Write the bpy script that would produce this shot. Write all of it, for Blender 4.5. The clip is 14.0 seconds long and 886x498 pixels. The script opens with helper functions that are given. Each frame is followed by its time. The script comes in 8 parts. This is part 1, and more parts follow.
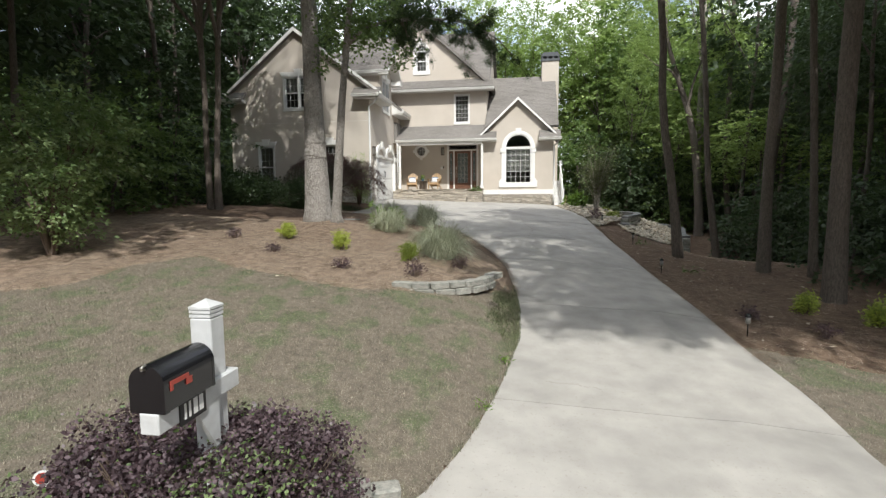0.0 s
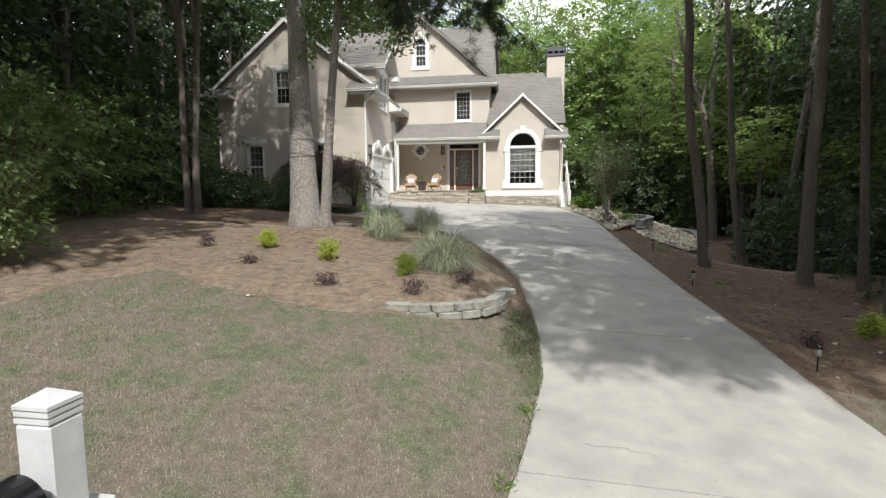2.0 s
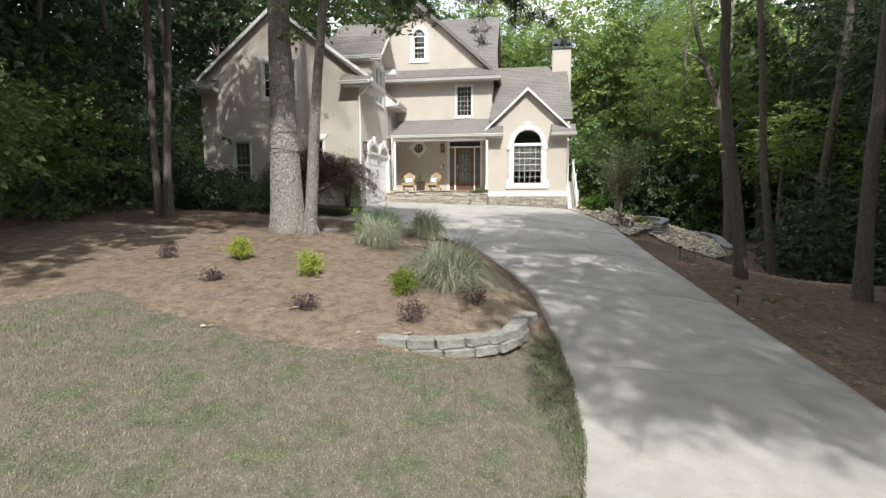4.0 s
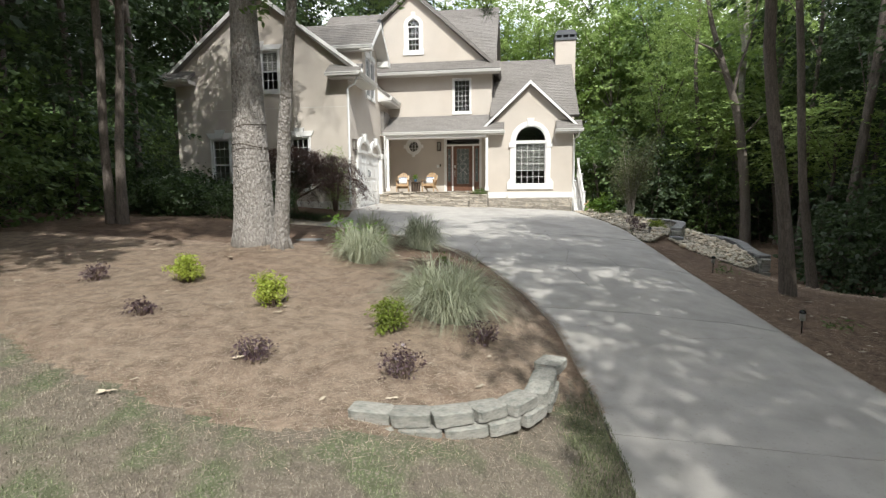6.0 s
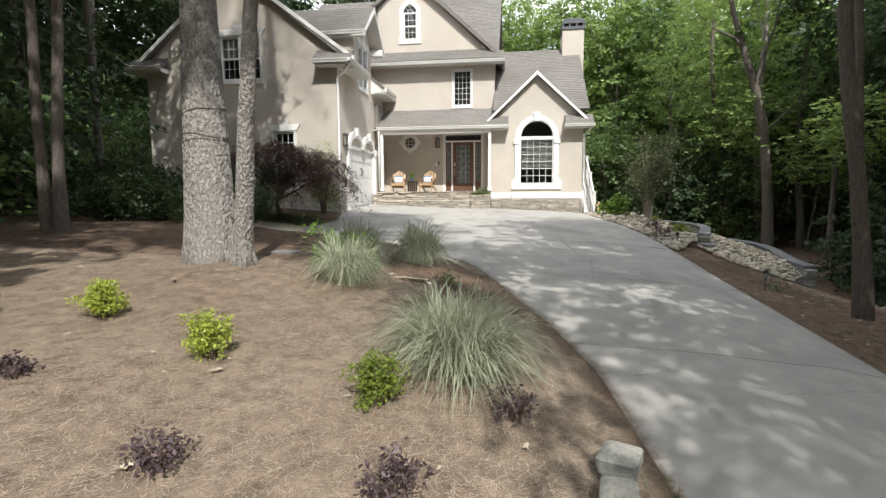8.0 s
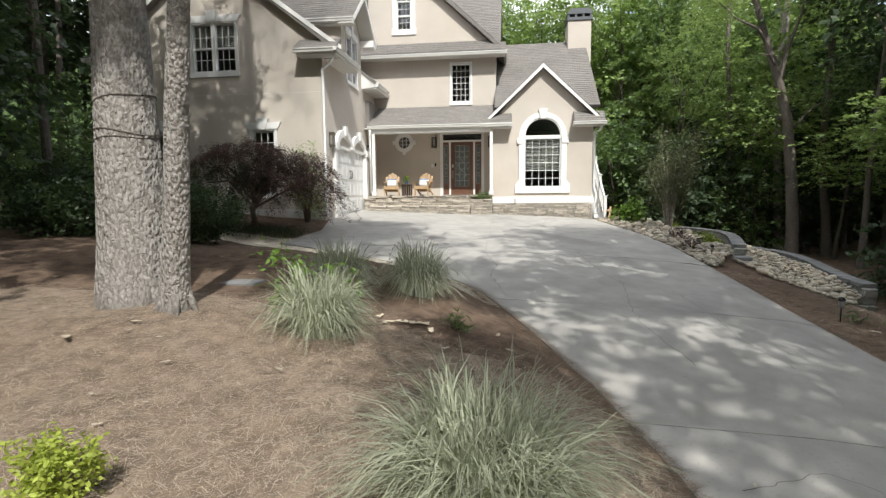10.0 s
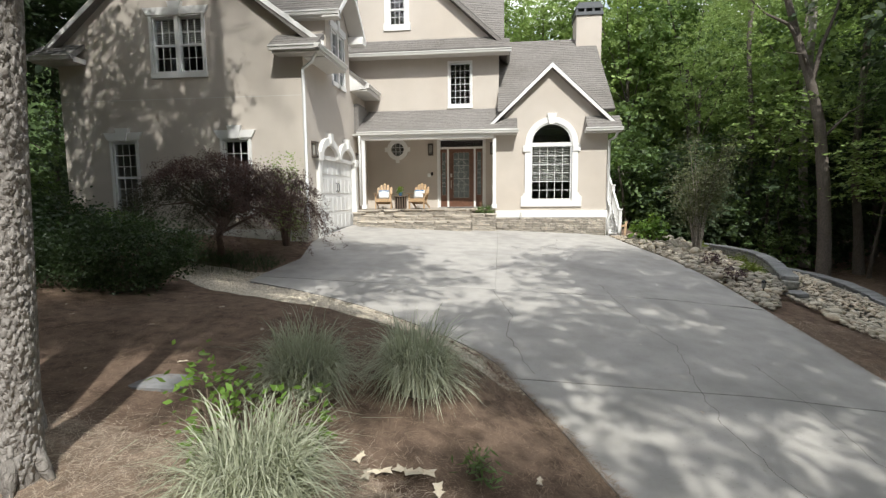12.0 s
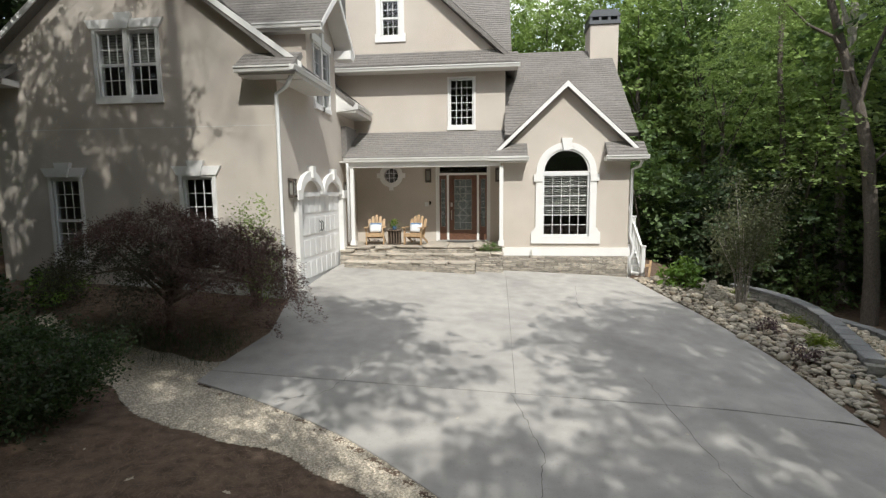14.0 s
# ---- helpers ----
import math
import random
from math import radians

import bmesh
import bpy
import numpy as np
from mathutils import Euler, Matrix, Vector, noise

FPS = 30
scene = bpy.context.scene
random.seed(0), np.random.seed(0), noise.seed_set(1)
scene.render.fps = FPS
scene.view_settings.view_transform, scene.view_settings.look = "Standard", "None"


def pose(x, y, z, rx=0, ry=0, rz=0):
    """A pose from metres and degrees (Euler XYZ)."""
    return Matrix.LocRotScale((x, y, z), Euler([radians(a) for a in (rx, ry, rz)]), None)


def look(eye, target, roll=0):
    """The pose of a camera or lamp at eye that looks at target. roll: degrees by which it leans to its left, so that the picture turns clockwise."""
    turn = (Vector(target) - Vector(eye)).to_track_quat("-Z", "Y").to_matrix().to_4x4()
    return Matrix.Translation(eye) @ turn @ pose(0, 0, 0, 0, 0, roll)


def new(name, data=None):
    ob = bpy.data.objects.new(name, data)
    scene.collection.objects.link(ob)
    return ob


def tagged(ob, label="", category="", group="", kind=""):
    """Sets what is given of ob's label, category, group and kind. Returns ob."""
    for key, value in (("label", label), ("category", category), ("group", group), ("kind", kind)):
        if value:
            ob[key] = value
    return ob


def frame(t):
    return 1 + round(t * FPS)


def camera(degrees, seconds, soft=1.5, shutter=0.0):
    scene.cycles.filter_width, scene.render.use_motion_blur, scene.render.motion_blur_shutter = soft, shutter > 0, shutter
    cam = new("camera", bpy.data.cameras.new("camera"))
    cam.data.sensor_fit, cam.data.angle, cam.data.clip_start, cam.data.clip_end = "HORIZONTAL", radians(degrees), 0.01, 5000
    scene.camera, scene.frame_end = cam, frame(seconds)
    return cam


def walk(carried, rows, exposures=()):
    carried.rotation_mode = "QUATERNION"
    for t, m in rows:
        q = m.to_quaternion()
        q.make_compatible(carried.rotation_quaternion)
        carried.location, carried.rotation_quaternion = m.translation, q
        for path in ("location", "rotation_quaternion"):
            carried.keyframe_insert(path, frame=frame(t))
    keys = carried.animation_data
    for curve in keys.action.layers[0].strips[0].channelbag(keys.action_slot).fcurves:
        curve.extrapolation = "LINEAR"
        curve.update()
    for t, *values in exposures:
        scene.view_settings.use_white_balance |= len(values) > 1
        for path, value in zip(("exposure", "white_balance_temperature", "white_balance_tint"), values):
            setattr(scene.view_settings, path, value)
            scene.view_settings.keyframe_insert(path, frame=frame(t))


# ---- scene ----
cam = camera(83.0, 14.0, soft=1.35)
PATH = [
    (0, (1.209, 0.929, 2.051), (0.891, 2.893, 1.846), -0.4),
    (0.5, (1.139, 1.233, 2.053), (0.823, 3.197, 1.85), -0.4),
    (1, (1.079, 1.556, 2.067), (0.763, 3.52, 1.864), -0.4),
    (1.5, (1.011, 1.889, 2.082), (0.696, 3.853, 1.879), -0.4),
    (2, (0.93, 2.235, 2.103), (0.617, 4.2, 1.9), -0.3),
    (2.5, (0.852, 2.587, 2.104), (0.541, 4.552, 1.904), -0.3),
    (3, (0.753, 2.945, 2.128), (0.446, 4.911, 1.924), -0.3),
    (3.2, (0.715, 3.08, 2.134), (0.409, 5.046, 1.929), -0.1),
    (5.5, (0.427, 4.788, 2.222), (0.134, 6.755, 2.016), -0.5),
    (6, (0.341, 5.203, 2.237), (0.052, 7.171, 2.031), -0.4),
    (6.5, (0.236, 5.609, 2.25), (-0.046, 7.578, 2.041), -0.3),
    (7, (0.16, 5.994, 2.27), (-0.119, 7.963, 2.061), -0.3),
    (7.5, (0.07, 6.408, 2.272), (-0.205, 8.378, 2.063), -0.3),
    (8, (-0.011, 6.819, 2.302), (-0.284, 8.789, 2.091), -0.3),
    (8.2, (-0.037, 6.987, 2.308), (-0.311, 8.957, 2.1), -0.3),
    (10.5, (-0.45, 8.909, 2.564), (-0.693, 10.883, 2.352), -0.5),
    (11, (-0.542, 9.38, 2.697), (-0.779, 11.355, 2.483), -0.5),
    (11.5, (-0.615, 9.835, 2.836), (-0.849, 11.81, 2.619), -0.5),
    (12, (-0.698, 10.27, 2.979), (-0.926, 12.245, 2.759), -0.5),
    (12.5, (-0.781, 10.762, 3.19), (-1.006, 12.737, 2.968), -0.5),
    (13, (-0.877, 11.285, 3.452), (-1.097, 13.26, 3.225), -0.4),
    (13.5, (-0.966, 11.791, 3.746), (-1.181, 13.766, 3.516), -0.4),
    (14, (-1.045, 12.314, 3.996), (-1.255, 14.29, 3.772), -0.5),
]
walk(cam, [(t, look(eye, target, roll)) for t, eye, target, roll in PATH],
     [(0, 0.42), (3, 0.56), (6.5, 0.62), (8, 0.60), (11, 0.53), (12.5, 0.51), (14, 0.29)])

# ---------------------------------------------------------------- light
SUN_EL, SUN_AZ = 48.0, 20.0          # the sun stands behind the visitor, to the right
world = bpy.data.worlds.new("sky")
scene.world = world
world.use_nodes = True
wn, wl = world.node_tree.nodes, world.node_tree.links
wn.clear()
w_out = wn.new("ShaderNodeOutputWorld")
w_bg = wn.new("ShaderNodeBackground")
w_sky = wn.new("ShaderNodeTexSky")
w_sky.sky_type, w_sky.sun_disc = "NISHITA", False
w_sky.sun_elevation, w_sky.sun_rotation = radians(SUN_EL), radians(180 - SUN_AZ)
w_sky.dust_density, w_sky.ozone_density = 2.0, 1.5
w_co, w_no, w_ra, w_mx = wn.new("ShaderNodeTexCoord"), wn.new("ShaderNodeTexNoise"), wn.new("ShaderNodeValToRGB"), wn.new("ShaderNodeMixRGB")
w_no.inputs["Scale"].default_value, w_no.inputs["Detail"].default_value = 3.2, 8.0
w_ra.color_ramp.elements[0].position, w_ra.color_ramp.elements[1].position = 0.36, 0.58
w_mx.inputs["Color2"].default_value = (8.6, 8.8, 9.15, 1)
wl.new(w_co.outputs["Generated"], w_no.inputs["Vector"])
wl.new(w_no.outputs["Fac"], w_ra.inputs["Fac"])
wl.new(w_ra.outputs["Color"], w_mx.inputs["Fac"])
wl.new(w_sky.outputs["Color"], w_mx.inputs["Color1"])
wl.new(w_mx.outputs["Color"], w_bg.inputs["Color"])
wl.new(w_bg.outputs["Background"], w_out.inputs["Surface"])
w_bg.inputs["Strength"].default_value = 0.15
sun = new("sun", bpy.data.lights.new("sun", "SUN"))
sun.data.energy, sun.data.angle, sun.data.color = 3.45, radians(0.6), (1.0, 0.99, 0.935)
_e, _a = radians(SUN_EL), radians(SUN_AZ)
sun.matrix_world = look((0, 0, 60), (-math.sin(_a) * math.cos(_e), math.cos(_a) * math.cos(_e), 60 - math.sin(_e)))

# ---------------------------------------------------------------- materials


def material(name, colour, rough=0.7, metal=0.0, var=0.0, scale=8.0, bump=0.0, bscale=60.0, island=0.0, second=None, blotch=None, spec=0.5, obj=0.0, fine=None):
    """Procedural surface: colour, two-scale variation, bump. second: a colour mixed in by large soft patches (blotch: scale, lo, hi)."""
    m = bpy.data.materials.new(name)
    m.use_nodes = True
    n, l = m.node_tree.nodes, m.node_tree.links
    b = n["Principled BSDF"]
    b.inputs["Roughness"].default_value, b.inputs["Metallic"].default_value = rough, metal
    b.inputs["Specular IOR Level"].default_value = spec
    co = n.new("ShaderNodeTexCoord")
    base = n.new("ShaderNodeRGB")
    base.outputs[0].default_value = (*colour, 1)
    out = base.outputs[0]
    if second:
        no, ra, mx = n.new("ShaderNodeTexNoise"), n.new("ShaderNodeValToRGB"), n.new("ShaderNodeMixRGB")
        s, lo, hi = blotch or (0.6, 0.4, 0.65)
        no.inputs["Scale"].default_value, no.inputs["Detail"].default_value = s, 6.0
        ra.color_ramp.elements[0].position, ra.color_ramp.elements[1].position = lo, hi
        l.new(co.outputs["Object"], no.inputs["Vector"])
        l.new(no.outputs["Fac"], ra.inputs["Fac"])
        l.new(ra.outputs["Color"], mx.inputs["Fac"])
        l.new(out, mx.inputs["Color1"])
        mx.inputs["Color2"].default_value = (*second, 1)
        out = mx.outputs["Color"]
    if fine:
        no, ra, mx = n.new("ShaderNodeTexNoise"), n.new("ShaderNodeValToRGB"), n.new("ShaderNodeMixRGB")
        colour2, s, lo, hi = fine
        no.inputs["Scale"].default_value, no.inputs["Detail"].default_value = s, 3.0
        ra.color_ramp.elements[0].position, ra.color_ramp.elements[1].position = lo, hi
        l.new(co.outputs["Object"], no.inputs["Vector"])
        l.new(no.outputs["Fac"], ra.inputs["Fac"])
        l.new(ra.outputs["Color"], mx.inputs["Fac"])
        l.new(out, mx.inputs["Color1"])
        mx.inputs["Color2"].default_value = (*colour2, 1)
        out = mx.outputs["Color"]
    if var or island or obj:
        hs = n.new("ShaderNodeHueSaturation")
        l.new(out, hs.inputs["Color"])
        value = None
        if var:
            no, mr = n.new("ShaderNodeTexNoise"), n.new("ShaderNodeMapRange")
            no.inputs["Scale"].default_value, no.inputs["Detail"].default_value = scale, 8.0
            mr.inputs["From Min"].default_value, mr.inputs["From Max"].default_value = 0.3, 0.7
            mr.inputs["To Min"].default_value, mr.inputs["To Max"].default_value = 1 - var, 1 + var
            l.new(co.outputs["Object"], no.inputs["Vector"])
            l.new(no.outputs["Fac"], mr.inputs["Value"])
            value = mr.outputs["Result"]
        for amount, node, socket in ((island, "ShaderNodeNewGeometry", "Random Per Island"), (obj, "ShaderNodeObjectInfo", "Random")):
            if amount:
                ge, mr = n.new(node), n.new("ShaderNodeMapRange")
                mr.inputs["To Min"].default_value, mr.inputs["To Max"].default_value = 1 - amount, 1 + amount
                l.new(ge.outputs[socket], mr.inputs["Value"])
                if value is None:
                    value = mr.outputs["Result"]
                else:
                    mu = n.new("ShaderNodeMath")
                    mu.operation = "MULTIPLY"
                    l.new(value, mu.inputs[0])
                    l.new(mr.outputs["Result"], mu.inputs[1])
                    value = mu.outputs[0]
        l.new(value, hs.inputs["Value"])
        out = hs.outputs["Color"]
    l.new(out, b.inputs["Base Color"])
    if bump:
        no, bu = n.new("ShaderNodeTexNoise"), n.new("ShaderNodeBump")
        no.inputs["Scale"].default_value, no.inputs["Detail"].default_value = bscale, 5.0
        bu.inputs["Strength"].default_value, bu.inputs["Distance"].default_value = bump, 0.02
        l.new(co.outputs["Object"], no.inputs["Vector"])
        l.new(no.outputs["Fac"], bu.inputs["Height"])
        l.new(bu.outputs["Normal"], b.inputs["Normal"])
    return m


def leaf_material(name, colour, through_colour, rough=0.5, island=0.35):
    m = material(name, colour, rough, island=island, obj=0.12, spec=0.35, var=0.22, scale=0.9)
    n, l = m.node_tree.nodes, m.node_tree.links
    b, o = n["Principled BSDF"], n["Material Output"]
    t, mx = n.new("ShaderNodeBsdfTranslucent"), n.new("ShaderNodeMixShader")
    t.inputs["Color"].default_value = (*through_colour, 1)
    mx.inputs["Fac"].default_value = 0.35
    l.new(b.outputs[0], mx.inputs[1])
    l.new(t.outputs[0], mx.inputs[2])
    l.new(mx.outputs[0], o.inputs["Surface"])
    return m


def bark_material(name, colour, dark, stretch=5.0, cells=19, plate=0.5):
    """Furrowed bark: two scales of stretched, bent plates with soft dark furrows, and scaly grain."""
    m = material(name, colour, 0.95, spec=0.12)
    n, l = m.node_tree.nodes, m.node_tree.links
    b = n["Principled BSDF"]
    co, mp, no, fi = n.new("ShaderNodeTexCoord"), n.new("ShaderNodeMapping"), n.new("ShaderNodeTexNoise"), n.new("ShaderNodeTexNoise")
    mp.inputs["Scale"].default_value = (1, 1, 1 / stretch)
    no.inputs["Scale"].default_value, no.inputs["Detail"].default_value = 11, 8
    fi.inputs["Scale"].default_value, fi.inputs["Detail"].default_value, fi.inputs["Roughness"].default_value = 38, 8, 0.7
    wob, bu = n.new("ShaderNodeVectorMath"), n.new("ShaderNodeBump")
    wob.operation = "MULTIPLY_ADD"
    wob.inputs[1].default_value = (0.10, 0.10, 0.06)
    l.new(co.outputs["Object"], no.inputs["Vector"])
    l.new(co.outputs["Object"], mp.inputs["Vector"])
    l.new(mp.outputs["Vector"], fi.inputs["Vector"])
    l.new(no.outputs["Color"], wob.inputs[0])
    l.new(mp.outputs["Vector"], wob.inputs[2])
    furrow = None
    for scale, width, floor in ((cells, 0.13, 0.55), (cells * 2.1, 0.12, 0.86)):
        vo, mr = n.new("ShaderNodeTexVoronoi"), n.new("ShaderNodeMapRange")
        vo.feature = "DISTANCE_TO_EDGE"
        vo.inputs["Scale"].default_value = scale
        mr.interpolation_type = "SMOOTHSTEP"
        mr.inputs["From Max"].default_value = width
        mr.inputs["To Min"].default_value = floor
        l.new(wob.outputs[0], vo.inputs["Vector"])
        l.new(vo.outputs["Distance"], mr.inputs["Value"])
        if furrow is None:
            furrow = mr.outputs["Result"]
        else:
            mu = n.new("ShaderNodeMath")
            mu.operation = "MULTIPLY"
            l.new(furrow, mu.inputs[0])
            l.new(mr.outputs["Result"], mu.inputs[1])
            furrow = mu.outputs[0]
    # furrows open and close along their way, so that plates flake singly
    gap, shut, keep = n.new("ShaderNodeTexNoise"), n.new("ShaderNodeMapRange"), n.new("ShaderNodeMath")
    gap.inputs["Scale"].default_value, gap.inputs["Detail"].default_value = cells * 1.3, 3
    shut.inputs["From Min"].default_value, shut.inputs["From Max"].default_value = 0.47, 0.58
    keep.operation = "MAXIMUM"
    l.new(co.outputs["Object"], gap.inputs["Vector"])
    l.new(gap.outputs["Fac"], shut.inputs["Value"])
    l.new(furrow, keep.inputs[0])
    l.new(shut.outputs["Result"], keep.inputs[1])
    furrow = keep.outputs[0]
    patch, mx, mx2 = n.new("ShaderNodeMapRange"), n.new("ShaderNodeMixRGB"), n.new("ShaderNodeMixRGB")
    patch.inputs["From Min"].default_value, patch.inputs["From Max"].default_value = 0.35, 0.65
    l.new(fi.outputs["Fac"], patch.inputs["Value"])
    mx2.inputs["Color1"].default_value = (*[c * (1 - plate * 0.7) for c in colour], 1)
    mx2.inputs["Color2"].default_value = (*[min(1, c * (1 + plate * 0.45)) for c in colour], 1)
    l.new(patch.outputs["Result"], mx2.inputs["Fac"])
    l.new(furrow, mx.inputs["Fac"])
    mx.inputs["Color1"].default_value = (*dark, 1)
    l.new(mx2.outputs["Color"], mx.inputs["Color2"])
    l.new(mx.outputs["Color"], b.inputs["Base Color"])
    add = n.new("ShaderNodeMath")
    add.operation = "MULTIPLY_ADD"
    add.inputs[1].default_value = 0.5
    l.new(fi.outputs["Fac"], add.inputs[0])
    l.new(furrow, add.inputs[2])
    bu.inputs["Strength"].default_value, bu.inputs["Distance"].default_value = 0.8, 0.02
    l.new(add.outputs[0], bu.inputs["Height"])
    l.new(bu.outputs["Normal"], b.inputs["Normal"])
    return m


def glass_material(name, tint):
    m = material(name, tint, 0.03, spec=1.0)
    m.node_tree.nodes["Principled BSDF"].inputs["Transmission Weight"].default_value = 1.0
    m.node_tree.nodes["Principled BSDF"].inputs["IOR"].default_value = 1.45
    return m


STUCCO = material("stucco", (0.565, 0.512, 0.452), 0.9, var=0.05, scale=1.1, bump=0.35, bscale=220, second=(0.54, 0.478, 0.412), blotch=(0.35, 0.4, 0.7), spec=0.2)
TRIM = material("white_trim", (0.78, 0.77, 0.745), 0.55, var=0.03, scale=3, bump=0.08, bscale=90)
VINYL = material("white_vinyl", (0.74, 0.74, 0.73), 0.35, var=0.02, scale=4)
POSTPAINT = material("weathered_post", (0.56, 0.57, 0.575), 0.5, var=0.10, scale=9, second=(0.50, 0.505, 0.50), blotch=(6, 0.45, 0.7), bump=0.1, bscale=60)
GUTTER = material("gutter_paint", (0.70, 0.69, 0.66), 0.4, var=0.05, scale=2)
SOFFIT = material("soffit", (0.62, 0.60, 0.56), 0.7, var=0.04, scale=3)
SHINGLE = material("shingle", (0.235, 0.22, 0.205), 0.92, var=0.12, scale=14, island=0.07, bump=0.5, bscale=300, spec=0.2, second=(0.205, 0.19, 0.175), blotch=(0.4, 0.4, 0.65))
DARKMETAL = material("dark_metal", (0.09, 0.095, 0.10), 0.45, 0.6, var=0.1, scale=5)
CONCRETE = material("concrete", (0.385, 0.367, 0.34), 0.88, var=0.11, scale=3.1, bump=0.3, bscale=150, second=(0.305, 0.292, 0.272), blotch=(0.8, 0.47, 0.70), fine=((0.325, 0.308, 0.28), 34, 0.60, 0.74), obj=0.03, spec=0.25)
CRACK = material("crack_dirt", (0.075, 0.065, 0.055), 1.0, var=0.2, scale=20)
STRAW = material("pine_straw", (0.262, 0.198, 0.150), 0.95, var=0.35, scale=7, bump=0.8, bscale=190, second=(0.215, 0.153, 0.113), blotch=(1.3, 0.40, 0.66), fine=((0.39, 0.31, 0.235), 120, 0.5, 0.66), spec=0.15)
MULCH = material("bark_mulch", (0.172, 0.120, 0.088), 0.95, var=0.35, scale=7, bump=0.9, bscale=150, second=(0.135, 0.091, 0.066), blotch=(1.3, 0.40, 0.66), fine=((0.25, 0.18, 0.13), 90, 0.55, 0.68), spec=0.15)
BROWNNEEDLE = material("brown_needle", (0.25, 0.18, 0.13), 0.85, island=0.45, spec=0.2)
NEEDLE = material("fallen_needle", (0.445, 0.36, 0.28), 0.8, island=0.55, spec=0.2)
LAWN = material("lawn", (0.170, 0.144, 0.115), 0.95, var=0.18, scale=11, bump=0.7, bscale=160, second=(0.122, 0.136, 0.080), blotch=(2.6, 0.48, 0.64), fine=((0.245, 0.22, 0.175), 55, 0.52, 0.66), spec=0.15)
BLADE = material("grass_blade", (0.255, 0.228, 0.175), 0.7, island=0.5, var=0.18, scale=11, second=(0.165, 0.190, 0.100), blotch=(2.6, 0.47, 0.63), spec=0.25)
GRAVEL = material("gravel", (0.33, 0.285, 0.22), 0.95, var=0.35, scale=70, bump=1.0, bscale=70, second=(0.38, 0.325, 0.25), blotch=(1.2, 0.4, 0.6), fine=((0.62, 0.56, 0.47), 55, 0.52, 0.6))
PEBBLE = material("pebble", (0.50, 0.435, 0.34), 0.85, island=0.4, var=0.1, scale=30)
RIVERROCK = material("river_rock", (0.34, 0.305, 0.245), 0.8, var=0.18, scale=14, obj=0.32, island=0.3, bump=0.3, bscale=40, second=(0.36, 0.30, 0.225), blotch=(0.7, 0.45, 0.6))
WALLBLOCK = material("garden_wall_block", (0.40, 0.385, 0.345), 0.95, var=0.16, scale=9, bump=0.7, bscale=55, obj=0.12, second=(0.27, 0.28, 0.25), blotch=(3, 0.4, 0.65))
CAPBLOCK = material("wall_cap", (0.215, 0.215, 0.215), 0.9, var=0.12, scale=8, bump=0.4, bscale=60, obj=0.12)
LEDGE = material("ledge_stone", (0.52, 0.455, 0.37), 0.9, var=0.2, scale=12, obj=0.3, bump=0.7, bscale=40, second=(0.35, 0.325, 0.29), blotch=(2.2, 0.4, 0.6))
MORTAR = material("mortar", (0.20, 0.175, 0.145), 0.95, var=0.2, scale=20, bump=0.5)
FLAG = material("flagstone", (0.50, 0.44, 0.36), 0.85, var=0.14, scale=5, bump=0.3, bscale=30, obj=0.15, second=(0.36, 0.33, 0.29), blotch=(1.5, 0.4, 0.65))
DOORWOOD = material("mahogany", (0.14, 0.068, 0.042), 0.4, var=0.2, scale=16)
TEAK = material("teak", (0.43, 0.29, 0.165), 0.55, var=0.2, scale=14, obj=0.05)
CUSHION = material("cushion", (0.72, 0.74, 0.76), 0.9, var=0.05, scale=20)
BLUECLOTH = material("blue_cloth", (0.09, 0.18, 0.32), 0.9, var=0.1, scale=20)
BLACKPAINT = material("black_enamel", (0.012, 0.012, 0.014), 0.16, var=0.2, scale=3)
REDPAINT = material("red_paint", (0.36, 0.058, 0.042), 0.4, var=0.08, scale=10)
BRONZE = material("bronze_lamp", (0.12, 0.10, 0.085), 0.45, 0.5, var=0.1)
EDGEGRASS = material("edge_grass", (0.125, 0.142, 0.070), 0.6, island=0.5, spec=0.3)
LAMPGLASS = material("lamp_glass", (0.24, 0.235, 0.215), 0.3)
GLASS = glass_material("window_glass", (0.92, 0.96, 0.95))
LEADGLASS = material("leaded_glass", (0.135, 0.155, 0.152), 0.18, var=0.35, scale=22, bump=0.5, bscale=40, spec=0.8)
LEAD = material("lead_came", (0.48, 0.48, 0.46), 0.45, 0.4)
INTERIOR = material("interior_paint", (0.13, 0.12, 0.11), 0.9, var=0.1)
BLIND = material("blind_slat", (0.52, 0.51, 0.48), 0.6)
CHROME = material("satin_nickel", (0.62, 0.58, 0.52), 0.3, 0.9)
MATFIBRE = material("door_mat", (0.10, 0.095, 0.09), 1.0, var=0.2, scale=60)
PLATE = material("number_plate", (0.012, 0.012, 0.013), 0.4)
CHARWHITE = material("white_bar", (0.75, 0.75, 0.74), 0.5)
PINEBARK = bark_material("pine_bark", (0.285, 0.262, 0.24), (0.165, 0.143, 0.125), 2.2, 24)
GREYBARK = bark_material("grey_bark", (0.17, 0.146, 0.126), (0.09, 0.075, 0.062), 3.0, 22)
PALEBARK = bark_material("pale_bark", (0.36, 0.33, 0.29), (0.19, 0.165, 0.14), 2.5, 18)
BROWNBARK = bark_material("brown_bark", (0.168, 0.143, 0.124), (0.076, 0.062, 0.053), 5.0, 24)
# woodland crowns take these three tones as sunlit, half-lit and shaded foliage
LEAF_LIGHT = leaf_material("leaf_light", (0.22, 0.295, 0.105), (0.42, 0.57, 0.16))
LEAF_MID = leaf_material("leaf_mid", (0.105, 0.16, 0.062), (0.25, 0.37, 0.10))
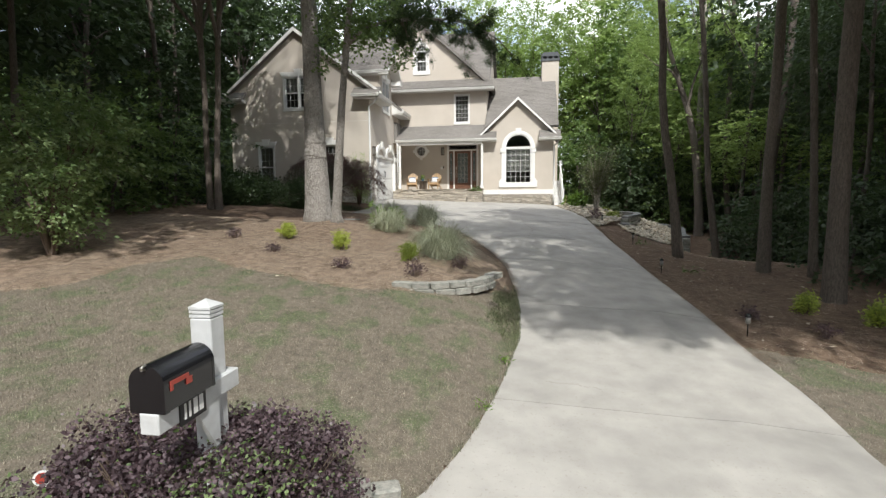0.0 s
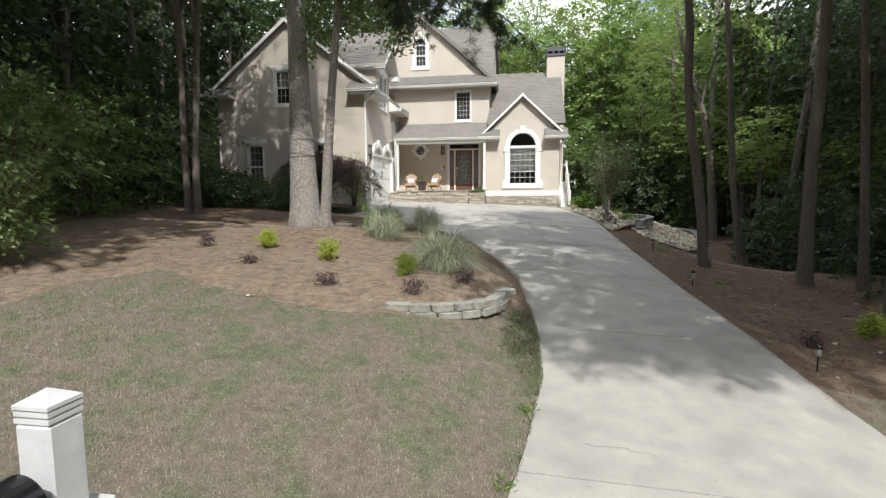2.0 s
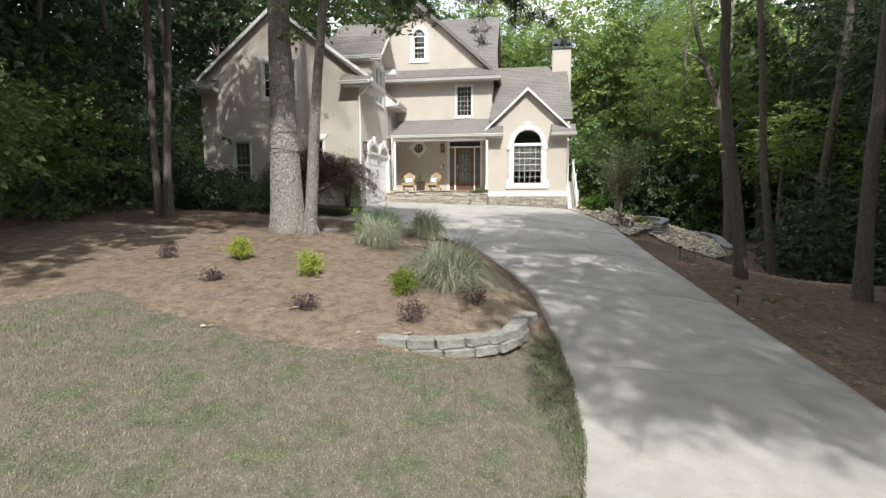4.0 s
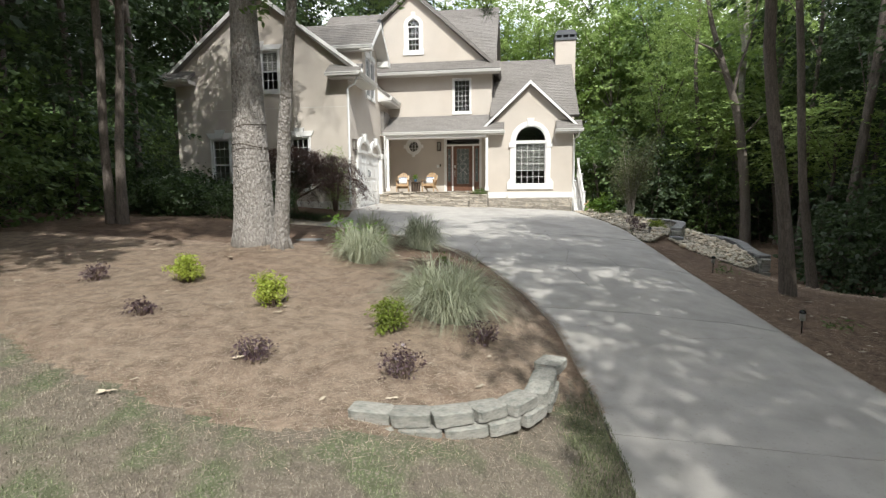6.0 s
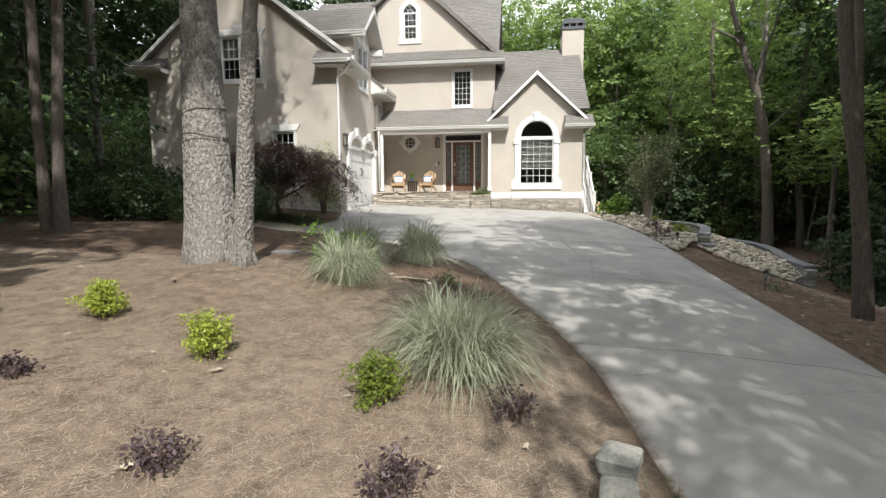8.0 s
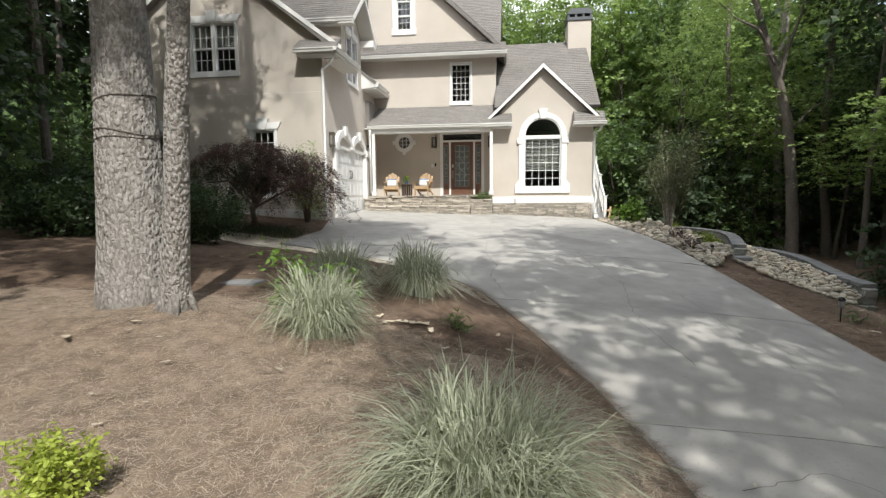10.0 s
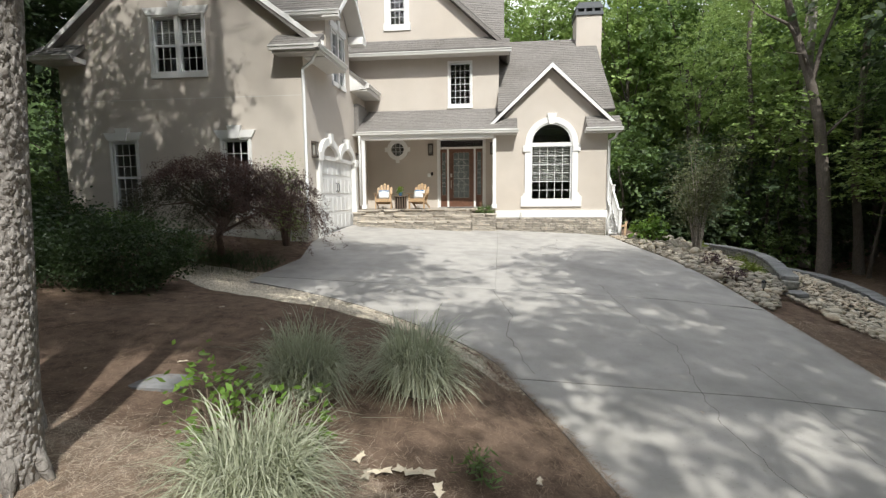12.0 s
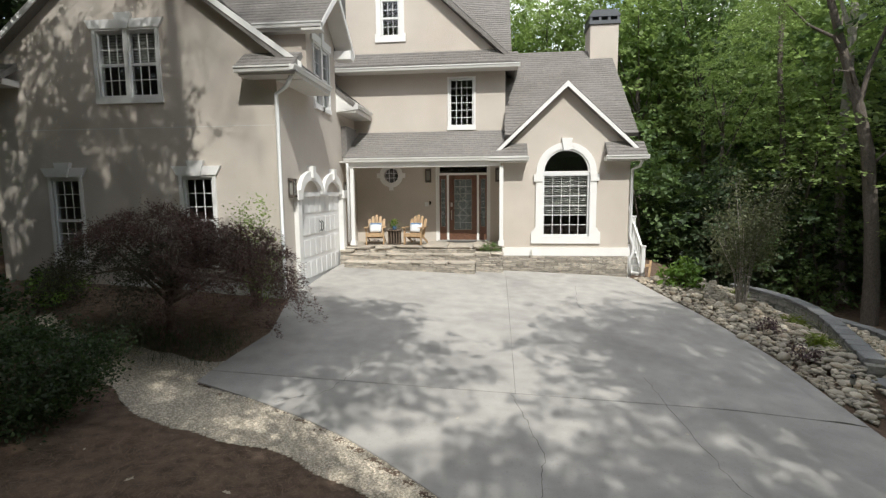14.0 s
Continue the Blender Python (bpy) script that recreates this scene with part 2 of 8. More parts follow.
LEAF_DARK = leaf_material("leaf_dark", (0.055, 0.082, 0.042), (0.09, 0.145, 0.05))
LEAF_EVERGREEN = leaf_material("leaf_evergreen", (0.042, 0.066, 0.028), (0.07, 0.12, 0.03), 0.45)
LEAF_MYRTLE = leaf_material("leaf_myrtle", (0.115, 0.125, 0.068), (0.18, 0.20, 0.08))
LEAF_LIME = leaf_material("leaf_lime", (0.37, 0.44, 0.08), (0.52, 0.58, 0.12))
LEAF_LIME2 = leaf_material("leaf_yellow_green", (0.20, 0.255, 0.05), (0.32, 0.40, 0.07))
LEAF_FRESH = leaf_material("leaf_fresh", (0.13, 0.23, 0.045), (0.28, 0.42, 0.07))
LEAF_SAGE = leaf_material("leaf_sage", (0.20, 0.265, 0.12), (0.33, 0.43, 0.15))
LEAF_PLUM = leaf_material("leaf_plum", (0.125, 0.092, 0.102), (0.15, 0.075, 0.085), 0.36, 0.7)
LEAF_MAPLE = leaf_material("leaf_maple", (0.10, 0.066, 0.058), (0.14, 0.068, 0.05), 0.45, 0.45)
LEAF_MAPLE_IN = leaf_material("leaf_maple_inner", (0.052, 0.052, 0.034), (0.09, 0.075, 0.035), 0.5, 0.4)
LEAF_SILVER = leaf_material("leaf_silver", (0.46, 0.48, 0.36), (0.44, 0.48, 0.30), 0.5, 0.4)
LEAF_NEEDLE = leaf_material("pine_needle", (0.045, 0.075, 0.032), (0.06, 0.10, 0.03), 0.5, 0.35)
TWIG = material("twig", (0.13, 0.095, 0.07), 0.95, var=0.15)
DRYLEAF = material("dry_leaf", (0.60, 0.52, 0.40), 0.8, obj=0.2, island=0.2)
FLAKE = material("bark_flake", (0.305, 0.283, 0.262), 0.95, var=0.14, scale=30, island=0.12, bump=0.6, bscale=120, spec=0.12)
# near-black blotches paint shaded gaps into the foliage
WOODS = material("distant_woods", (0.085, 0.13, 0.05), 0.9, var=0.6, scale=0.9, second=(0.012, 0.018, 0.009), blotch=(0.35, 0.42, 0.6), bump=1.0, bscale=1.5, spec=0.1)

# ---------------------------------------------------------------- building helpers


def box(bm, x0, y0, z0, x1, y1, z1):
    v = [bm.verts.new(p) for p in ((x0, y0, z0), (x1, y0, z0), (x1, y1, z0), (x0, y1, z0), (x0, y0, z1), (x1, y0, z1), (x1, y1, z1), (x0, y1, z1))]
    for f in ((3, 2, 1, 0), (4, 5, 6, 7), (0, 1, 5, 4), (1, 2, 6, 5), (2, 3, 7, 6), (3, 0, 4, 7)):
        bm.faces.new([v[i] for i in f])


def prism(bm, poly, way):
    """A polygon (3D points) pushed along the vector way."""
    a = [bm.verts.new(p) for p in poly]
    b = [bm.verts.new(Vector(p) + Vector(way)) for p in poly]
    bm.faces.new(a)
    bm.faces.new(b[::-1])
    for i in range(len(a)):
        j = (i + 1) % len(a)
        bm.faces.new((a[j], a[i], b[i], b[j]))


def tube(bm, pts, radii, n=8, cap=True):
    rings = []
    for i, p in enumerate(pts):
        p = Vector(p)
        d = (Vector(pts[min(i + 1, len(pts) - 1)]) - Vector(pts[max(i - 1, 0)])).normalized()
        u = d.cross(Vector((0.31, 0.95, 0.07))).normalized()
        w = d.cross(u)
        r = radii[i] if isinstance(radii, (list, tuple)) else radii
        rings.append([bm.verts.new(p + r * (math.cos(6.2832 * k / n) * u + math.sin(6.2832 * k / n) * w)) for k in range(n)])
    for a, b in zip(rings, rings[1:]):
        for k in range(n):
            f = bm.faces.new((a[k], a[(k + 1) % n], b[(k + 1) % n], b[k]))
            f.smooth = True
    if cap:
        bm.faces.new(rings[0][::-1])
        bm.faces.new(rings[-1])


def lathe(bm, profile, centre, n=16):
    """profile: (radius, z) from below to above."""
    rings = [[bm.verts.new((centre[0] + r * math.cos(6.2832 * k / n), centre[1] + r * math.sin(6.2832 * k / n), centre[2] + z)) for k in range(n)] for r, z in profile]
    for a, b in zip(rings, rings[1:]):
        for k in range(n):
            bm.faces.new((a[k], a[(k + 1) % n], b[(k + 1) % n], b[k])).smooth = True
    bm.faces.new(rings[0][::-1])
    bm.faces.new(rings[-1])


def soften(bm, width=0.008):
    bmesh.ops.bevel(bm, geom=bm.edges[:], offset=width, segments=1, affect="EDGES", clamp_overlap=True)


def thing(name, at, label, category, group="", kind=""):
    ob = new(name)
    ob.location = at
    ob.empty_display_size = 0.2
    ob["at"] = tuple(at)
    return tagged(ob, label, category, group, kind)


def part(name, bm, mat, parent, label="", normals=True):
    """Links a bmesh, given in world metres, as one mesh under a thing or part."""
    if name in ("wall", "dormer_wall", "round_window", "arch_trim"):
        bmesh.ops.remove_doubles(bm, verts=bm.verts[:], dist=0.0005)
    if normals:
        bmesh.ops.recalc_face_normals(bm, faces=bm.faces[:])
    me = bpy.data.meshes.new(name)
    at = Vector(parent["at"])
    bmesh.ops.translate(bm, verts=bm.verts[:], vec=-at)
    bm.to_mesh(me)
    bm.free()
    me.materials.append(mat)
    ob = new(name, me)
    ob.parent = parent
    ob["at"] = tuple(at)
    if label:
        ob["label"] = label
    return ob


def solid(name, bm, mat, label, category, group="", kind="", at=(0, 0, 0), normals=True):
    """Links a bmesh, given in world metres, as a thing of its own."""
    if normals:
        bmesh.ops.recalc_face_normals(bm, faces=bm.faces[:])
    me = bpy.data.meshes.new(name)
    bmesh.ops.translate(bm, verts=bm.verts[:], vec=-Vector(at))
    bm.to_mesh(me)
    bm.free()
    me.materials.append(mat)
    ob = new(name, me)
    ob.location = at
    ob["at"] = tuple(at)
    return tagged(ob, label, category, group, kind)


def cloud(name, verts, faces, mat):
    """A mesh from numpy arrays of vertices and of faces that all have the same number of corners."""
    me = bpy.data.meshes.new(name)
    k = faces.shape[1]
    me.vertices.add(len(verts))
    me.vertices.foreach_set("co", verts.astype(np.float32).ravel())
    me.loops.add(faces.size)
    me.loops.foreach_set("vertex_index", faces.astype(np.int32).ravel())
    me.polygons.add(len(faces))
    me.polygons.foreach_set("loop_start", np.arange(0, faces.size, k, dtype=np.int32))
    me.polygons.foreach_set("loop_total", np.full(len(faces), k, dtype=np.int32))
    me.update(calc_edges=True)
    me.materials.append(mat)
    return me


def lerp(t, pts):
    if t <= pts[0][0]:
        return pts[0][1]
    for (a, u), (b, v) in zip(pts, pts[1:]):
        if t <= b:
            return u + (v - u) * (t - a) / (b - a)
    return pts[-1][1]


def ease(a, b, t):
    s = min(1, max(0, (t - a) / (b - a)))
    return s * s * (3 - 2 * s)


# ---------------------------------------------------------------- the ground
RISE = [(-6, -0.95), (2, -0.58), (5.5, -0.2), (8, 0.1), (10, 0.335), (14, 0.755), (18, 1.15), (22, 1.47), (26, 1.68), (32, 1.75)]
DRIVE_L = [(1.5, -1.9), (3.06, -0.54), (4.51, 0.45), (5.28, 0.73), (6.32, 0.96), (7.77, 1.16), (8.91, 1.16), (10.09, 1.04), (11.73, 0.84), (13.04, 0.45), (14.52, -0.14), (15.92, -0.78), (16.5, -1.35), (17.03, -2.05), (17.53, -2.8), (18.05, -3.9), (18.37, -5.05), (19.13, -5.02), (20.34, -4.88), (22.3, -5.38), (26.4, -5.43)]
DRIVE_R = [(1.5, 6.0), (3.08, 4.67), (5.64, 4.31), (6.85, 4.38), (8.49, 4.19), (11.47, 4.02), (13.6, 3.88), (16.04, 3.69), (18.67, 3.59), (20.64, 3.57), (23.3, 3.16), (25.07, 2.81), (26.4, 2.66)]


def height(x, y):
    z = (lerp(y - 0.8, RISE) + lerp(y, RISE) + lerp(y + 0.8, RISE)) / 3
    z -= 0.045 * (max(-8, min(x, 3)) - 1.5) + 0.05 * max(0, min(x, 4) - 2) * ease(9, 13, y)
    d = max(0, lerp(y, DRIVE_L) - x - 0.12)
    k = ease(18.6, 14.6, y) * (0.62 + 0.38 * ease(5, 10.5, y))
    z += k * (0.44 * (1 - math.exp(-d / 0.9)) + 0.016 * min(d, 9))
    z += ease(14.6, 18.6, y) * 0.035 * min(d, 9)
    r = max(0, x - 3.3)
    z -= 0.13 * min(r, 2.5) * ease(3, 8, y) + ease(14, 20, y) * 1.2 * ease(1.2, 5, r)
    z += 0.17 * math.exp(-((x + 3.5) ** 2 + (y - 12.5) ** 2) / 0.9)      # mound round the pines
    far = max(0, math.hypot(x, y - 14) - 45)
    return z - 0.02 * far


def bumps(x, y, amount=0.02):
    if y < 26.4:                      # the ground runs level into the drive's edges
        amount *= ease(0.0, 0.45, max(lerp(y, DRIVE_L) - x, x - lerp(y, DRIVE_R)))
    return amount * (noise.noise(Vector((x * 0.9, y * 0.9, 0.3))) + 0.5 * noise.noise(Vector((x * 2.7, y * 2.7, 1.7))))


def on_ground(x, y, up=0.0):
    return (x, y, height(x, y) + up)


def in_drive(x, y, grow=0.0):
    return y > 1.0 and y < 26.4 and lerp(y, DRIVE_L) - grow < x < lerp(y, DRIVE_R) + grow


def ground_sheet():
    xs = sorted(set([round(-18 + 0.3 * i, 3) for i in range(107)] + [round(-6 + 0.15 * i, 3) for i in range(74)] + [-600, -300, -150, -90, -60, -45, -35, -28, -22, 17, 22, 28, 35, 45, 60, 90, 150, 300, 600]))
    ys = sorted(set([round(-2 + 0.3 * i, 3) for i in range(110)] + [round(1 + 0.15 * i, 3) for i in range(134)] + [-600, -300, -150, -80, -50, -30, -20, -12, -7, -4, 34, 38, 44, 52, 65, 80, 110, 160, 300, 600]))
    verts = []
    for y in ys:
        for x in xs:
            z = height(x, y) + bumps(x, y, 0.03)
            if in_drive(x, y, -0.3):
                z -= 0.13
            elif in_lawn(x, y) or in_straw(x, y):
                z -= 0.02
            if -12.2 < x < 2.8 and y > 22.6:
                z -= 0.3
            verts.append((x, y, z))
    w = len(xs)
    faces = [(j * w + i, j * w + i + 1, (j + 1) * w + i + 1, (j + 1) * w + i) for j in range(len(ys) - 1) for i in range(w - 1)]
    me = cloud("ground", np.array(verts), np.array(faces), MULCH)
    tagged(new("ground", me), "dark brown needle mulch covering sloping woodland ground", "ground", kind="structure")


LAWN_EDGE = [(-30, 5.6), (-9.3, 6.36), (-6.15, 6.96), (-5.56, 7.5), (-5.36, 8.42), (-4.56, 9.16), (-2.98, 8.6), (-1.62, 8.28), (-0.8, 8.35), (-0.24, 8.41), (0.35, 8.88), (0.75, 9.53), (0.91, 10.26), (1.29, 10.45)]


def in_lawn(x, y):
    wob = 0.10 * noise.noise(Vector((x * 2.1, y * 2.1, 4.0)))
    if x < lerp(y, DRIVE_L) + 0.0:
        return y < lerp(x, LAWN_EDGE) + wob
    return x > lerp(y, DRIVE_R) and y < 8.4 - 0.18 * (x - 4) + wob


def draped(name, inside, x0, x1, y0, y1, step, up, mat, label, category):
    verts, faces, index = [], [], {}

    def at(i, j):
        if (i, j) not in index:
            x, y = x0 + i * step, y0 + j * step
            index[i, j] = len(verts)
            verts.append((x, y, height(x, y) + bumps(x, y, 0.03) + up + 0.008 * noise.noise(Vector((x * 7, y * 7, 2)))))
        return index[i, j]
    for i in range(int((x1 - x0) / step)):
        for j in range(int((y1 - y0) / step)):
            if inside(x0 + (i + 0.5) * step, y0 + (j + 0.5) * step):
                faces.append((at(i, j), at(i + 1, j), at(i + 1, j + 1), at(i, j + 1)))
    return tagged(new(name, cloud(name, np.array(verts), np.array(faces), mat)), label, category, kind="structure")


def in_straw(x, y):
    """The paler straw on the open bed before the pines."""
    wob = 0.35 * noise.noise(Vector((x * 0.9, y * 0.9, 6.0))) + 0.12 * noise.noise(Vector((x * 3.1, y * 3.1, 6.0)))
    return -9.5 < x < lerp(y, DRIVE_L) - 0.02 and not in_lawn(x, y) and y < 13.1 + wob - 0.25 * max(0, x + 1.6)


ground_sheet()
draped("pine_straw", lambda x, y: in_straw(x, y) or in_straw(x, y + 0.25), -9.6, 1.3, 5.5, 14, 0.07, 0.004, STRAW, "paler pine straw over the open bed", "pine straw")
draped("lawn", in_lawn, -10, 9, 1.2, 11, 0.06, 0.008, LAWN, "thin patchy lawn, half dormant brown and green", "lawn")


def in_gravel(x, y):
    wob = 0.12 * noise.noise(Vector((x * 1.8, y * 1.8, 9.0)))
    edge = lerp(y, DRIVE_L)
    lower = lerp(x, [(-9, 19.9), (-7.4, 19.1), (-5.84, 17.91), (-5.04, 17.27), (-4.1, 16.93), (-3.32, 16.84), (-2.7, 16.57), (-2.16, 16.35), (-1.4, 15.9), (-0.7, 15.2)]) + wob
    upper = lerp(x, [(-9, 20.3), (-7.79, 19.6), (-7.18, 19.46), (-5.56, 19.1), (-5.02, 19.13)]) + wob
    return -9 < x < edge + 0.05 and lower < y < upper


draped("gravel_path", in_gravel, -9, 0, 15, 21.5, 0.035, 0.006, GRAVEL, "strip of tan pea gravel beside the driveway", "gravel")

# the driveway: slabs with open joints on a dark bed
JOINT_Y = [1.5, 6.09, 9.3, 12.45, 15.47, 18.77, 26.38]


def drive_slab(y0, y1, left, right, name):
    rows = max(3, int((y1 - y0) / 0.3))
    cols = 14
    bm = bmesh.new()
    grid = []
    for j in range(rows + 1):
        y = y0 + (y1 - y0) * j / rows
        a, b = left(y), right(y)
        row = []
        for i in range(cols + 1):
            x = a + (b - a) * i / cols
            row.append(bm.verts.new((x, y, height(x, y) + 0.022)))
        grid.append(row)
    for j in range(rows):
        for i in range(cols):
            bm.faces.new((grid[j][i], grid[j][i + 1], grid[j + 1][i + 1], grid[j + 1][i]))
    ext = bmesh.ops.extrude_face_region(bm, geom=bm.faces[:])
    bmesh.ops.translate(bm, verts=[v for v in ext["geom"] if isinstance(v, bmesh.types.BMVert)], vec=(0, 0, -0.14))
    return bm


drive = thing("driveway", (0, 0, 0), "pale broom-finished concrete driveway with cracks and joints", "driveway", kind="structure")
for ya, yb in zip(JOINT_Y, JOINT_Y[1:]):
    if yb < 20:
        part("slab", drive_slab(ya + 0.007, yb - 0.007, lambda y: lerp(y, DRIVE_L), lambda y: lerp(y, DRIVE_R), "slab"), CONCRETE, drive)
    else:
        part("slab", drive_slab(ya + 0.007, yb - 0.007, lambda y: lerp(y, DRIVE_L), lambda y: -0.782, "slab"), CONCRETE, drive)
        part("slab", drive_slab(ya + 0.007, yb - 0.007, lambda y: -0.778, lambda y: lerp(y, DRIVE_R), "slab"), CONCRETE, drive)


def crack(points, width):
    bm = bmesh.new()
    pts = []
    for (xa, ya), (xb, yb) in zip(points, points[1:]):
        for k in range(12):
            s = k / 12
            x, y = xa + (xb - xa) * s, ya + (yb - ya) * s
            pts.append((x + 0.05 * noise.noise(Vector((x * 7, y * 7, 0))) + 0.02 * noise.noise(Vector((x * 23, y * 23, 0))), y + 0.05 * noise.noise(Vector((x * 7, y * 7, 7)))))
    rows = []
    for i, (x, y) in enumerate(pts):
        a, b = pts[max(0, i - 1)], pts[min(len(pts) - 1, i + 1)]
        d = Vector((b[0] - a[0], b[1] - a[1])).normalized()
        w = width * (0.4 + 0.9 * abs(noise.noise(Vector((x * 3, y * 3, 5)))))
        rows.append([bm.verts.new((x + s * w * -d.y, y + s * w * d.x, height(x, y) + 0.0255)) for s in (-1, 1)])
    for a, b in zip(rows, rows[1:]):
        bm.faces.new((a[0], a[1], b[1], b[0]))
    part("crack", bm, CRACK, drive, "dirt-filled crack")


crack([(-0.81, 18.72), (-0.66, 17.99), (-0.53, 17.48), (-0.62, 16.76), (-0.33, 15.51)], 0.0043)
crack([(-3.79, 18.06), (-3.21, 18.48), (-3.07, 18.98), (-2.98, 19.55)], 0.0036)
crack([(1.09, 19.54), (1.14, 18.72), (1.31, 17.37), (1.49, 16.72), (1.37, 15.51), (1.31, 14.81), (1.58, 13.53)], 0.0043)
crack([(2.22, 16.32), (2.37, 15.42), (2.35, 14.52), (2.6, 13.74)], 0.0032)
crack([(0.92, 24.84), (0.7, 23.09), (0.95, 21.48)], 0.0030)
crack([(1.17, 11.73), (1.83, 12.01), (2.4, 11.63), (3.59, 11.99)], 0.0035)
crack([(1.49, 6.55), (1.82, 6.57), (2.07, 6.46)], 0.0029)

# ---------------------------------------------------------------- the house
A_Y, B_Y, U_Y, C_Y, G_X = 26.68, 28.0, 27.9, 22.3, -5.45
T = 0.2
house = thing("house", (-4.5, 28.0, 1.6), "two-storey beige stucco house with white trim and grey shingle roofs", "house")


def holed(bm, u0, u1, w0, w1, holes, place):
    """Wall of thickness T with rectangular holes (u0, u1, w0, w1); place(u, w, d) gives the world point."""
    us = sorted({u0, u1, *[h[0] for h in holes], *[h[1] for h in holes]})
    ws = sorted({w0, w1, *[h[2] for h in holes], *[h[3] for h in holes]})
    for a, b in zip(us, us[1:]):
        for c, d in zip(ws, ws[1:]):
            m, n = (a + b) / 2, (c + d) / 2
            if not any(h[0] < m < h[1] and h[2] < n < h[3] for h in holes):
                p = [place(a, c, 0), place(b, c, 0), place(b, d, 0), place(a, d, 0)]
                prism(bm, p, Vector(place(a, c, T)) - Vector(place(a, c, 0)))


def front(y):
    return lambda u, w, d: (u, y + d, w)


def side(x):
    return lambda u, w, d: (x - d, u, w)


def window(u0, u1, w0, w1, place, cols, rows, rail=True, casing=0.07, head=None, sill=True, blind=0.0, label="white window with muntins", depth=0.06, apron=False):
    """A window part with its frame; pane, muntins, head trim, sill and blind beneath it. place(u, w, d): d metres behind the wall's face."""
    bm = bmesh.new()

    def bar(bm, a, b, c, d, d0, d1):
        prism(bm, [place(a, c, d0), place(b, c, d0), place(b, d, d0), place(a, d, d0)], Vector(place(a, c, d1)) - Vector(place(a, c, d0)))
    f = 0.05
    for a, b, c, d in ((u0, u0 + f, w0, w1), (u1 - f, u1, w0, w1), (u0 + f, u1 - f, w0, w0 + f), (u0 + f, u1 - f, w1 - f, w1)):
        bar(bm, a, b, c, d, 0.015, depth + 0.05)
    if rail:
        m = (w0 + w1) / 2
        bar(bm, u0 + f, u1 - f, m - 0.028, m + 0.028, 0.03, depth + 0.04)
    win = part("window", bm, VINYL, house, label)
    bm = bmesh.new()
    bar(bm, u0 + f, u1 - f, w0 + f, w1 - f, depth, depth + 0.006)
    glass = part("pane", bm, GLASS, win)
    glass.visible_shadow = False
    for i in range(1, cols):
        u = u0 + f + (u1 - u0 - 2 * f) * i / cols
        bm = bmesh.new()
        bar(bm, u - 0.008, u + 0.008, w0 + f, w1 - f, depth - 0.016, depth - 0.003)
        part("muntin", bm, VINYL, win)
    for j in range(1, rows):
        w = w0 + f + (w1 - w0 - 2 * f) * j / rows
        if rail and abs(w - (w0 + w1) / 2) < 0.05:
            continue
        bm = bmesh.new()
        bar(bm, u0 + f, u1 - f, w - 0.008, w + 0.008, depth - 0.014, depth - 0.002)
        part("muntin", bm, VINYL, win)
    c = casing
    if c:
        bm = bmesh.new()
        for a, b, p, q in ((u0 - c, u0, w0, w1), (u1, u1 + c, w0, w1), (u0 - c, u1 + c, w1, w1 + c)):
            bar(bm, a, b, p, q, -0.03, 0.02)
        part("casing", bm, TRIM, win)
    if sill:
        bm = bmesh.new()
        bar(bm, u0 - c - 0.01, u1 + c + 0.01, w0 - 0.11, w0, -0.05, 0.05)
        part("sill", bm, TRIM, win)
    if head == "key":
        bm = bmesh.new()
        z = w1 + c * 0.6
        prism(bm, [place(u0 - c - 0.03, z, -0.055), place(u1 + c + 0.03, z, -0.055), place(u1 + c + 0.13, z + 0.19, -0.055), place(u0 - c - 0.13, z + 0.19, -0.055)], Vector(place(0, 0, 0.02)) - Vector(place(0, 0, -0.055)))
        m = (u0 + u1) / 2
        part("head_trim", bm, TRIM, win)
        bm = bmesh.new()
        prism(bm, [place(m - 0.10, z - 0.02, -0.085), place(m + 0.10, z - 0.02, -0.085), place(m + 0.19, z + 0.30, -0.085), place(m - 0.19, z + 0.30, -0.085)], Vector(place(0, 0, 0.02)) - Vector(place(0, 0, -0.085)))
        part("keystone", bm, TRIM, win)
    if blind:
        bm = bmesh.new()
        n = int((w1 - w0) * blind / 0.055)
        for i in range(n):
            w = w1 - f - 0.02 - i * 0.055
            prism(bm, [place(u0 + f, w, depth + 0.06), place(u1 - f, w, depth + 0.06), place(u1 - f, w - 0.028, depth + 0.095), place(u0 + f, w - 0.028, depth + 0.095)], Vector((0, 0, 0.004)))
        part("blind", bm, BLIND, win, "white horizontal slat blind partly lowered")
    return win


def ring(bm, cu, cw, r0, r1, a0, a1, place, d0, d1, n=24):
    """A flat arc band in the wall's plane."""
    for i in range(n):
        p, q = a0 + (a1 - a0) * i / n, a0 + (a1 - a0) * (i + 1) / n
        pts = [place(cu + r * math.cos(a), cw + r * math.sin(a), d0) for r, a in ((r0, p), (r1, p), (r1, q), (r0, q))]
        prism(bm, pts, Vector(place(0, 0, d1)) - Vector(place(0, 0, d0)))


def rect(name, u0, u1, w0, w1, d0, d1, place, mat, parent, label=""):
    bm = bmesh.new()
    prism(bm, [place(u0, w0, d0), place(u1, w0, d0), place(u1, w1, d0), place(u0, w1, d0)], Vector(place(0, 0, d1)) - Vector(place(0, 0, d0)))
    return part(name, bm, mat, parent, label)


rng = random.Random(5)


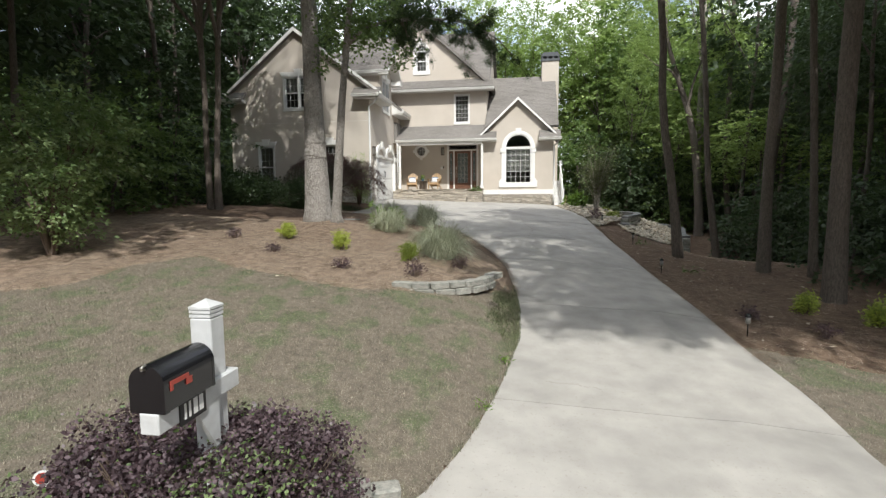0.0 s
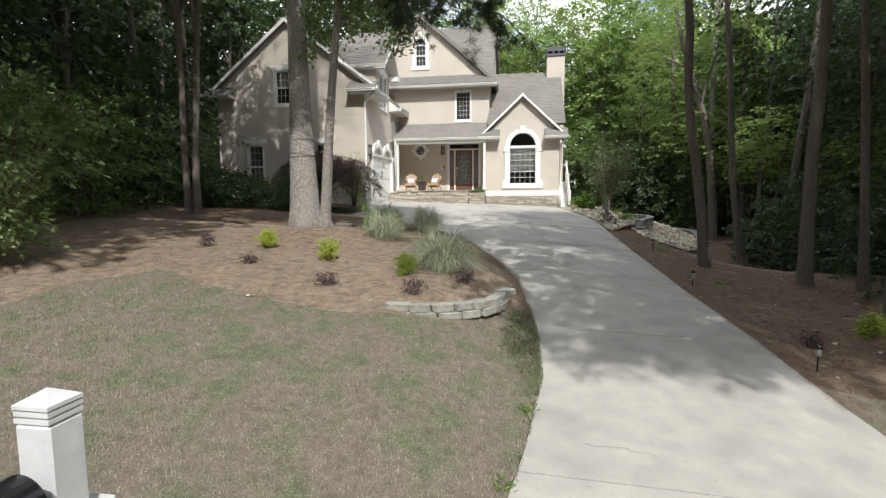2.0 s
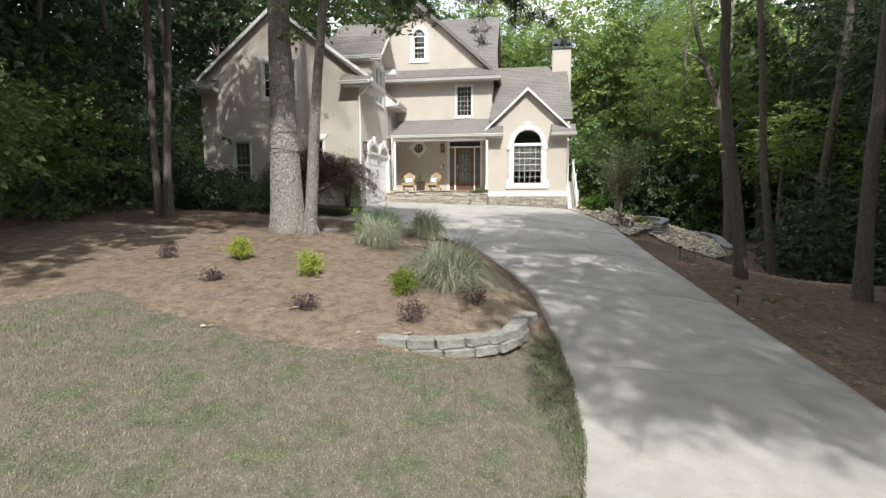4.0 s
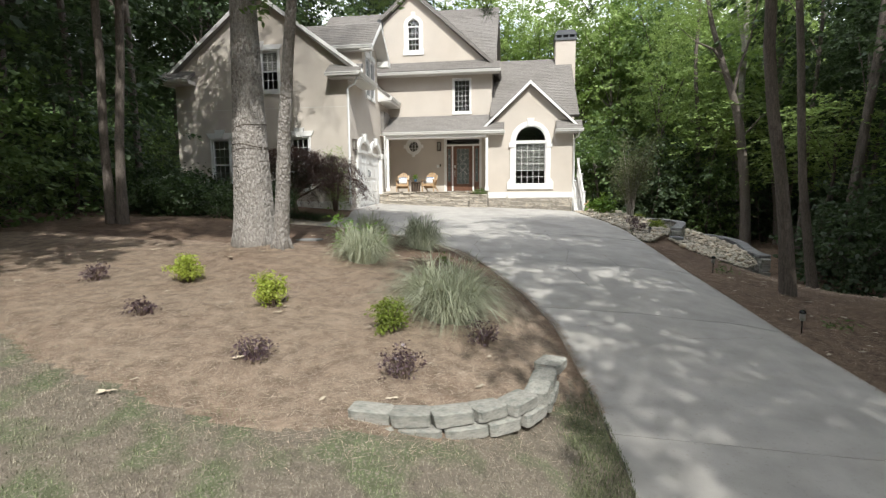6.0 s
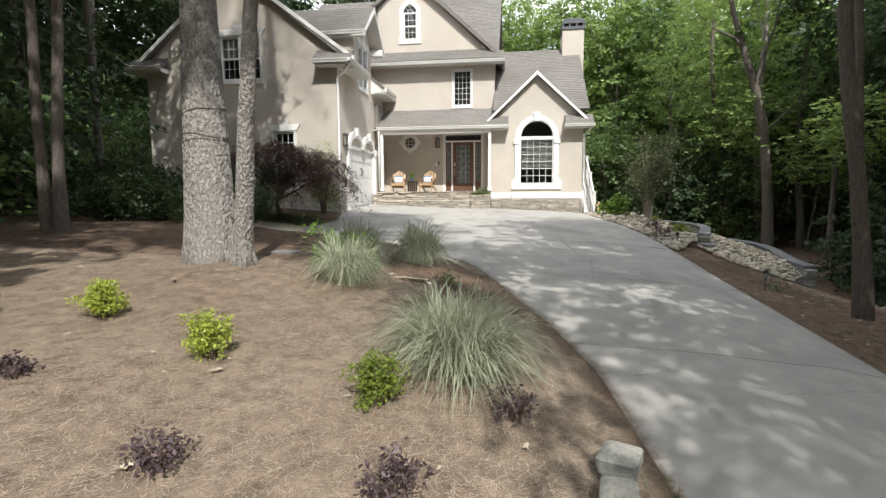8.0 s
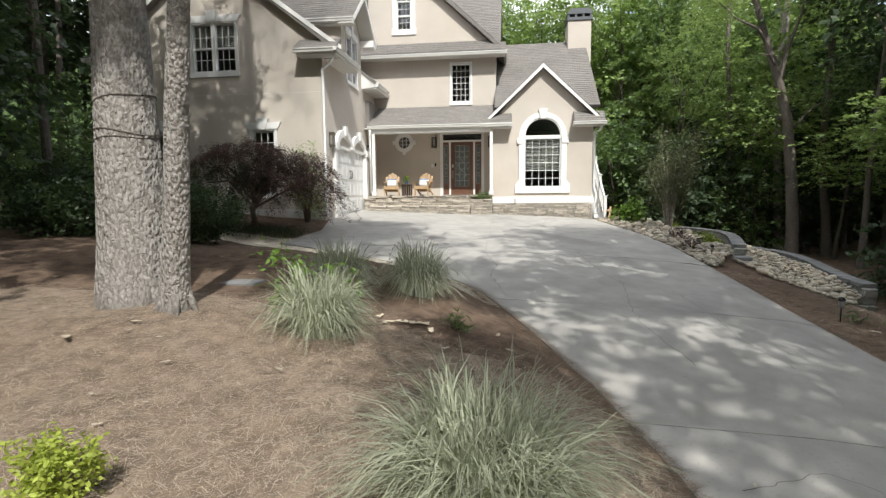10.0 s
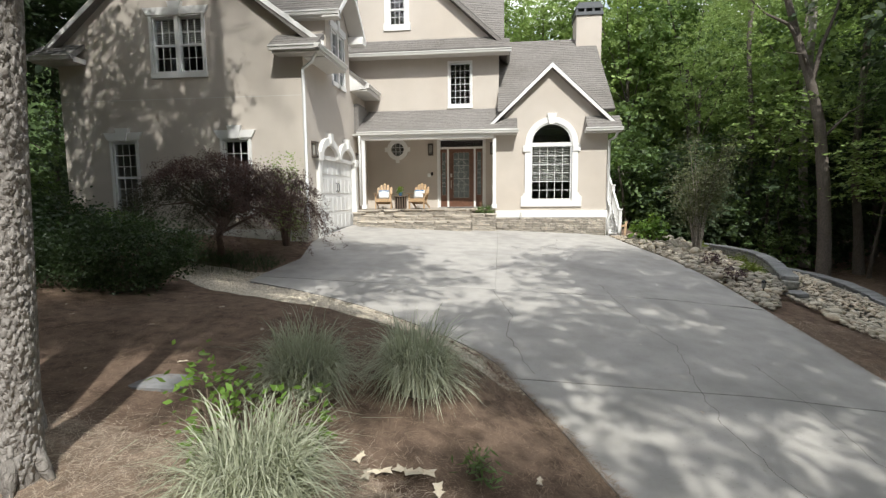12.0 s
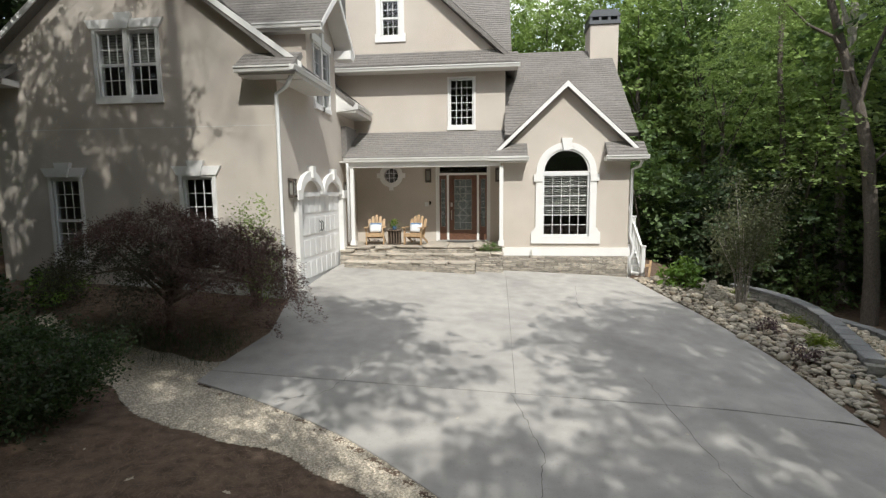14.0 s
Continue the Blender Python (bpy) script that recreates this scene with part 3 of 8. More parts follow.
def roof(name, eave, ridge, label=""):
    """A shingled slope. eave, ridge: (left, right) corner pairs as seen from outside; courses of separate tabs on a deck."""
    e0, e1, r0, r1 = (Vector(p) for p in (*eave, *ridge))
    nrm = (e1 - e0).cross(r0 - e0).normalized()
    if nrm.z < 0:
        nrm = -nrm
    bm = bmesh.new()
    prism(bm, [e0, e1, r1, r0], -nrm * 0.11)
    deck = part(name, bm, SHINGLE, house, label)
    slope = (r0 + r1 - e0 - e1).length / 2
    verts, faces = [], []
    n = max(1, int(slope / 0.145))
    for k in range(n):
        s0, s1 = k / n, min(1, (k + 1.12) / n)
        a0, b0 = e0 + (r0 - e0) * s0, e1 + (r1 - e1) * s0
        a1, b1 = e0 + (r0 - e0) * s1, e1 + (r1 - e1) * s1
        width = (b0 - a0).length
        u = 0.0
        while u < width:
            w = min(rng.uniform(0.16, 0.42), width - u)
            if w < 0.02:
                break
            f, g = u / width, (u + w) / width
            lift = nrm * (0.016 + rng.choice((0, 0, 0.006)))
            p = [a0 + (b0 - a0) * f, a0 + (b0 - a0) * g, a1 + (b1 - a1) * g, a1 + (b1 - a1) * f]
            i = len(verts)
            verts += [p[0] + lift, p[1] + lift, p[2] + nrm * 0.003, p[3] + nrm * 0.003, p[0] + nrm * 0.001, p[1] + nrm * 0.001]
            faces += [(i, i + 1, i + 2, i + 3), (i + 4, i + 5, i + 1, i)]
            u += w + 0.004
    at = Vector(house["at"])
    me = cloud("shingles", np.array([tuple(v - at) for v in verts]), np.array(faces), SHINGLE)
    ob = new("shingles", me)
    ob.parent = deck
    tagged(ob, kind="stuff")
    return deck


def gutter(p, q, drop=0.105, out=(0, -1)):
    """An ogee gutter between two points of its top outer edge; out: the level direction away from the wall."""
    p, q = Vector(p), Vector(q)
    o = Vector((*out, 0))
    prof = [(0, 0), (0, -0.03), (-0.02, -0.05), (-0.035, -drop), (-0.12, -drop), (-0.12, 0), (-0.10, 0), (-0.10, -0.03), (-0.012, -0.012)]
    bm = bmesh.new()
    prism(bm, [p + o * a + Vector((0, 0, b)) for a, b in prof], q - p)
    part("gutter", bm, GUTTER, house, "white metal gutter")


def board(name, pts, way, mat=TRIM, label=""):
    bm = bmesh.new()
    prism(bm, pts, way)
    part(name, bm, mat, house, label)


def rake(apex, foot, back, width=0.2, soffit_back=0.4):
    """White rake board along a gable's slope, with the soffit behind it. back: unit vector from the board into the wall."""
    a, f, b = Vector(apex), Vector(foot), Vector(back)
    down = Vector((0, 0, -width))
    board("rake_board", [a, f, f + down, a + down * 1.25], b * 0.03, TRIM, "white rake board")
    board("soffit", [a + down * 0.75 + b * 0.03, f + down * 0.75 + b * 0.03, f + down * 0.95 + b * 0.03, a + down * 0.95 + b * 0.03], b * (soffit_back - 0.03), SOFFIT)


def downspout(points):
    bm = bmesh.new()
    tube(bm, points, 0.042, 6)
    part("downspout", bm, VINYL, house, "white metal downspout")


# garage wing: front wall with three windows
W_L, W_R, W_TOP, W_AX, W_AZ = -11.95, G_X, 6.35, -8.72, 9.20
bm = bmesh.new()
WIN_C = [(-9.30, -7.97, 6.02, 7.36), (-10.61, -9.95, 2.55, 4.36), (-7.60, -6.92, 2.55, 4.36)]
holed(bm, W_L, W_R, 1.6, W_TOP, [WIN_C[1], WIN_C[2], (WIN_C[0][0], WIN_C[0][1], WIN_C[0][2], W_TOP)], front(C_Y))
g0, g1 = WIN_C[0][0], WIN_C[0][1]
# the gable above, round the upper window
W_EDGE = 6.75
s_l, s_r = (W_AZ + 0.12 - W_EDGE) / (W_AX - W_L), (W_AZ + 0.12 - W_EDGE) / (W_R - W_AX)
prism(bm, [(W_L, C_Y, W_TOP), (g0, C_Y, W_TOP), (g0, C_Y, W_EDGE + s_l * (g0 - W_L)), (W_L, C_Y, W_EDGE)], (0, T, 0))
prism(bm, [(g1, C_Y, W_TOP), (W_R, C_Y, W_TOP), (W_R, C_Y, W_EDGE), (g1, C_Y, W_EDGE + s_r * (W_R - g1))], (0, T, 0))
prism(bm, [(g0, C_Y, 7.36), (g1, C_Y, 7.36), (g1, C_Y, W_EDGE + s_r * (W_R - g1)), (W_AX, C_Y, W_AZ + 0.12), (g0, C_Y, W_EDGE + s_l * (g0 - W_L))], (0, T, 0))
part("wall", bm, STUCCO, house, "beige stucco gable wall of the garage wing")
rect("joint", W_L, W_R, 5.385, 5.40, -0.003, 0.0, front(C_Y), SOFFIT, house)
mid = (g0 + g1) / 2
for a, b in ((g0, mid - 0.015), (mid + 0.015, g1)):
    window(a, b, 6.02, 7.36, front(C_Y), 3, 4, casing=0, sill=False, blind=0.45, label="double-hung upper window with white muntins")
w = window(-10.61, -9.95, 2.55, 4.36, front(C_Y), 3, 6, head="key", label="tall double-hung window with keystone head")
w = window(-7.60, -6.92, 2.55, 4.36, front(C_Y), 3, 6, head="key", label="tall double-hung window with keystone head")
for u0, u1, w0, w1 in ((g0 - 0.07, g0, 6.02, 7.36), (g1, g1 + 0.07, 6.02, 7.36), (g0 - 0.07, g1 + 0.07, 7.36, 7.43), (g0 - 0.09, g1 + 0.09, 5.90, 6.02), (mid - 0.05, mid + 0.05, 6.02, 7.36)):
    rect("casing", u0, u1, w0, w1, -0.035, 0.03, front(C_Y), TRIM, house)
bm = bmesh.new()
prism(bm, [(g0 - 0.1, C_Y - 0.055, 7.40), (g1 + 0.1, C_Y - 0.055, 7.40), (g1 + 0.2, C_Y - 0.055, 7.58), (g0 - 0.2, C_Y - 0.055, 7.58)], (0, 0.075, 0))
part("head_trim", bm, TRIM, house)
bm = bmesh.new()
prism(bm, [(mid - 0.1, C_Y - 0.085, 7.38), (mid + 0.1, C_Y - 0.085, 7.38), (mid + 0.19, C_Y - 0.085, 7.70), (mid - 0.19, C_Y - 0.085, 7.70)], (0, 0.105, 0))
part("keystone", bm, TRIM, house)
rect("base_band", -9.4, W_R - 0.02, 1.75, 2.12, -0.03, 0.0, front(C_Y), TRIM, house, "white base band")

# garage side wall, with the garage door and the dormer window
GD = (23.10, 26.20, 1.6, 4.0)
DW = (24.45, 25.55, 6.18, 7.62)
bm = bmesh.new()
holed(bm, C_Y + T, 31.0, 1.6, 6.70, [GD, (DW[0], DW[1], DW[2], 6.70)], side(G_X))
holed(bm, 24.0, 26.1, 6.70, 7.98, [(DW[0], DW[1], 6.70, DW[3])], side(G_X))
prism(bm, [(G_X, 24.0, 7.98), (G_X, 26.1, 7.98), (G_X, 25.05, 8.92)], (-T, 0, 0))
part("wall", bm, STUCCO, house, "beige stucco garage side wall")
bm = bmesh.new()
box(bm, W_L, C_Y + T, 1.6, W_L + T, 31.0, 6.35)
box(bm, W_L, 31.0, 1.6, G_X, 31.2, 6.35)
part("wall", bm, STUCCO, house)
window(24.45, 25.0, 6.18, 7.62, side(G_X), 2, 4, casing=0.05, sill=True, label="dormer window")
window(25.0, 25.55, 6.18, 7.62, side(G_X), 2, 4, casing=0.05, sill=True, label="dormer window")
rect("head_trim", 24.3, 25.7, 7.66, 7.84, -0.05, 0.0, side(G_X), TRIM, house)
rect("keystone", 24.92, 25.08, 7.64, 7.98, -0.08, 0.0, side(G_X), TRIM, house)
# garage door of panelled sections
rect("garage_door", GD[0] + 0.004, GD[1] - 0.004, 1.6, 3.996, 0.05, 0.09, side(G_X), VINYL, house, "white panelled garage door")
door = house.children[-1]
for r in range(4):
    z0 = 1.93 + r * 0.52
    for c in range(8):
        y0 = GD[0] + 0.06 + c * 0.376
        bm = bmesh.new()
        prism(bm, [(G_X - 0.05, y0, z0 + 0.05), (G_X - 0.05, y0 + 0.33, z0 + 0.05), (G_X - 0.05, y0 + 0.33, z0 + 0.45), (G_X - 0.05, y0, z0 + 0.45)], (0.016, 0, 0))
        soften(bm, 0.006)
        part("panel", bm, VINYL, door)
for y in (24.57, 24.73):
    bm = bmesh.new()
    tube(bm, [(G_X - 0.035, y, 3.05), (G_X + 0.02, y, 3.10), (G_X + 0.02, y, 3.26), (G_X - 0.035, y, 3.32)], 0.014, 6)
    part("handle", bm, DARKMETAL, door, "black curved handle")
for u0, u1 in ((GD[0] - 0.17, GD[0] + 0.03), (GD[1] - 0.03, GD[1] + 0.22)):
    rect("door_casing", u0, u1, 1.62, 3.86, -0.10, 0.04, side(G_X), TRIM, house)
    rect("impost", u0 - 0.03, u1 + 0.03, 3.86, 4.08, -0.135, 0.02, side(G_X), TRIM, house)
rect("door_header", GD[0] + 0.03, GD[1] - 0.03, 3.93, 4.03, -0.03, 0.03, side(G_X), TRIM, house)
for c in (GD[0] + 0.775, GD[1] - 0.775):
    bm = bmesh.new()
    for k in range(18):                  # a flat band of elliptic arch
        p, q = math.pi * k / 18, math.pi * (k + 1) / 18
        prism(bm, [(G_X + 0.10, c + u * math.cos(a), 3.98 + w * math.sin(a)) for u, w, a in ((0.60, 0.33, p), (0.775, 0.55, p), (0.775, 0.55, q), (0.60, 0.33, q))], (-0.11, 0, 0))
    part("arch_trim", bm, TRIM, house)
    rect("keystone", c - 0.09, c + 0.09, 4.36, 4.64, -0.15, 0.01, side(G_X), TRIM, house)


def wall_lamp(x, y, z, facing):
    lamp = thing("wall_lamp", (x, y, z), "rectangular bronze wall lantern with frosted glass", "lamp", "wall lanterns")
    o = Vector((*facing, 0))
    s = Vector((-o.y, o.x, 0))

    def blk(name, a, b, lo, hi, d0, d1, mat):
        bm = bmesh.new()
        c = Vector((x, y, z))
        prism(bm, [c + s * a + o * d0 + Vector((0, 0, lo)), c + s * b + o * d0 + Vector((0, 0, lo)), c + s * b + o * d0 + Vector((0, 0, hi)), c + s * a + o * d0 + Vector((0, 0, hi))], o * (d1 - d0))
        part(name, bm, mat, lamp)
    blk("back_plate", -0.09, 0.09, -0.21, 0.21, 0.0, 0.02, BRONZE)
    blk("diffuser", -0.05, 0.05, -0.14, 0.14, 0.02, 0.10, LAMPGLASS)
    blk("cap", -0.085, 0.085, 0.15, 0.20, 0.02, 0.13, BRONZE)
    blk("base", -0.085, 0.085, -0.20, -0.15, 0.02, 0.13, BRONZE)
    for a in (-0.085, 0.065):
        blk("upright", a, a + 0.02, -0.15, 0.15, 0.10, 0.12, BRONZE)


wall_lamp(G_X, 22.74, 4.12, (1, 0))
wall_lamp(G_X, 26.66, 4.12, (1, 0))

# wing roof, returns, gutters
E_R, E_L, E_Z = -4.9, -12.35, 6.46
R_Z = W_AZ + 0.24
for ya, yb, xe in ((22.09, 24.0, E_R), (24.0, 26.1, -5.66), (26.1, 31.5, E_R)):
    ze = E_Z + (R_Z - E_Z) * (E_R - xe) / (E_R - W_AX)
    roof("roof", ((xe, ya, ze), (xe, yb, ze)), ((W_AX, ya, R_Z), (W_AX, yb, R_Z)), "grey asphalt shingle roof of the garage wing")
roof("roof", ((E_L, 31.5, E_Z), (E_L, 22.09, E_Z)), ((W_AX, 31.5, R_Z), (W_AX, 22.09, R_Z)))
rake((W_AX, 22.07, R_Z - 0.02), (E_R + 0.07, 22.07, E_Z + 0.09), (0, 1, 0), 0.125, 0.24)
rake((W_AX, 22.07, R_Z - 0.02), (E_L - 0.05, 22.07, E_Z - 0.01), (0, 1, 0), 0.125, 0.24)
for x0, x1 in ((-6.10, E_R), (E_L, -11.15)):
    board("eave_return", [(x0 + 0.06, 21.9, 6.29), (x1, 21.9, 6.29), (x1, 21.9, 6.42), (x0 + 0.06, 21.9, 6.42)], (0, 0.42, 0), SOFFIT)
    gutter((x0, 21.80, 6.45), (x1 + (0.05 if x1 == E_R else 0), 21.80, 6.45))
    roof("return_roof", ((x0 + 0.02, 21.82, 6.45), (x1, 21.82, 6.45)), ((x0 + 0.02, C_Y, 6.80), (x1, C_Y, 6.80)))
gutter((E_R + 0.07, 21.75, 6.45), (E_R + 0.07, 23.95, 6.45), out=(1, 0))
gutter((E_R + 0.07, 26.2, 6.45), (E_R + 0.07, 27.8, 6.45), out=(1, 0))
board("soffit", [(E_R, 22.33, 6.27), (E_R, 24.0, 6.27), (E_R, 24.0, 6.36), (E_R, 22.33, 6.36)], (G_X - E_R, 0, 0), SOFFIT)
board("soffit", [(E_R, 26.15, 6.22), (E_R, 27.85, 6.22), (E_R, 27.85, 6.34), (E_R, 26.15, 6.34)], (G_X - E_R, 0, 0), SOFFIT)
gutter((E_L - 0.07, 21.8, 6.45), (E_L - 0.07, 31.4, 6.45), out=(-1, 0))
downspout([(-5.0, 21.98, 6.28), (-5.15, 22.08, 6.10), (-5.42, 22.20, 5.98), (-5.42, 22.21, 5.6), (-5.42, 22.21, 2.1), (-5.35, 22.05, 1.98)])
_s = (R_Z - E_Z) / (E_R - W_AX)
board("eave_return", [(E_R + 0.06, 26.12, 6.46), (G_X - 0.1, 26.12, 6.46 + _s * 0.6), (G_X - 0.1, 26.12, 6.22), (E_R + 0.06, 26.12, 6.30)], (0, 0.03, 0), TRIM, "white boxed eave end")
# dormer
D_Y, D_Z, D_E = 25.05, 8.92, 7.86
bm = bmesh.new()
box(bm, -7.6, 24.0, 6.5, G_X - T, 24.0 + T, 7.95)
part("dormer_wall", bm, STUCCO, house)
bm = bmesh.new()
box(bm, -7.6, 26.1 - T, 6.5, G_X - T, 26.1, 7.95)
part("dormer_wall", bm, STUCCO, house)
roof("dormer_roof", ((-8.4, 23.72, D_E), (-4.98, 23.72, D_E)), ((-8.4, D_Y, D_Z + 0.14), (-4.98, D_Y, D_Z + 0.14)))
roof("dormer_roof", ((-4.98, 26.38, D_E), (-8.4, 26.38, D_E)), ((-4.98, D_Y, D_Z + 0.14), (-8.4, D_Y, D_Z + 0.14)))
gutter((-6.6, 23.67, D_E + 0.0), (-4.96, 23.67, D_E + 0.0), 0.11)
board("soffit", [(-6.6, 23.78, 7.68), (-5.0, 23.78, 7.68), (-5.0, 23.78, 7.76), (-6.6, 23.78, 7.76)], (0, 0.22, 0), SOFFIT)
rake((-4.96, D_Y, D_Z + 0.1), (-4.96, 26.42, D_E - 0.05), (-1, 0, 0), 0.15, 0.48)
rake((-4.96, D_Y, D_Z + 0.1), (-4.96, 23.70, D_E - 0.05), (-1, 0, 0), 0.15, 0.48)
board("eave_return", [(-4.98, 26.05, 7.62), (-4.98, 26.4, 7.62), (-4.98, 26.4, 7.84), (-4.98, 26.05, 7.84)], (-0.47, 0, 0), TRIM)

# porch wall with round window and entrance
DOOR = (-2.86, -1.28, 2.48, 4.90)
bm = bmesh.new()
holed(bm, G_X, -0.86, 1.6, 5.9, [(-4.56, -4.10, 4.31, 4.77), DOOR], front(B_Y))
for q in range(4):                       # corners of the square hole closed to a circle
    pts = [(-4.33 + 0.23 * sx, B_Y, 4.54 + 0.23 * sz) for sx, sz in (((1, 1), (-1, 1), (-1, -1), (1, -1))[q],)]
    pts += [(-4.33 + 0.23 * math.cos(a), B_Y, 4.54 + 0.23 * math.sin(a)) for a in [math.pi / 4 + q * math.pi / 2 + (0.7854 - 1.5708 * k / 6) for k in range(7)]]
    prism(bm, pts, (0, T, 0))
part("wall", bm, STUCCO, house, "beige stucco porch wall")
bm = bmesh.new()
ring(bm, -4.33, 4.54, 0.225, 0.37, 0, 6.28318, front(B_Y), -0.05, 0.02, 32)
rw = part("round_window", bm, TRIM, house, "round white window with four keystones")
for a in range(4):
    dx, dz = math.cos(a * math.pi / 2), math.sin(a * math.pi / 2)
    cx, cz = -4.33 + 0.39 * dx, 4.54 + 0.39 * dz
    rect("keystone", cx - (0.06 if dx else 0.075), cx + (0.06 if dx else 0.075), cz - (0.075 if dx else 0.06), cz + (0.075 if dx else 0.06), -0.075, 0.0, front(B_Y), TRIM, rw)
bm = bmesh.new()
lathe(bm, [(0.225, -0.003), (0.225, 0.003)], (0, 0, 0), 24)
bmesh.ops.rotate(bm, verts=bm.verts[:], matrix=Matrix.Rotation(math.pi / 2, 3, "X"))
bmesh.ops.translate(bm, verts=bm.verts[:], vec=(-4.33, B_Y + 0.06, 4.54))
part("pane", bm, GLASS, rw).visible_shadow = False
for k in (-0.075, 0.075):
    h = math.sqrt(0.225 ** 2 - k ** 2)
    rect("muntin", -4.33 + k - 0.01, -4.33 + k + 0.01, 4.54 - h, 4.54 + h, 0.035, 0.05, front(B_Y), VINYL, rw)
    rect("muntin", -4.33 - h, -4.33 + h, 4.54 + k - 0.01, 4.54 + k + 0.01, 0.037, 0.052, front(B_Y), VINYL, rw)

# entrance: transom, two sidelights, door
FB = front(B_Y)
x0, x1, z0, z1 = DOOR
bm = bmesh.new()
for a, b, c, d in ((x0, x0 + 0.05, z0, z1), (x1 - 0.05, x1, z0, z1), (x0 + 0.05, x1 - 0.05, z1 - 0.07, z1), (x0 + 0.05, x1 - 0.05, 4.53, 4.60), (-2.58, -2.51, z0, 4.53), (-1.64, -1.57, z0, 4.53)):
    box(bm, a, B_Y + 0.02, c, b, B_Y + 0.14, d)
entry = part("door_frame", bm, TRIM, house, "white entrance frame with transom and sidelights")
rect("transom_pane", x0 + 0.05, x1 - 0.05, 4.60, 4.83, 0.07, 0.08, FB, GLASS, entry).visible_shadow = False
for a, b in ((x0 - 0.06, x0), (x1, x1 + 0.06)):
    rect("casing", a, b, z0, z1 + 0.06, -0.03, 0.03, FB, TRIM, entry)
rect("casing", x0, x1, z1, z1 + 0.06, -0.03, 0.03, FB, TRIM, entry)


def leaded(parent, a, b, c, d, cols, rows):
    rect("leaded_pane", a, b, c, d, 0.055, 0.07, FB, LEADGLASS, parent, "leaded glass pane")
    bm = bmesh.new()
    for i in range(cols + 1):
        u = a + (b - a) * i / cols
        box(bm, u - 0.005, B_Y + 0.048, c, u + 0.005, B_Y + 0.055, d)
    for j in range(rows + 1):
        v = c + (d - c) * j / rows
        box(bm, a, B_Y + 0.047, v - 0.005, b, B_Y + 0.054, v + 0.005)
    m = (a + b) / 2
    r = (b - a) * 0.32
    for v in (c + (d - c) * 0.28, c + (d - c) * 0.5, c + (d - c) * 0.74):
        for sx in (-1, 1):
            prism(bm, [(m, B_Y + 0.045, v - r), (m + sx * r, B_Y + 0.045, v), (m + sx * r, B_Y + 0.045, v + 0.012), (m, B_Y + 0.045, v - r + 0.014)], (0, 0.008, 0))
            prism(bm, [(m, B_Y + 0.045, v + r), (m + sx * r, B_Y + 0.045, v), (m + sx * r, B_Y + 0.045, v + 0.012), (m, B_Y + 0.045, v + r + 0.014)], (0, 0.008, 0))
    part("came", bm, LEAD, parent)


def leaf_door(name, a, b, c, d, m, parent, label, cols, rows):
    """A stile-and-rail leaf round a leaded pane; m: the stiles' width and the lower rail's height."""
    bm = bmesh.new()
    for p, q, r, s in ((a, a + m[0], c, d), (b - m[0], b, c, d), (a + m[0], b - m[0], c, c + m[1]), (a + m[0], b - m[0], d - m[2], d)):
        box(bm, p, B_Y + 0.04, r, q, B_Y + 0.085, s)
    leaf = part(name, bm, DOORWOOD, parent, label)
    leaded(leaf, a + m[0], b - m[0], c + m[1], d - m[2], cols, rows)
    return leaf


leaf_door("sidelight", x0 + 0.05, -2.58, z0 + 0.03, 4.53, (0.05, 0.42, 0.12), entry, "mahogany sidelight with leaded glass", 1, 5)
leaf_door("sidelight", -1.57, x1 - 0.05, z0 + 0.03, 4.53, (0.05, 0.42, 0.12), entry, "mahogany sidelight with leaded glass", 1, 5)
fd = leaf_door("front_door", -2.51, -1.64, z0 + 0.03, 4.53, (0.16, 0.32, 0.13), entry, "closed mahogany front door with leaded glass", 3, 7)
bm = bmesh.new()
box(bm, -2.46, B_Y + 0.02, 3.55, -2.40, B_Y + 0.04, 3.68)
tube(bm, [(-2.43, B_Y + 0.03, 3.45), (-2.43, B_Y - 0.03, 3.40), (-2.43, B_Y - 0.03, 3.20), (-2.43, B_Y + 0.03, 3.15)], 0.012, 6)
part("door_handle", bm, CHROME, fd, "satin metal handle set")
rect("threshold", x0, x1, z0 - 0.0, z0 + 0.03, -0.10, 0.12, FB, LEAD, entry)
wall_lamp(-3.15, B_Y, 4.52, (0, -1))
wall_lamp(-0.98, B_Y, 4.52, (0, -1))
for a, c, w, h in ((-3.27, 3.57, 0.12, 0.13), (-3.13, 3.62, 0.05, 0.11)):
    bm = bmesh.new()
    box(bm, a, B_Y - 0.025, c, a + w, B_Y, c + h)
    soften(bm, 0.006)
    solid("doorbell_box", bm, VINYL if w > 0.1 else BLACKPAINT, "small box fixed beside the front door", "doorbell", at=(a, B_Y, c))

# upper wall above the porch, and the big gable
G_AX, G_AZ, G_RX, G_LX, G_LZ = -4.34, 11.10, -0.62, -5.62, 9.86
UW = (-2.47, -1.72, 6.0, 7.42)
bm = bmesh.new()
holed(bm, -5.62, -0.78, 5.6, 7.7, [UW], front(U_Y))
AW = (-4.53, -3.97, 8.72, 9.80)
for poly in ([(-5.62, 7.7), (AW[0], 7.7), (AW[0], 9.75), (AW[0], 10.95), (-5.62, 10.0)], [(AW[1], 7.7), (-0.62, 7.7), (-0.62, 7.78), (AW[1], 10.87)],
             [(AW[0], 7.7), (AW[1], 7.7), (AW[1], AW[2]), (AW[0], AW[2])]):
    prism(bm, [(u, U_Y, w) for u, w in poly], (0, T, 0))
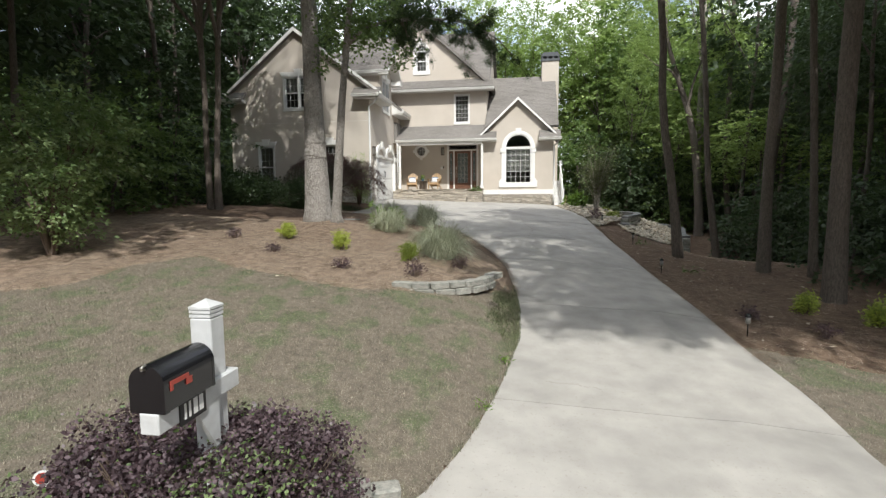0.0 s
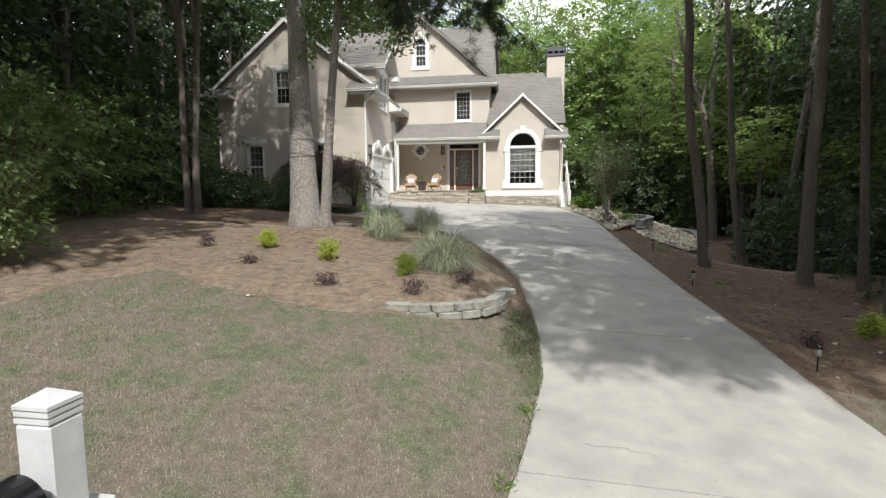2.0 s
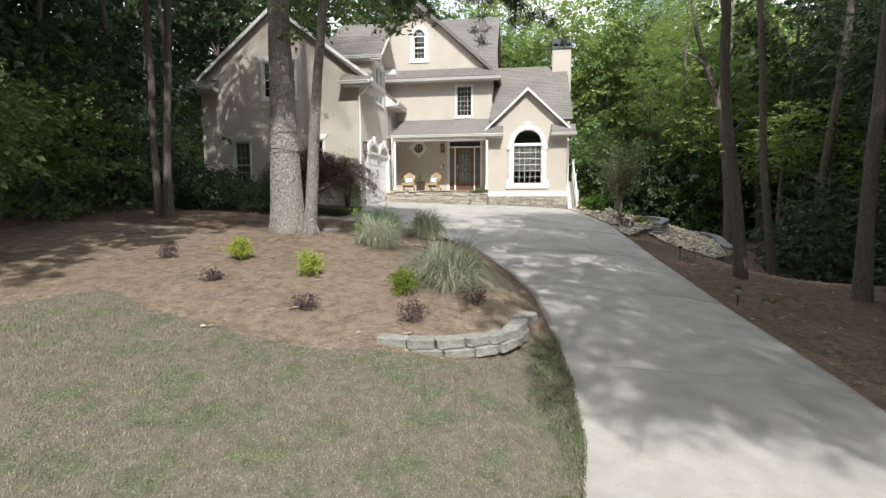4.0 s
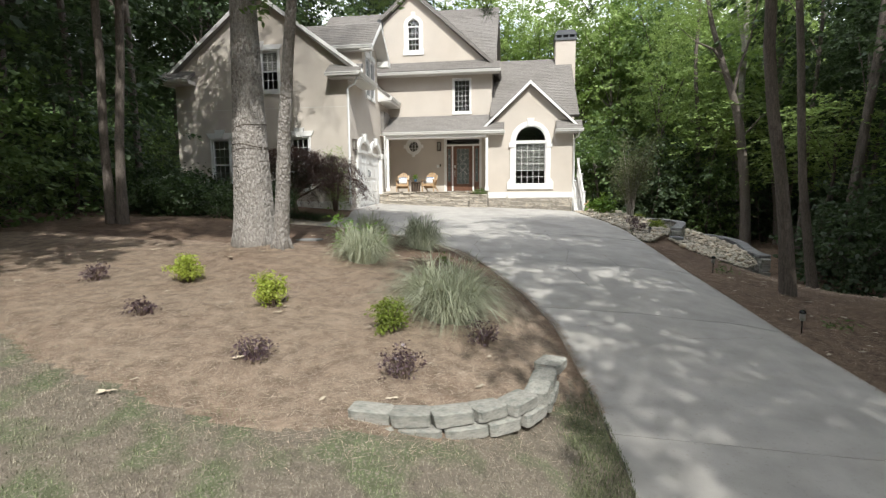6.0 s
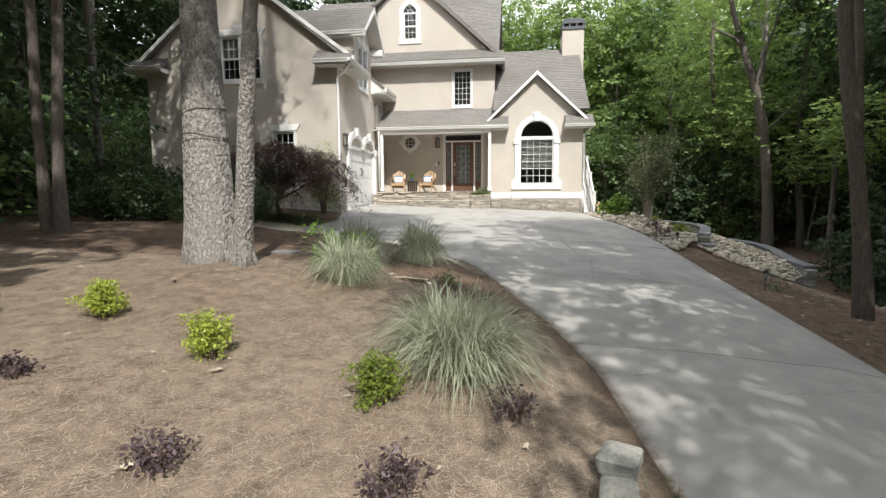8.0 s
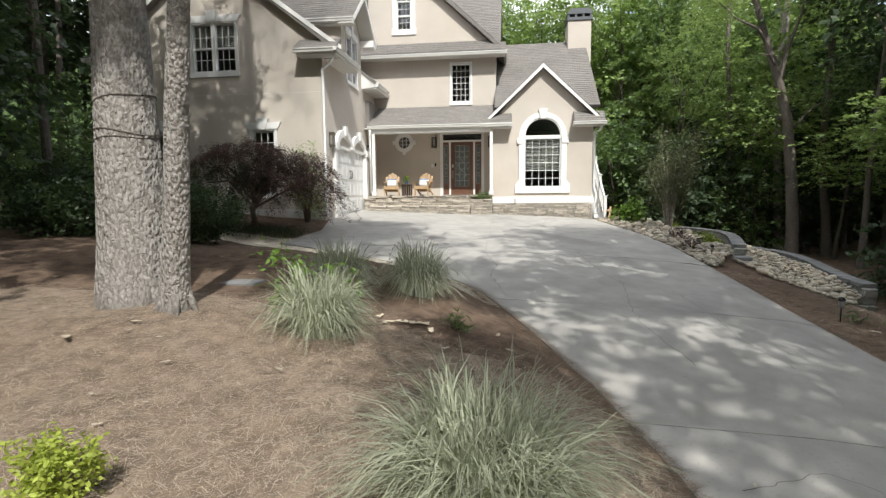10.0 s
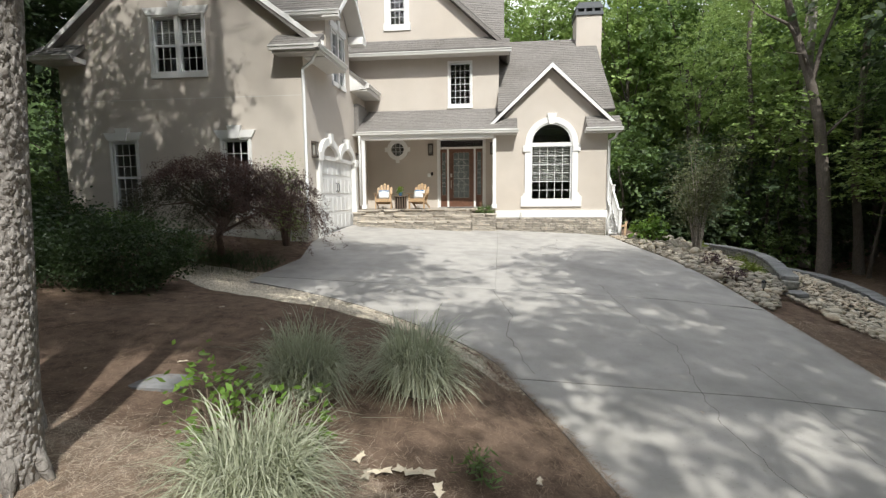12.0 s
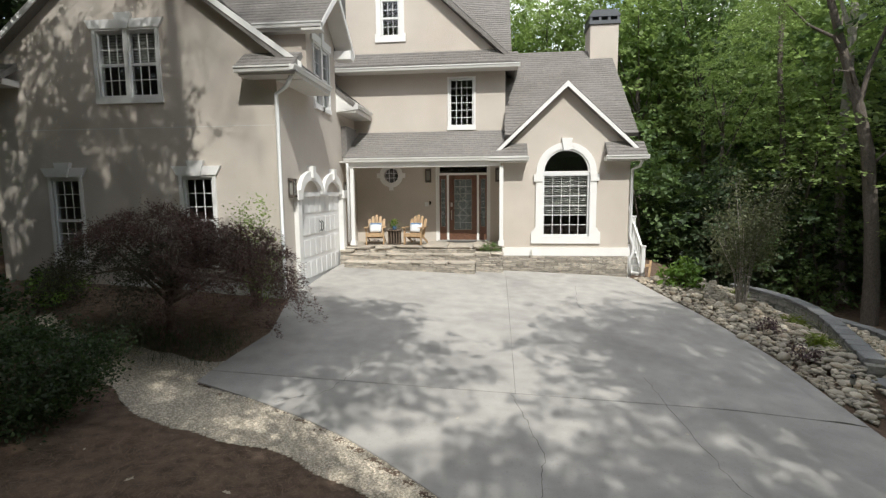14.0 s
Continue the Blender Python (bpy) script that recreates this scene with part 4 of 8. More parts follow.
arc = [(-4.25 + 0.28 * math.cos(a), U_Y, 9.80 + 0.28 * math.sin(a)) for a in [math.pi * k / 12 for k in range(13)]]
prism(bm, arc[::1] + [(AW[0], U_Y, 10.95), (G_AX, U_Y, G_AZ + 0.14), (AW[1], U_Y, 10.87)], (0, T, 0))
box(bm, -7.4, U_Y, 6.6, -5.62, U_Y + T, 7.76)
box(bm, -5.62, U_Y + T, 5.6, -5.62 + T, 33.0, 9.8)
box(bm, -0.98, U_Y + T, 5.0, -0.78, 36.4, 7.9)
prism(bm, [(-0.98, 27.6, 7.9), (-0.98, 36.4, 7.9), (-0.98, 32.0, 11.65)], (0.2, 0, 0))
part("wall", bm, STUCCO, house, "beige stucco upper wall with gable")
FU = front(U_Y)
window(*UW[:2], *UW[2:], FU, 4, 6, rail=False, casing=0.05, sill=True, label="narrow upper window with many panes")
aw = window(AW[0], AW[1], 8.72, 9.80, FU, 3, 4, casing=0, sill=False, label="arched gable window")
for a, b, c, d in ((AW[0] - 0.15, AW[0], 8.72, 9.80), (AW[1], AW[1] + 0.15, 8.72, 9.80), (AW[0] - 0.19, AW[0] - 0.0, 8.60, 8.80), (AW[1], AW[1] + 0.19, 8.60, 8.80), (AW[0] - 0.19, AW[1] + 0.19, 8.55, 8.72), (AW[0] - 0.16, AW[0], 9.72, 9.84), (AW[1], AW[1] + 0.16, 9.72, 9.84)):
    rect("casing", a, b, c, d, -0.04 - 0.005 * (d - c), 0.03, FU, TRIM, aw)
bm = bmesh.new()
ring(bm, -4.25, 9.80, 0.27, 0.44, 0, math.pi, FU, -0.045, 0.03, 20)
part("arch_trim", bm, TRIM, aw)
rect("keystone", -4.33, -4.17, 10.10, 10.38, -0.08, 0.0, FU, TRIM, aw)
bm = bmesh.new()
ring(bm, -4.25, 9.80, 0.0, 0.28, 0, math.pi, FU, 0.06, 0.066, 16)
part("fan_pane", bm, GLASS, aw).visible_shadow = False
bm = bmesh.new()
ring(bm, -4.25, 9.80, 0.10, 0.122, 0, math.pi, FU, 0.04, 0.055, 12)
for k in range(1, 4):
    a = math.pi * k / 4
    d = Vector((math.cos(a), 0, math.sin(a)))
    s = Vector((-d.z, 0, d.x)) * 0.01
    c = Vector((-4.25, U_Y + 0.04, 9.80))
    prism(bm, [c + d * 0.1 - s, c + d * 0.28 - s, c + d * 0.28 + s, c + d * 0.1 + s], (0, 0.014, 0))
part("muntin", bm, VINYL, aw)
# pent roof strip and gutter under the gable
roof("pent_roof", ((-5.95, 27.36, 7.72), (-0.42, 27.36, 7.72)), ((-5.62, U_Y, 8.14), (-0.42, U_Y, 8.14)))
gutter((-5.95, 27.33, 7.70), (-0.36, 27.33, 7.70))
board("soffit", [(-5.9, 27.42, 7.60), (-0.42, 27.42, 7.60), (-0.42, 27.42, 7.64), (-5.9, 27.42, 7.64)], (0, 0.48, 0), SOFFIT)
rake((G_AX, 27.66, G_AZ + 0.22), (-0.42, 27.66, 7.79), (0, 1, 0), 0.125, 0.25)
rake((G_AX, 27.66, G_AZ + 0.22), (G_LX - 0.14, 27.66, 10.07), (0, 1, 0), 0.125, 0.25)
# dark upright strip along the gable's left edge
board("rake_board", [(-5.70, 27.42, 8.1), (-5.62, 27.42, 8.1), (-5.62, 27.42, 10.0), (-5.76, 27.42, 10.0)], (0, 0.5, 0), DARKMETAL)
roof("roof", ((-0.40, 27.64, 7.77), (-0.40, 31.6, 7.77)), ((G_AX, 27.64, G_AZ + 0.27), (G_AX, 31.6, G_AZ + 0.27)))
roof("roof", ((-5.80, 31.6, 10.05), (-5.80, 27.64, 10.05)), ((G_AX, 31.6, G_AZ + 0.27), (G_AX, 27.64, G_AZ + 0.27)))
roof("roof", ((-9.6, 27.36, 7.74), (-0.60, 27.36, 7.74)), ((-9.6, 32.0, 11.85), (-0.60, 32.0, 11.85)), "grey asphalt shingle main roof")
roof("roof", ((-0.60, 36.7, 7.74), (-9.6, 36.7, 7.74)), ((-0.60, 32.0, 11.85), (-9.6, 32.0, 11.85)))
bm = bmesh.new()
box(bm, -9.5, 36.2, 1.6, 2.6, 36.4, 7.8)
box(bm, -9.5, 31.2, 5.0, -9.3, 36.4, 7.9)
prism(bm, [(-9.5, 27.6, 7.9), (-9.5, 36.4, 7.9), (-9.5, 32.0, 11.65)], (0.2, 0, 0))
part("wall", bm, STUCCO, house)

# porch roof
roof("porch_roof", ((-5.30, 26.22, 4.98), (-0.6, 26.22, 4.98)), ((-5.30, U_Y, 5.86), (-0.6, U_Y, 5.86)), "grey shingle porch roof")
gutter((-5.32, 26.19, 4.97), (-0.2, 26.19, 4.97))
rect("porch_beam", -5.25, -0.92, 4.72, 4.86, -0.36, -0.02, front(26.7), TRIM, house)
rect("porch_ceiling", G_X, -0.86, 4.86, 4.90, -0.38, 1.35, front(26.66), SOFFIT, house)
rect("flashing", -5.45, -5.30, 5.02, 5.9, 0.0, 1.0, front(26.5), SHINGLE, house)
for x, top in ((-5.14, 4.72), (-0.90, 4.72)):
    bm = bmesh.new()
    box(bm, x - 0.055, 26.36, 2.5, x + 0.055, 26.47, top)
    soften(bm, 0.01)
    box(bm, x - 0.08, 26.335, 2.5, x + 0.08, 26.495, 2.64)
    part("porch_post", bm, TRIM, house, "slim white porch post")
downspout([(-5.22, 26.24, 4.84), (-5.24, 26.3, 4.6), (-5.24, 26.33, 4.3), (-5.24, 26.33, 2.6)])

# right section: gable wall with the great arched window
BW = (0.25, 1.54, 2.74, 4.47)
cx, zs, rr = 0.895, 4.53, 0.60
bm = bmesh.new()
holed(bm, -0.86, 2.62, 1.2, 4.85, [(0.25, 1.54, 2.74, 4.85)], front(A_Y))
arc = [(cx + 0.645 * math.cos(a), A_Y, zs + 0.6 * math.sin(a)) for a in [math.pi * k / 20 for k in range(21)]]
prism(bm, arc[:11] + [(cx, A_Y, 6.87), (2.62, A_Y, 5.14), (2.62, A_Y, 4.85), (1.54, A_Y, 4.85), (1.54, A_Y, 4.53)], (0, T, 0))
prism(bm, [(0.25, A_Y, 4.53), (0.25, A_Y, 4.85), (-0.86, A_Y, 4.85), (-0.86, A_Y, 5.14), (cx, A_Y, 6.87)] + arc[10:], (0, T, 0))
box(bm, 2.62 - T, A_Y + T, 1.2, 2.62, 36.2, 4.95)
prism(bm, [(2.62, 26.5, 4.95), (2.62, 35.6, 4.95), (2.62, 31.0, 8.68)], (-T, 0, 0))
box(bm, -0.86, A_Y + T, 1.6, -0.86 + T, B_Y, 4.9)
part("wall", bm, STUCCO, house, "beige stucco gable wall beside the porch")
FA = front(A_Y)
window(0.25, 1.54, 2.74, 4.47, FA, 5, 6, rail=False, casing=0, sill=False, blind=0.66, label="great arched window with white grid")
gw = house.children[-1] if house.children[-1].name.startswith("window") else [o for o in house.children if o.name.startswith("window")][-1]
rect("mullion", 0.20, 1.59, 4.44, 4.56, 0.0, 0.09, FA, VINYL, gw)
bm = bmesh.new()
for k in range(20):
    a, b = math.pi * k / 20, math.pi * (k + 1) / 20
    pts = [(cx + r * math.cos(t) * 1.075, A_Y + 0.06, zs + r * math.sin(t)) for r, t in ((0.001, a), (0.60, a), (0.60, b), (0.001, b))]
    prism(bm, pts, (0, 0.006, 0))
part("arch_pane", bm, GLASS, gw).visible_shadow = False
bm = bmesh.new()
ring(bm, cx, zs, 0.60, 0.645, 0, math.pi, FA, -0.02, 0.06, 24)
ring(bm, cx, zs, 0.645, 0.82, 0, math.pi, FA, -0.05, 0.02, 24)
part("arch_trim", bm, TRIM, gw, "white arched surround")
for sx in (-1, 1):
    a, b = sorted((cx + sx * 0.645, cx + sx * 0.83))
    rect("casing", a, b, 2.85, 4.53, -0.05, 0.03, FA, TRIM, gw)
    a, b = sorted((cx + sx * 0.66, cx + sx * 0.89))
    rect("impost", a, b, 4.28, 4.48, -0.08, 0.0, FA, TRIM, gw)
    bm = bmesh.new()
    prism(bm, [(cx + sx * 0.645, A_Y - 0.06, 2.54), (cx + sx * 0.955, A_Y - 0.06, 2.54), (cx + sx * 0.955, A_Y - 0.06, 2.86), (cx + sx * 0.90, A_Y - 0.06, 2.90), (cx + sx * 0.86, A_Y - 0.06, 2.98), (cx + sx * 0.645, A_Y - 0.06, 2.98)], (0, 0.07, 0))
    part("foot_block", bm, TRIM, gw)
rect("apron", cx - 0.645, cx + 0.645, 2.54, 2.74, -0.056, 0.05, FA, TRIM, gw)
bm = bmesh.new()
prism(bm, [(cx - 0.08, A_Y - 0.10, 5.12), (cx + 0.08, A_Y - 0.10, 5.12), (cx + 0.15, A_Y - 0.10, 5.46), (cx - 0.15, A_Y - 0.10, 5.46)], (0, 0.12, 0))
part("keystone", bm, TRIM, gw)
roof("roof", ((-0.80, 26.95, 5.595), (2.88, 26.95, 5.595)), ((-0.80, 31.0, 8.90), (2.88, 31.0, 8.90)), "grey asphalt shingle roof over the right section")
roof("roof", ((2.88, 35.9, 5.0), (-0.80, 35.9, 5.0)), ((2.88, 31.0, 8.90), (-0.80, 31.0, 8.90)))
AX, AZ = 0.87, 6.96
roof("gable_roof", ((2.98, 26.46, 4.98), (2.98, 28.6, 4.98)), ((AX, 26.46, AZ), (AX, 28.6, AZ)))
roof("gable_roof", ((-1.24, 28.6, 4.98), (-1.24, 26.46, 4.98)), ((AX, 28.6, AZ), (AX, 26.46, AZ)))
rake((AX, 26.44, AZ), (2.91, 26.44, 5.02), (0, 1, 0), 0.115, 0.25)
rake((AX, 26.44, AZ), (-1.17, 26.44, 5.02), (0, 1, 0), 0.115, 0.25)
for x0, x1 in ((-1.22, -0.19), (1.90, 2.95)):
    board("eave_return", [(x0, 26.26, 4.81), (x1, 26.26, 4.81), (x1, 26.26, 4.92), (x0, 26.26, 4.92)], (0, 0.42, 0), SOFFIT)
    gutter((x0 - 0.02, 26.18, 4.95), (x1 + 0.04, 26.18, 4.95))
    roof("return_roof", ((x0 + 0.02, 26.22, 4.95), (x1, 26.22, 4.95)), ((x0 + 0.02, A_Y, 5.34), (x1, A_Y, 5.34)))
downspout([(2.85, 26.3, 4.84), (2.8, 26.42, 4.66), (2.66, 26.62, 4.58), (2.66, 26.64, 2.75), (2.74, 26.60, 2.5), (2.74, 26.58, 2.3), (2.66, 26.6, 2.1), (2.66, 26.6, 1.62)])
rect("base_band", -0.86, 2.66, 2.19, 2.42, -0.05, 0.0, FA, TRIM, house, "white base band above the stonework")
bm = bmesh.new()
tube(bm, [(-0.05, A_Y - 0.06, 2.34), (-0.05, A_Y - 0.14, 2.34), (-0.05, A_Y - 0.15, 2.26), (-0.02, A_Y - 0.15, 2.16)], 0.014, 6)
solid("hose_tap", bm, CHROME, "small metal hose tap on the base band", "tap", at=(-0.05, A_Y, 2.3))
# chimney
bm = bmesh.new()
box(bm, 2.13, 30.5, 1.0, 3.06, 31.5, 9.62)
ch = part("chimney", bm, STUCCO, house, "stucco chimney with dark metal cap")
bm = bmesh.new()
box(bm, 2.08, 30.45, 9.62, 3.11, 31.55, 9.74)
part("chimney_collar", bm, DARKMETAL, ch)
for k in range(4):
    a = 2.10 + k * 0.30
    bm = bmesh.new()
    box(bm, a, 30.47, 9.74, a + 0.08, 31.53, 9.86)
    part("cap_post", bm, DARKMETAL, ch)
bm = bmesh.new()
prism(bm, [(2.08, 30.45, 9.86), (3.11, 30.45, 9.86), (3.11, 30.45, 9.898), (2.08, 30.45, 9.898)], (0, 1.1, 0))
prism(bm, [(2.08, 30.45, 9.90), (3.11, 30.45, 9.90), (2.98, 30.45, 10.08), (2.21, 30.45, 10.08)], (0, 1.1, 0))
part("chimney_cap", bm, DARKMETAL, ch, "dark metal chimney cap")
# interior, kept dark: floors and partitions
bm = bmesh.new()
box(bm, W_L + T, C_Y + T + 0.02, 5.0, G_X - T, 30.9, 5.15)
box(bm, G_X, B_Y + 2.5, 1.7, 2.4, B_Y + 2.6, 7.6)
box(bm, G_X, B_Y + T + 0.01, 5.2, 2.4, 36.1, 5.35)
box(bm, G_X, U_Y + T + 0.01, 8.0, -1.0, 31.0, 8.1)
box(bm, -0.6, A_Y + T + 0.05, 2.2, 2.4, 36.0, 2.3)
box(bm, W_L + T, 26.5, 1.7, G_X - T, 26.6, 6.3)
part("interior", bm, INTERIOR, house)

# ---------------------------------------------------------------- plants
gen = np.random.default_rng(11)


def leaves(centres, spread, count, size, aspect=0.5, up=0.3, squash=1.0, vary=0.35, plain=False):
    """Rhombic leaves strewn round cluster centres: vertices and faces; plain: three-cornered ones."""
    c = np.asarray(centres, float)
    pick = gen.integers(0, len(c), count)
    off = gen.normal(size=(count, 3)) * spread
    off[:, 2] *= squash
    p = c[pick] + off
    a = gen.normal(size=(count, 3))
    a[:, 2] = a[:, 2] * 0.6 - 0.25
    a /= np.linalg.norm(a, axis=1)[:, None]
    n = gen.normal(size=(count, 3))
    n[:, 2] += up * 2
    b = np.cross(n, a)
    b /= np.linalg.norm(b, axis=1)[:, None] + 1e-9
    s = size * (1 + vary * gen.uniform(-1, 1, count))[:, None]
    if plain:
        v = np.stack([p + b * s * aspect * 0.5, p - b * s * aspect * 0.5, p + a * s], axis=1).reshape(-1, 3)
        return v, np.arange(count * 3).reshape(-1, 3)
    v = np.stack([p, p + a * s * 0.45 + b * s * aspect * 0.5, p + a * s, p + a * s * 0.45 - b * s * aspect * 0.5], axis=1).reshape(-1, 3)
    return v, np.arange(count * 4).reshape(-1, 4)


def ball(n, rx, ry, rz, shell=0.55, z0=-1.0):
    """Points in an ellipsoid, thicker towards its skin; none below z0 times rz."""
    d = gen.normal(size=(n * 3, 3))
    d /= np.linalg.norm(d, axis=1)[:, None]
    d = d[d[:, 2] > z0][:n]
    r = shell + (1 - shell) * gen.uniform(0, 1, len(d)) ** 0.7
    r *= 1 + 0.18 * np.sin(d[:, 0] * 5 + 1.3) * np.cos(d[:, 1] * 4) + 0.12 * gen.normal(size=len(d))
    return d * r[:, None] * np.array([rx, ry, rz])


def sprays(c, per, size, reach, aspect=0.62, droop=0.35):
    """Leafy twigs that reach outward from the points c, each a flat, drooping fan of leaves: vertices and faces."""
    n = len(c)
    out = c * np.array([1, 1, 0.25]) / (np.abs(c).max(axis=0) + 1e-6) + gen.normal(size=(n, 3)) * np.array([0.55, 0.55, 0.22])
    out /= np.linalg.norm(out, axis=1)[:, None]
    side_way = np.cross(out, np.array([0, 0, 1.0]))
    side_way /= np.linalg.norm(side_way, axis=1)[:, None] + 1e-9
    length = reach * gen.uniform(0.6, 1.35, n)
    along = gen.uniform(0, 1, (n, per))
    across = gen.uniform(-1, 1, (n, per)) * (1.05 - 0.75 * along)
    p = c[:, None] + out[:, None] * (along * length[:, None])[..., None] + side_way[:, None] * (across * 0.5 * length[:, None])[..., None]
    p[..., 2] += gen.normal(size=(n, per)) * 0.045 - droop * length[:, None] * along ** 2
    a = out[:, None] * 0.7 + side_way[:, None] * across[..., None] + gen.normal(size=(n, per, 3)) * 0.4
    a[..., 2] -= 0.25
    a /= np.linalg.norm(a, axis=2)[..., None]
    up = out[:, None] * 0.35 + gen.normal(size=(n, per, 3)) * 0.5
    up[..., 2] += 1.0
    b = np.cross(up, a)
    b /= np.linalg.norm(b, axis=2)[..., None] + 1e-9
    s = (size * gen.uniform(0.65, 1.3, (n, per)))[..., None]
    v = np.stack([p, p + a * s * 0.42 + b * s * aspect * 0.5, p + a * s, p + a * s * 0.42 - b * s * aspect * 0.5], axis=2).reshape(-1, 3)
    return v, np.arange(n * per * 4).reshape(-1, 4)


def crown_mesh(name, mat, rx, rz, count, per, size, reach, shell=0.4):
    v, f = sprays(ball(count, rx, rx, rz, shell), per, size, reach)
    return cloud(name, v, f, mat)


CROWNS = {}
for key, mat in (("light", LEAF_LIGHT), ("mid", LEAF_MID), ("dark", LEAF_DARK)):
    CROWNS[key] = [crown_mesh("crown_" + key, mat, 2.8, 4.2, 330, 24, 0.165, 0.75) for _ in range(2)]
    CROWNS["far_" + key] = [crown_mesh("crown_" + key, mat, 2.8, 4.2, 230, 16, 0.28, 0.9) for _ in range(2)]
CROWNS["fine"] = [crown_mesh("crown_fine", LEAF_MID, 2.8, 2.4, 330, 22, 0.14, 0.7) for _ in range(2)]
CROWNS["dense"] = [crown_mesh("crown_dense", LEAF_MID, 2.8, 2.2, 370, 24, 0.17, 0.75) for _ in range(2)]
CROWNS["airy"] = [crown_mesh("crown_airy", LEAF_MID, 3.0, 2.4, 165, 22, 0.19, 0.8) for _ in range(2)]


def needle_mesh(count, clusters, length, spread_r):
    """Tufts of pine needles at points given by clusters."""
    pick = gen.integers(0, len(clusters), count)
    c = np.asarray(clusters)[pick]
    d = gen.normal(size=(count, 3))
    d[:, 2] += 0.1
    d /= np.linalg.norm(d, axis=1)[:, None]
    s = np.cross(d, gen.normal(size=(count, 3)))
    s /= np.linalg.norm(s, axis=1)[:, None] + 1e-9
    c = c + gen.normal(size=(count, 3)) * spread_r
    L = length * gen.uniform(0.7, 1.2, count)[:, None]
    v = np.stack([c - s * 0.004, c + s * 0.004, c + d * L], axis=1).reshape(-1, 3)
    return v, np.arange(count * 3).reshape(-1, 3)


_tufts = ball(260, 3.0, 3.0, 2.6, 0.4)
_v, _f = needle_mesh(9000, _tufts, 0.34, 0.13)
_v2 = _v.copy()
PINECROWN = cloud("pine_crown", _v2, _f, LEAF_NEEDLE)


def trunk_bm(bm, base, top, r0, r1, n=12, bend=0.15, steps=9, flare=1.35, seed=0.0):
    base, top = Vector(base), Vector(top)
    pts, rad = [], []
    for i in range(steps + 1):
        s = i / steps
        p = base.lerp(top, s)
        w = bend * math.sin(math.pi * s)
        p += Vector((w * noise.noise(Vector((seed, s * 2.3, 0.1))), w * noise.noise(Vector((seed + 9, s * 2.3, 0.7))), 0))
        pts.append(p)
        k = r0 + (r1 - r0) * s
        rad.append(k * (flare if i == 0 else 1.08 if i == 1 else 1))
    lo = base - Vector((0, 0, 0.25))
    tube(bm, [lo] + pts, [rad[0] * 1.15] + rad, n)
    return pts


def tree(base, top, r0, r1, bark, crowns, label, name="tree", category="tree", group="woodland trees", bend=0.25, n=10):
    """Trunk from base to top; crowns: (mesh, offset from the top, scale) list. Limbs join the trunk to each crown."""
    t = thing(name, base, label, category, group)
    bm = bmesh.new()
    pts = trunk_bm(bm, base, top, r0, r1, n, bend, seed=base[0] * 1.7 + base[1])
    for mesh, off, sc in crowns:
        c = Vector(top) + Vector(off)
        for k in range(3):
            s = pts[min(len(pts) - 1, max(1, len(pts) - 2 - k))]
            e = c + Vector((math.cos(k * 2.1 + base[0]), math.sin(k * 2.1 + base[0]), 0.2)) * 1.6 * (sc[0] if isinstance(sc, tuple) else sc)
            tube(bm, [s, s.lerp(e, 0.5) + Vector((0, 0, 0.15)), e], [r1 * 0.8, r1 * 0.45, 0.02], 5, False)
    part("trunk", bm, bark, t)
    for k, (mesh, off, sc) in enumerate(crowns):
        ob = new("crown", mesh)
        ob.parent = t
        ob.location = Vector(top) + Vector(off) - Vector(base)
        ob.rotation_euler = (0, 0, base[0] * 2.3 + k * 1.9)
        ob.scale = (sc, sc, sc) if not isinstance(sc, tuple) else sc
    return t


def far_from(p, others, d):
    return all((p[0] - o[0]) ** 2 + (p[1] - o[1]) ** 2 > d * d for o in others)


woods = random.Random(21)


def gz_plain(x, y):
    return (x, y, height(x, y))


placed = [(6.95, 11.3), (5.29, 15.1), (7.38, 18.2), (9.9, 28.1), (6.75, 13.6), (7.6, 13.4), (-4.0, 12.75), (-6.65, 12.8)]


def scatter(n, x0, x1, y0, y1, ok, gap, tones, scale, low, fat, label, two=True):
    tries = 0
    made = 0
    while made < n and tries < 4000:
        tries += 1
        x, y = woods.uniform(x0, x1), woods.uniform(y0, y1)
        if not ok(x, y) or not far_from((x, y), placed, gap):
            continue
        placed.append((x, y))
        made += 1
        k = woods.uniform(*scale)
        tone = woods.choice(tones)
        if x > 0.1 + 0.364 * y and x > 0.65 * y - 9.0:      # shade of the drive's far side put into the leaf colour
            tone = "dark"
        z = height(x, y)
        h = woods.uniform(*low) + 4.0 * k
        lean = (woods.uniform(-0.6, 0.6), woods.uniform(-0.6, 0.6))
        bark = woods.choice((GREYBARK, BROWNBARK, BROWNBARK, GREYBARK)) if x > 0 else BROWNBARK
        r = woods.uniform(*fat)
        if math.hypot(x, y - 8) > 21 or x < -13.5 or k < 0.62:
            tone = "far_" + tone
        crowns = [(woods.choice(CROWNS[tone]), (0, 0, -1.0), k), (woods.choice(CROWNS[tone]), (woods.uniform(-1, 1), woods.uniform(-1, 1), 3.6 * k), k * 0.85)][:2 if two else 1]
        tree((x, y, z), (x + lean[0], y + lean[1], z + h), r, r * 0.5, bark, crowns, label, n=8)


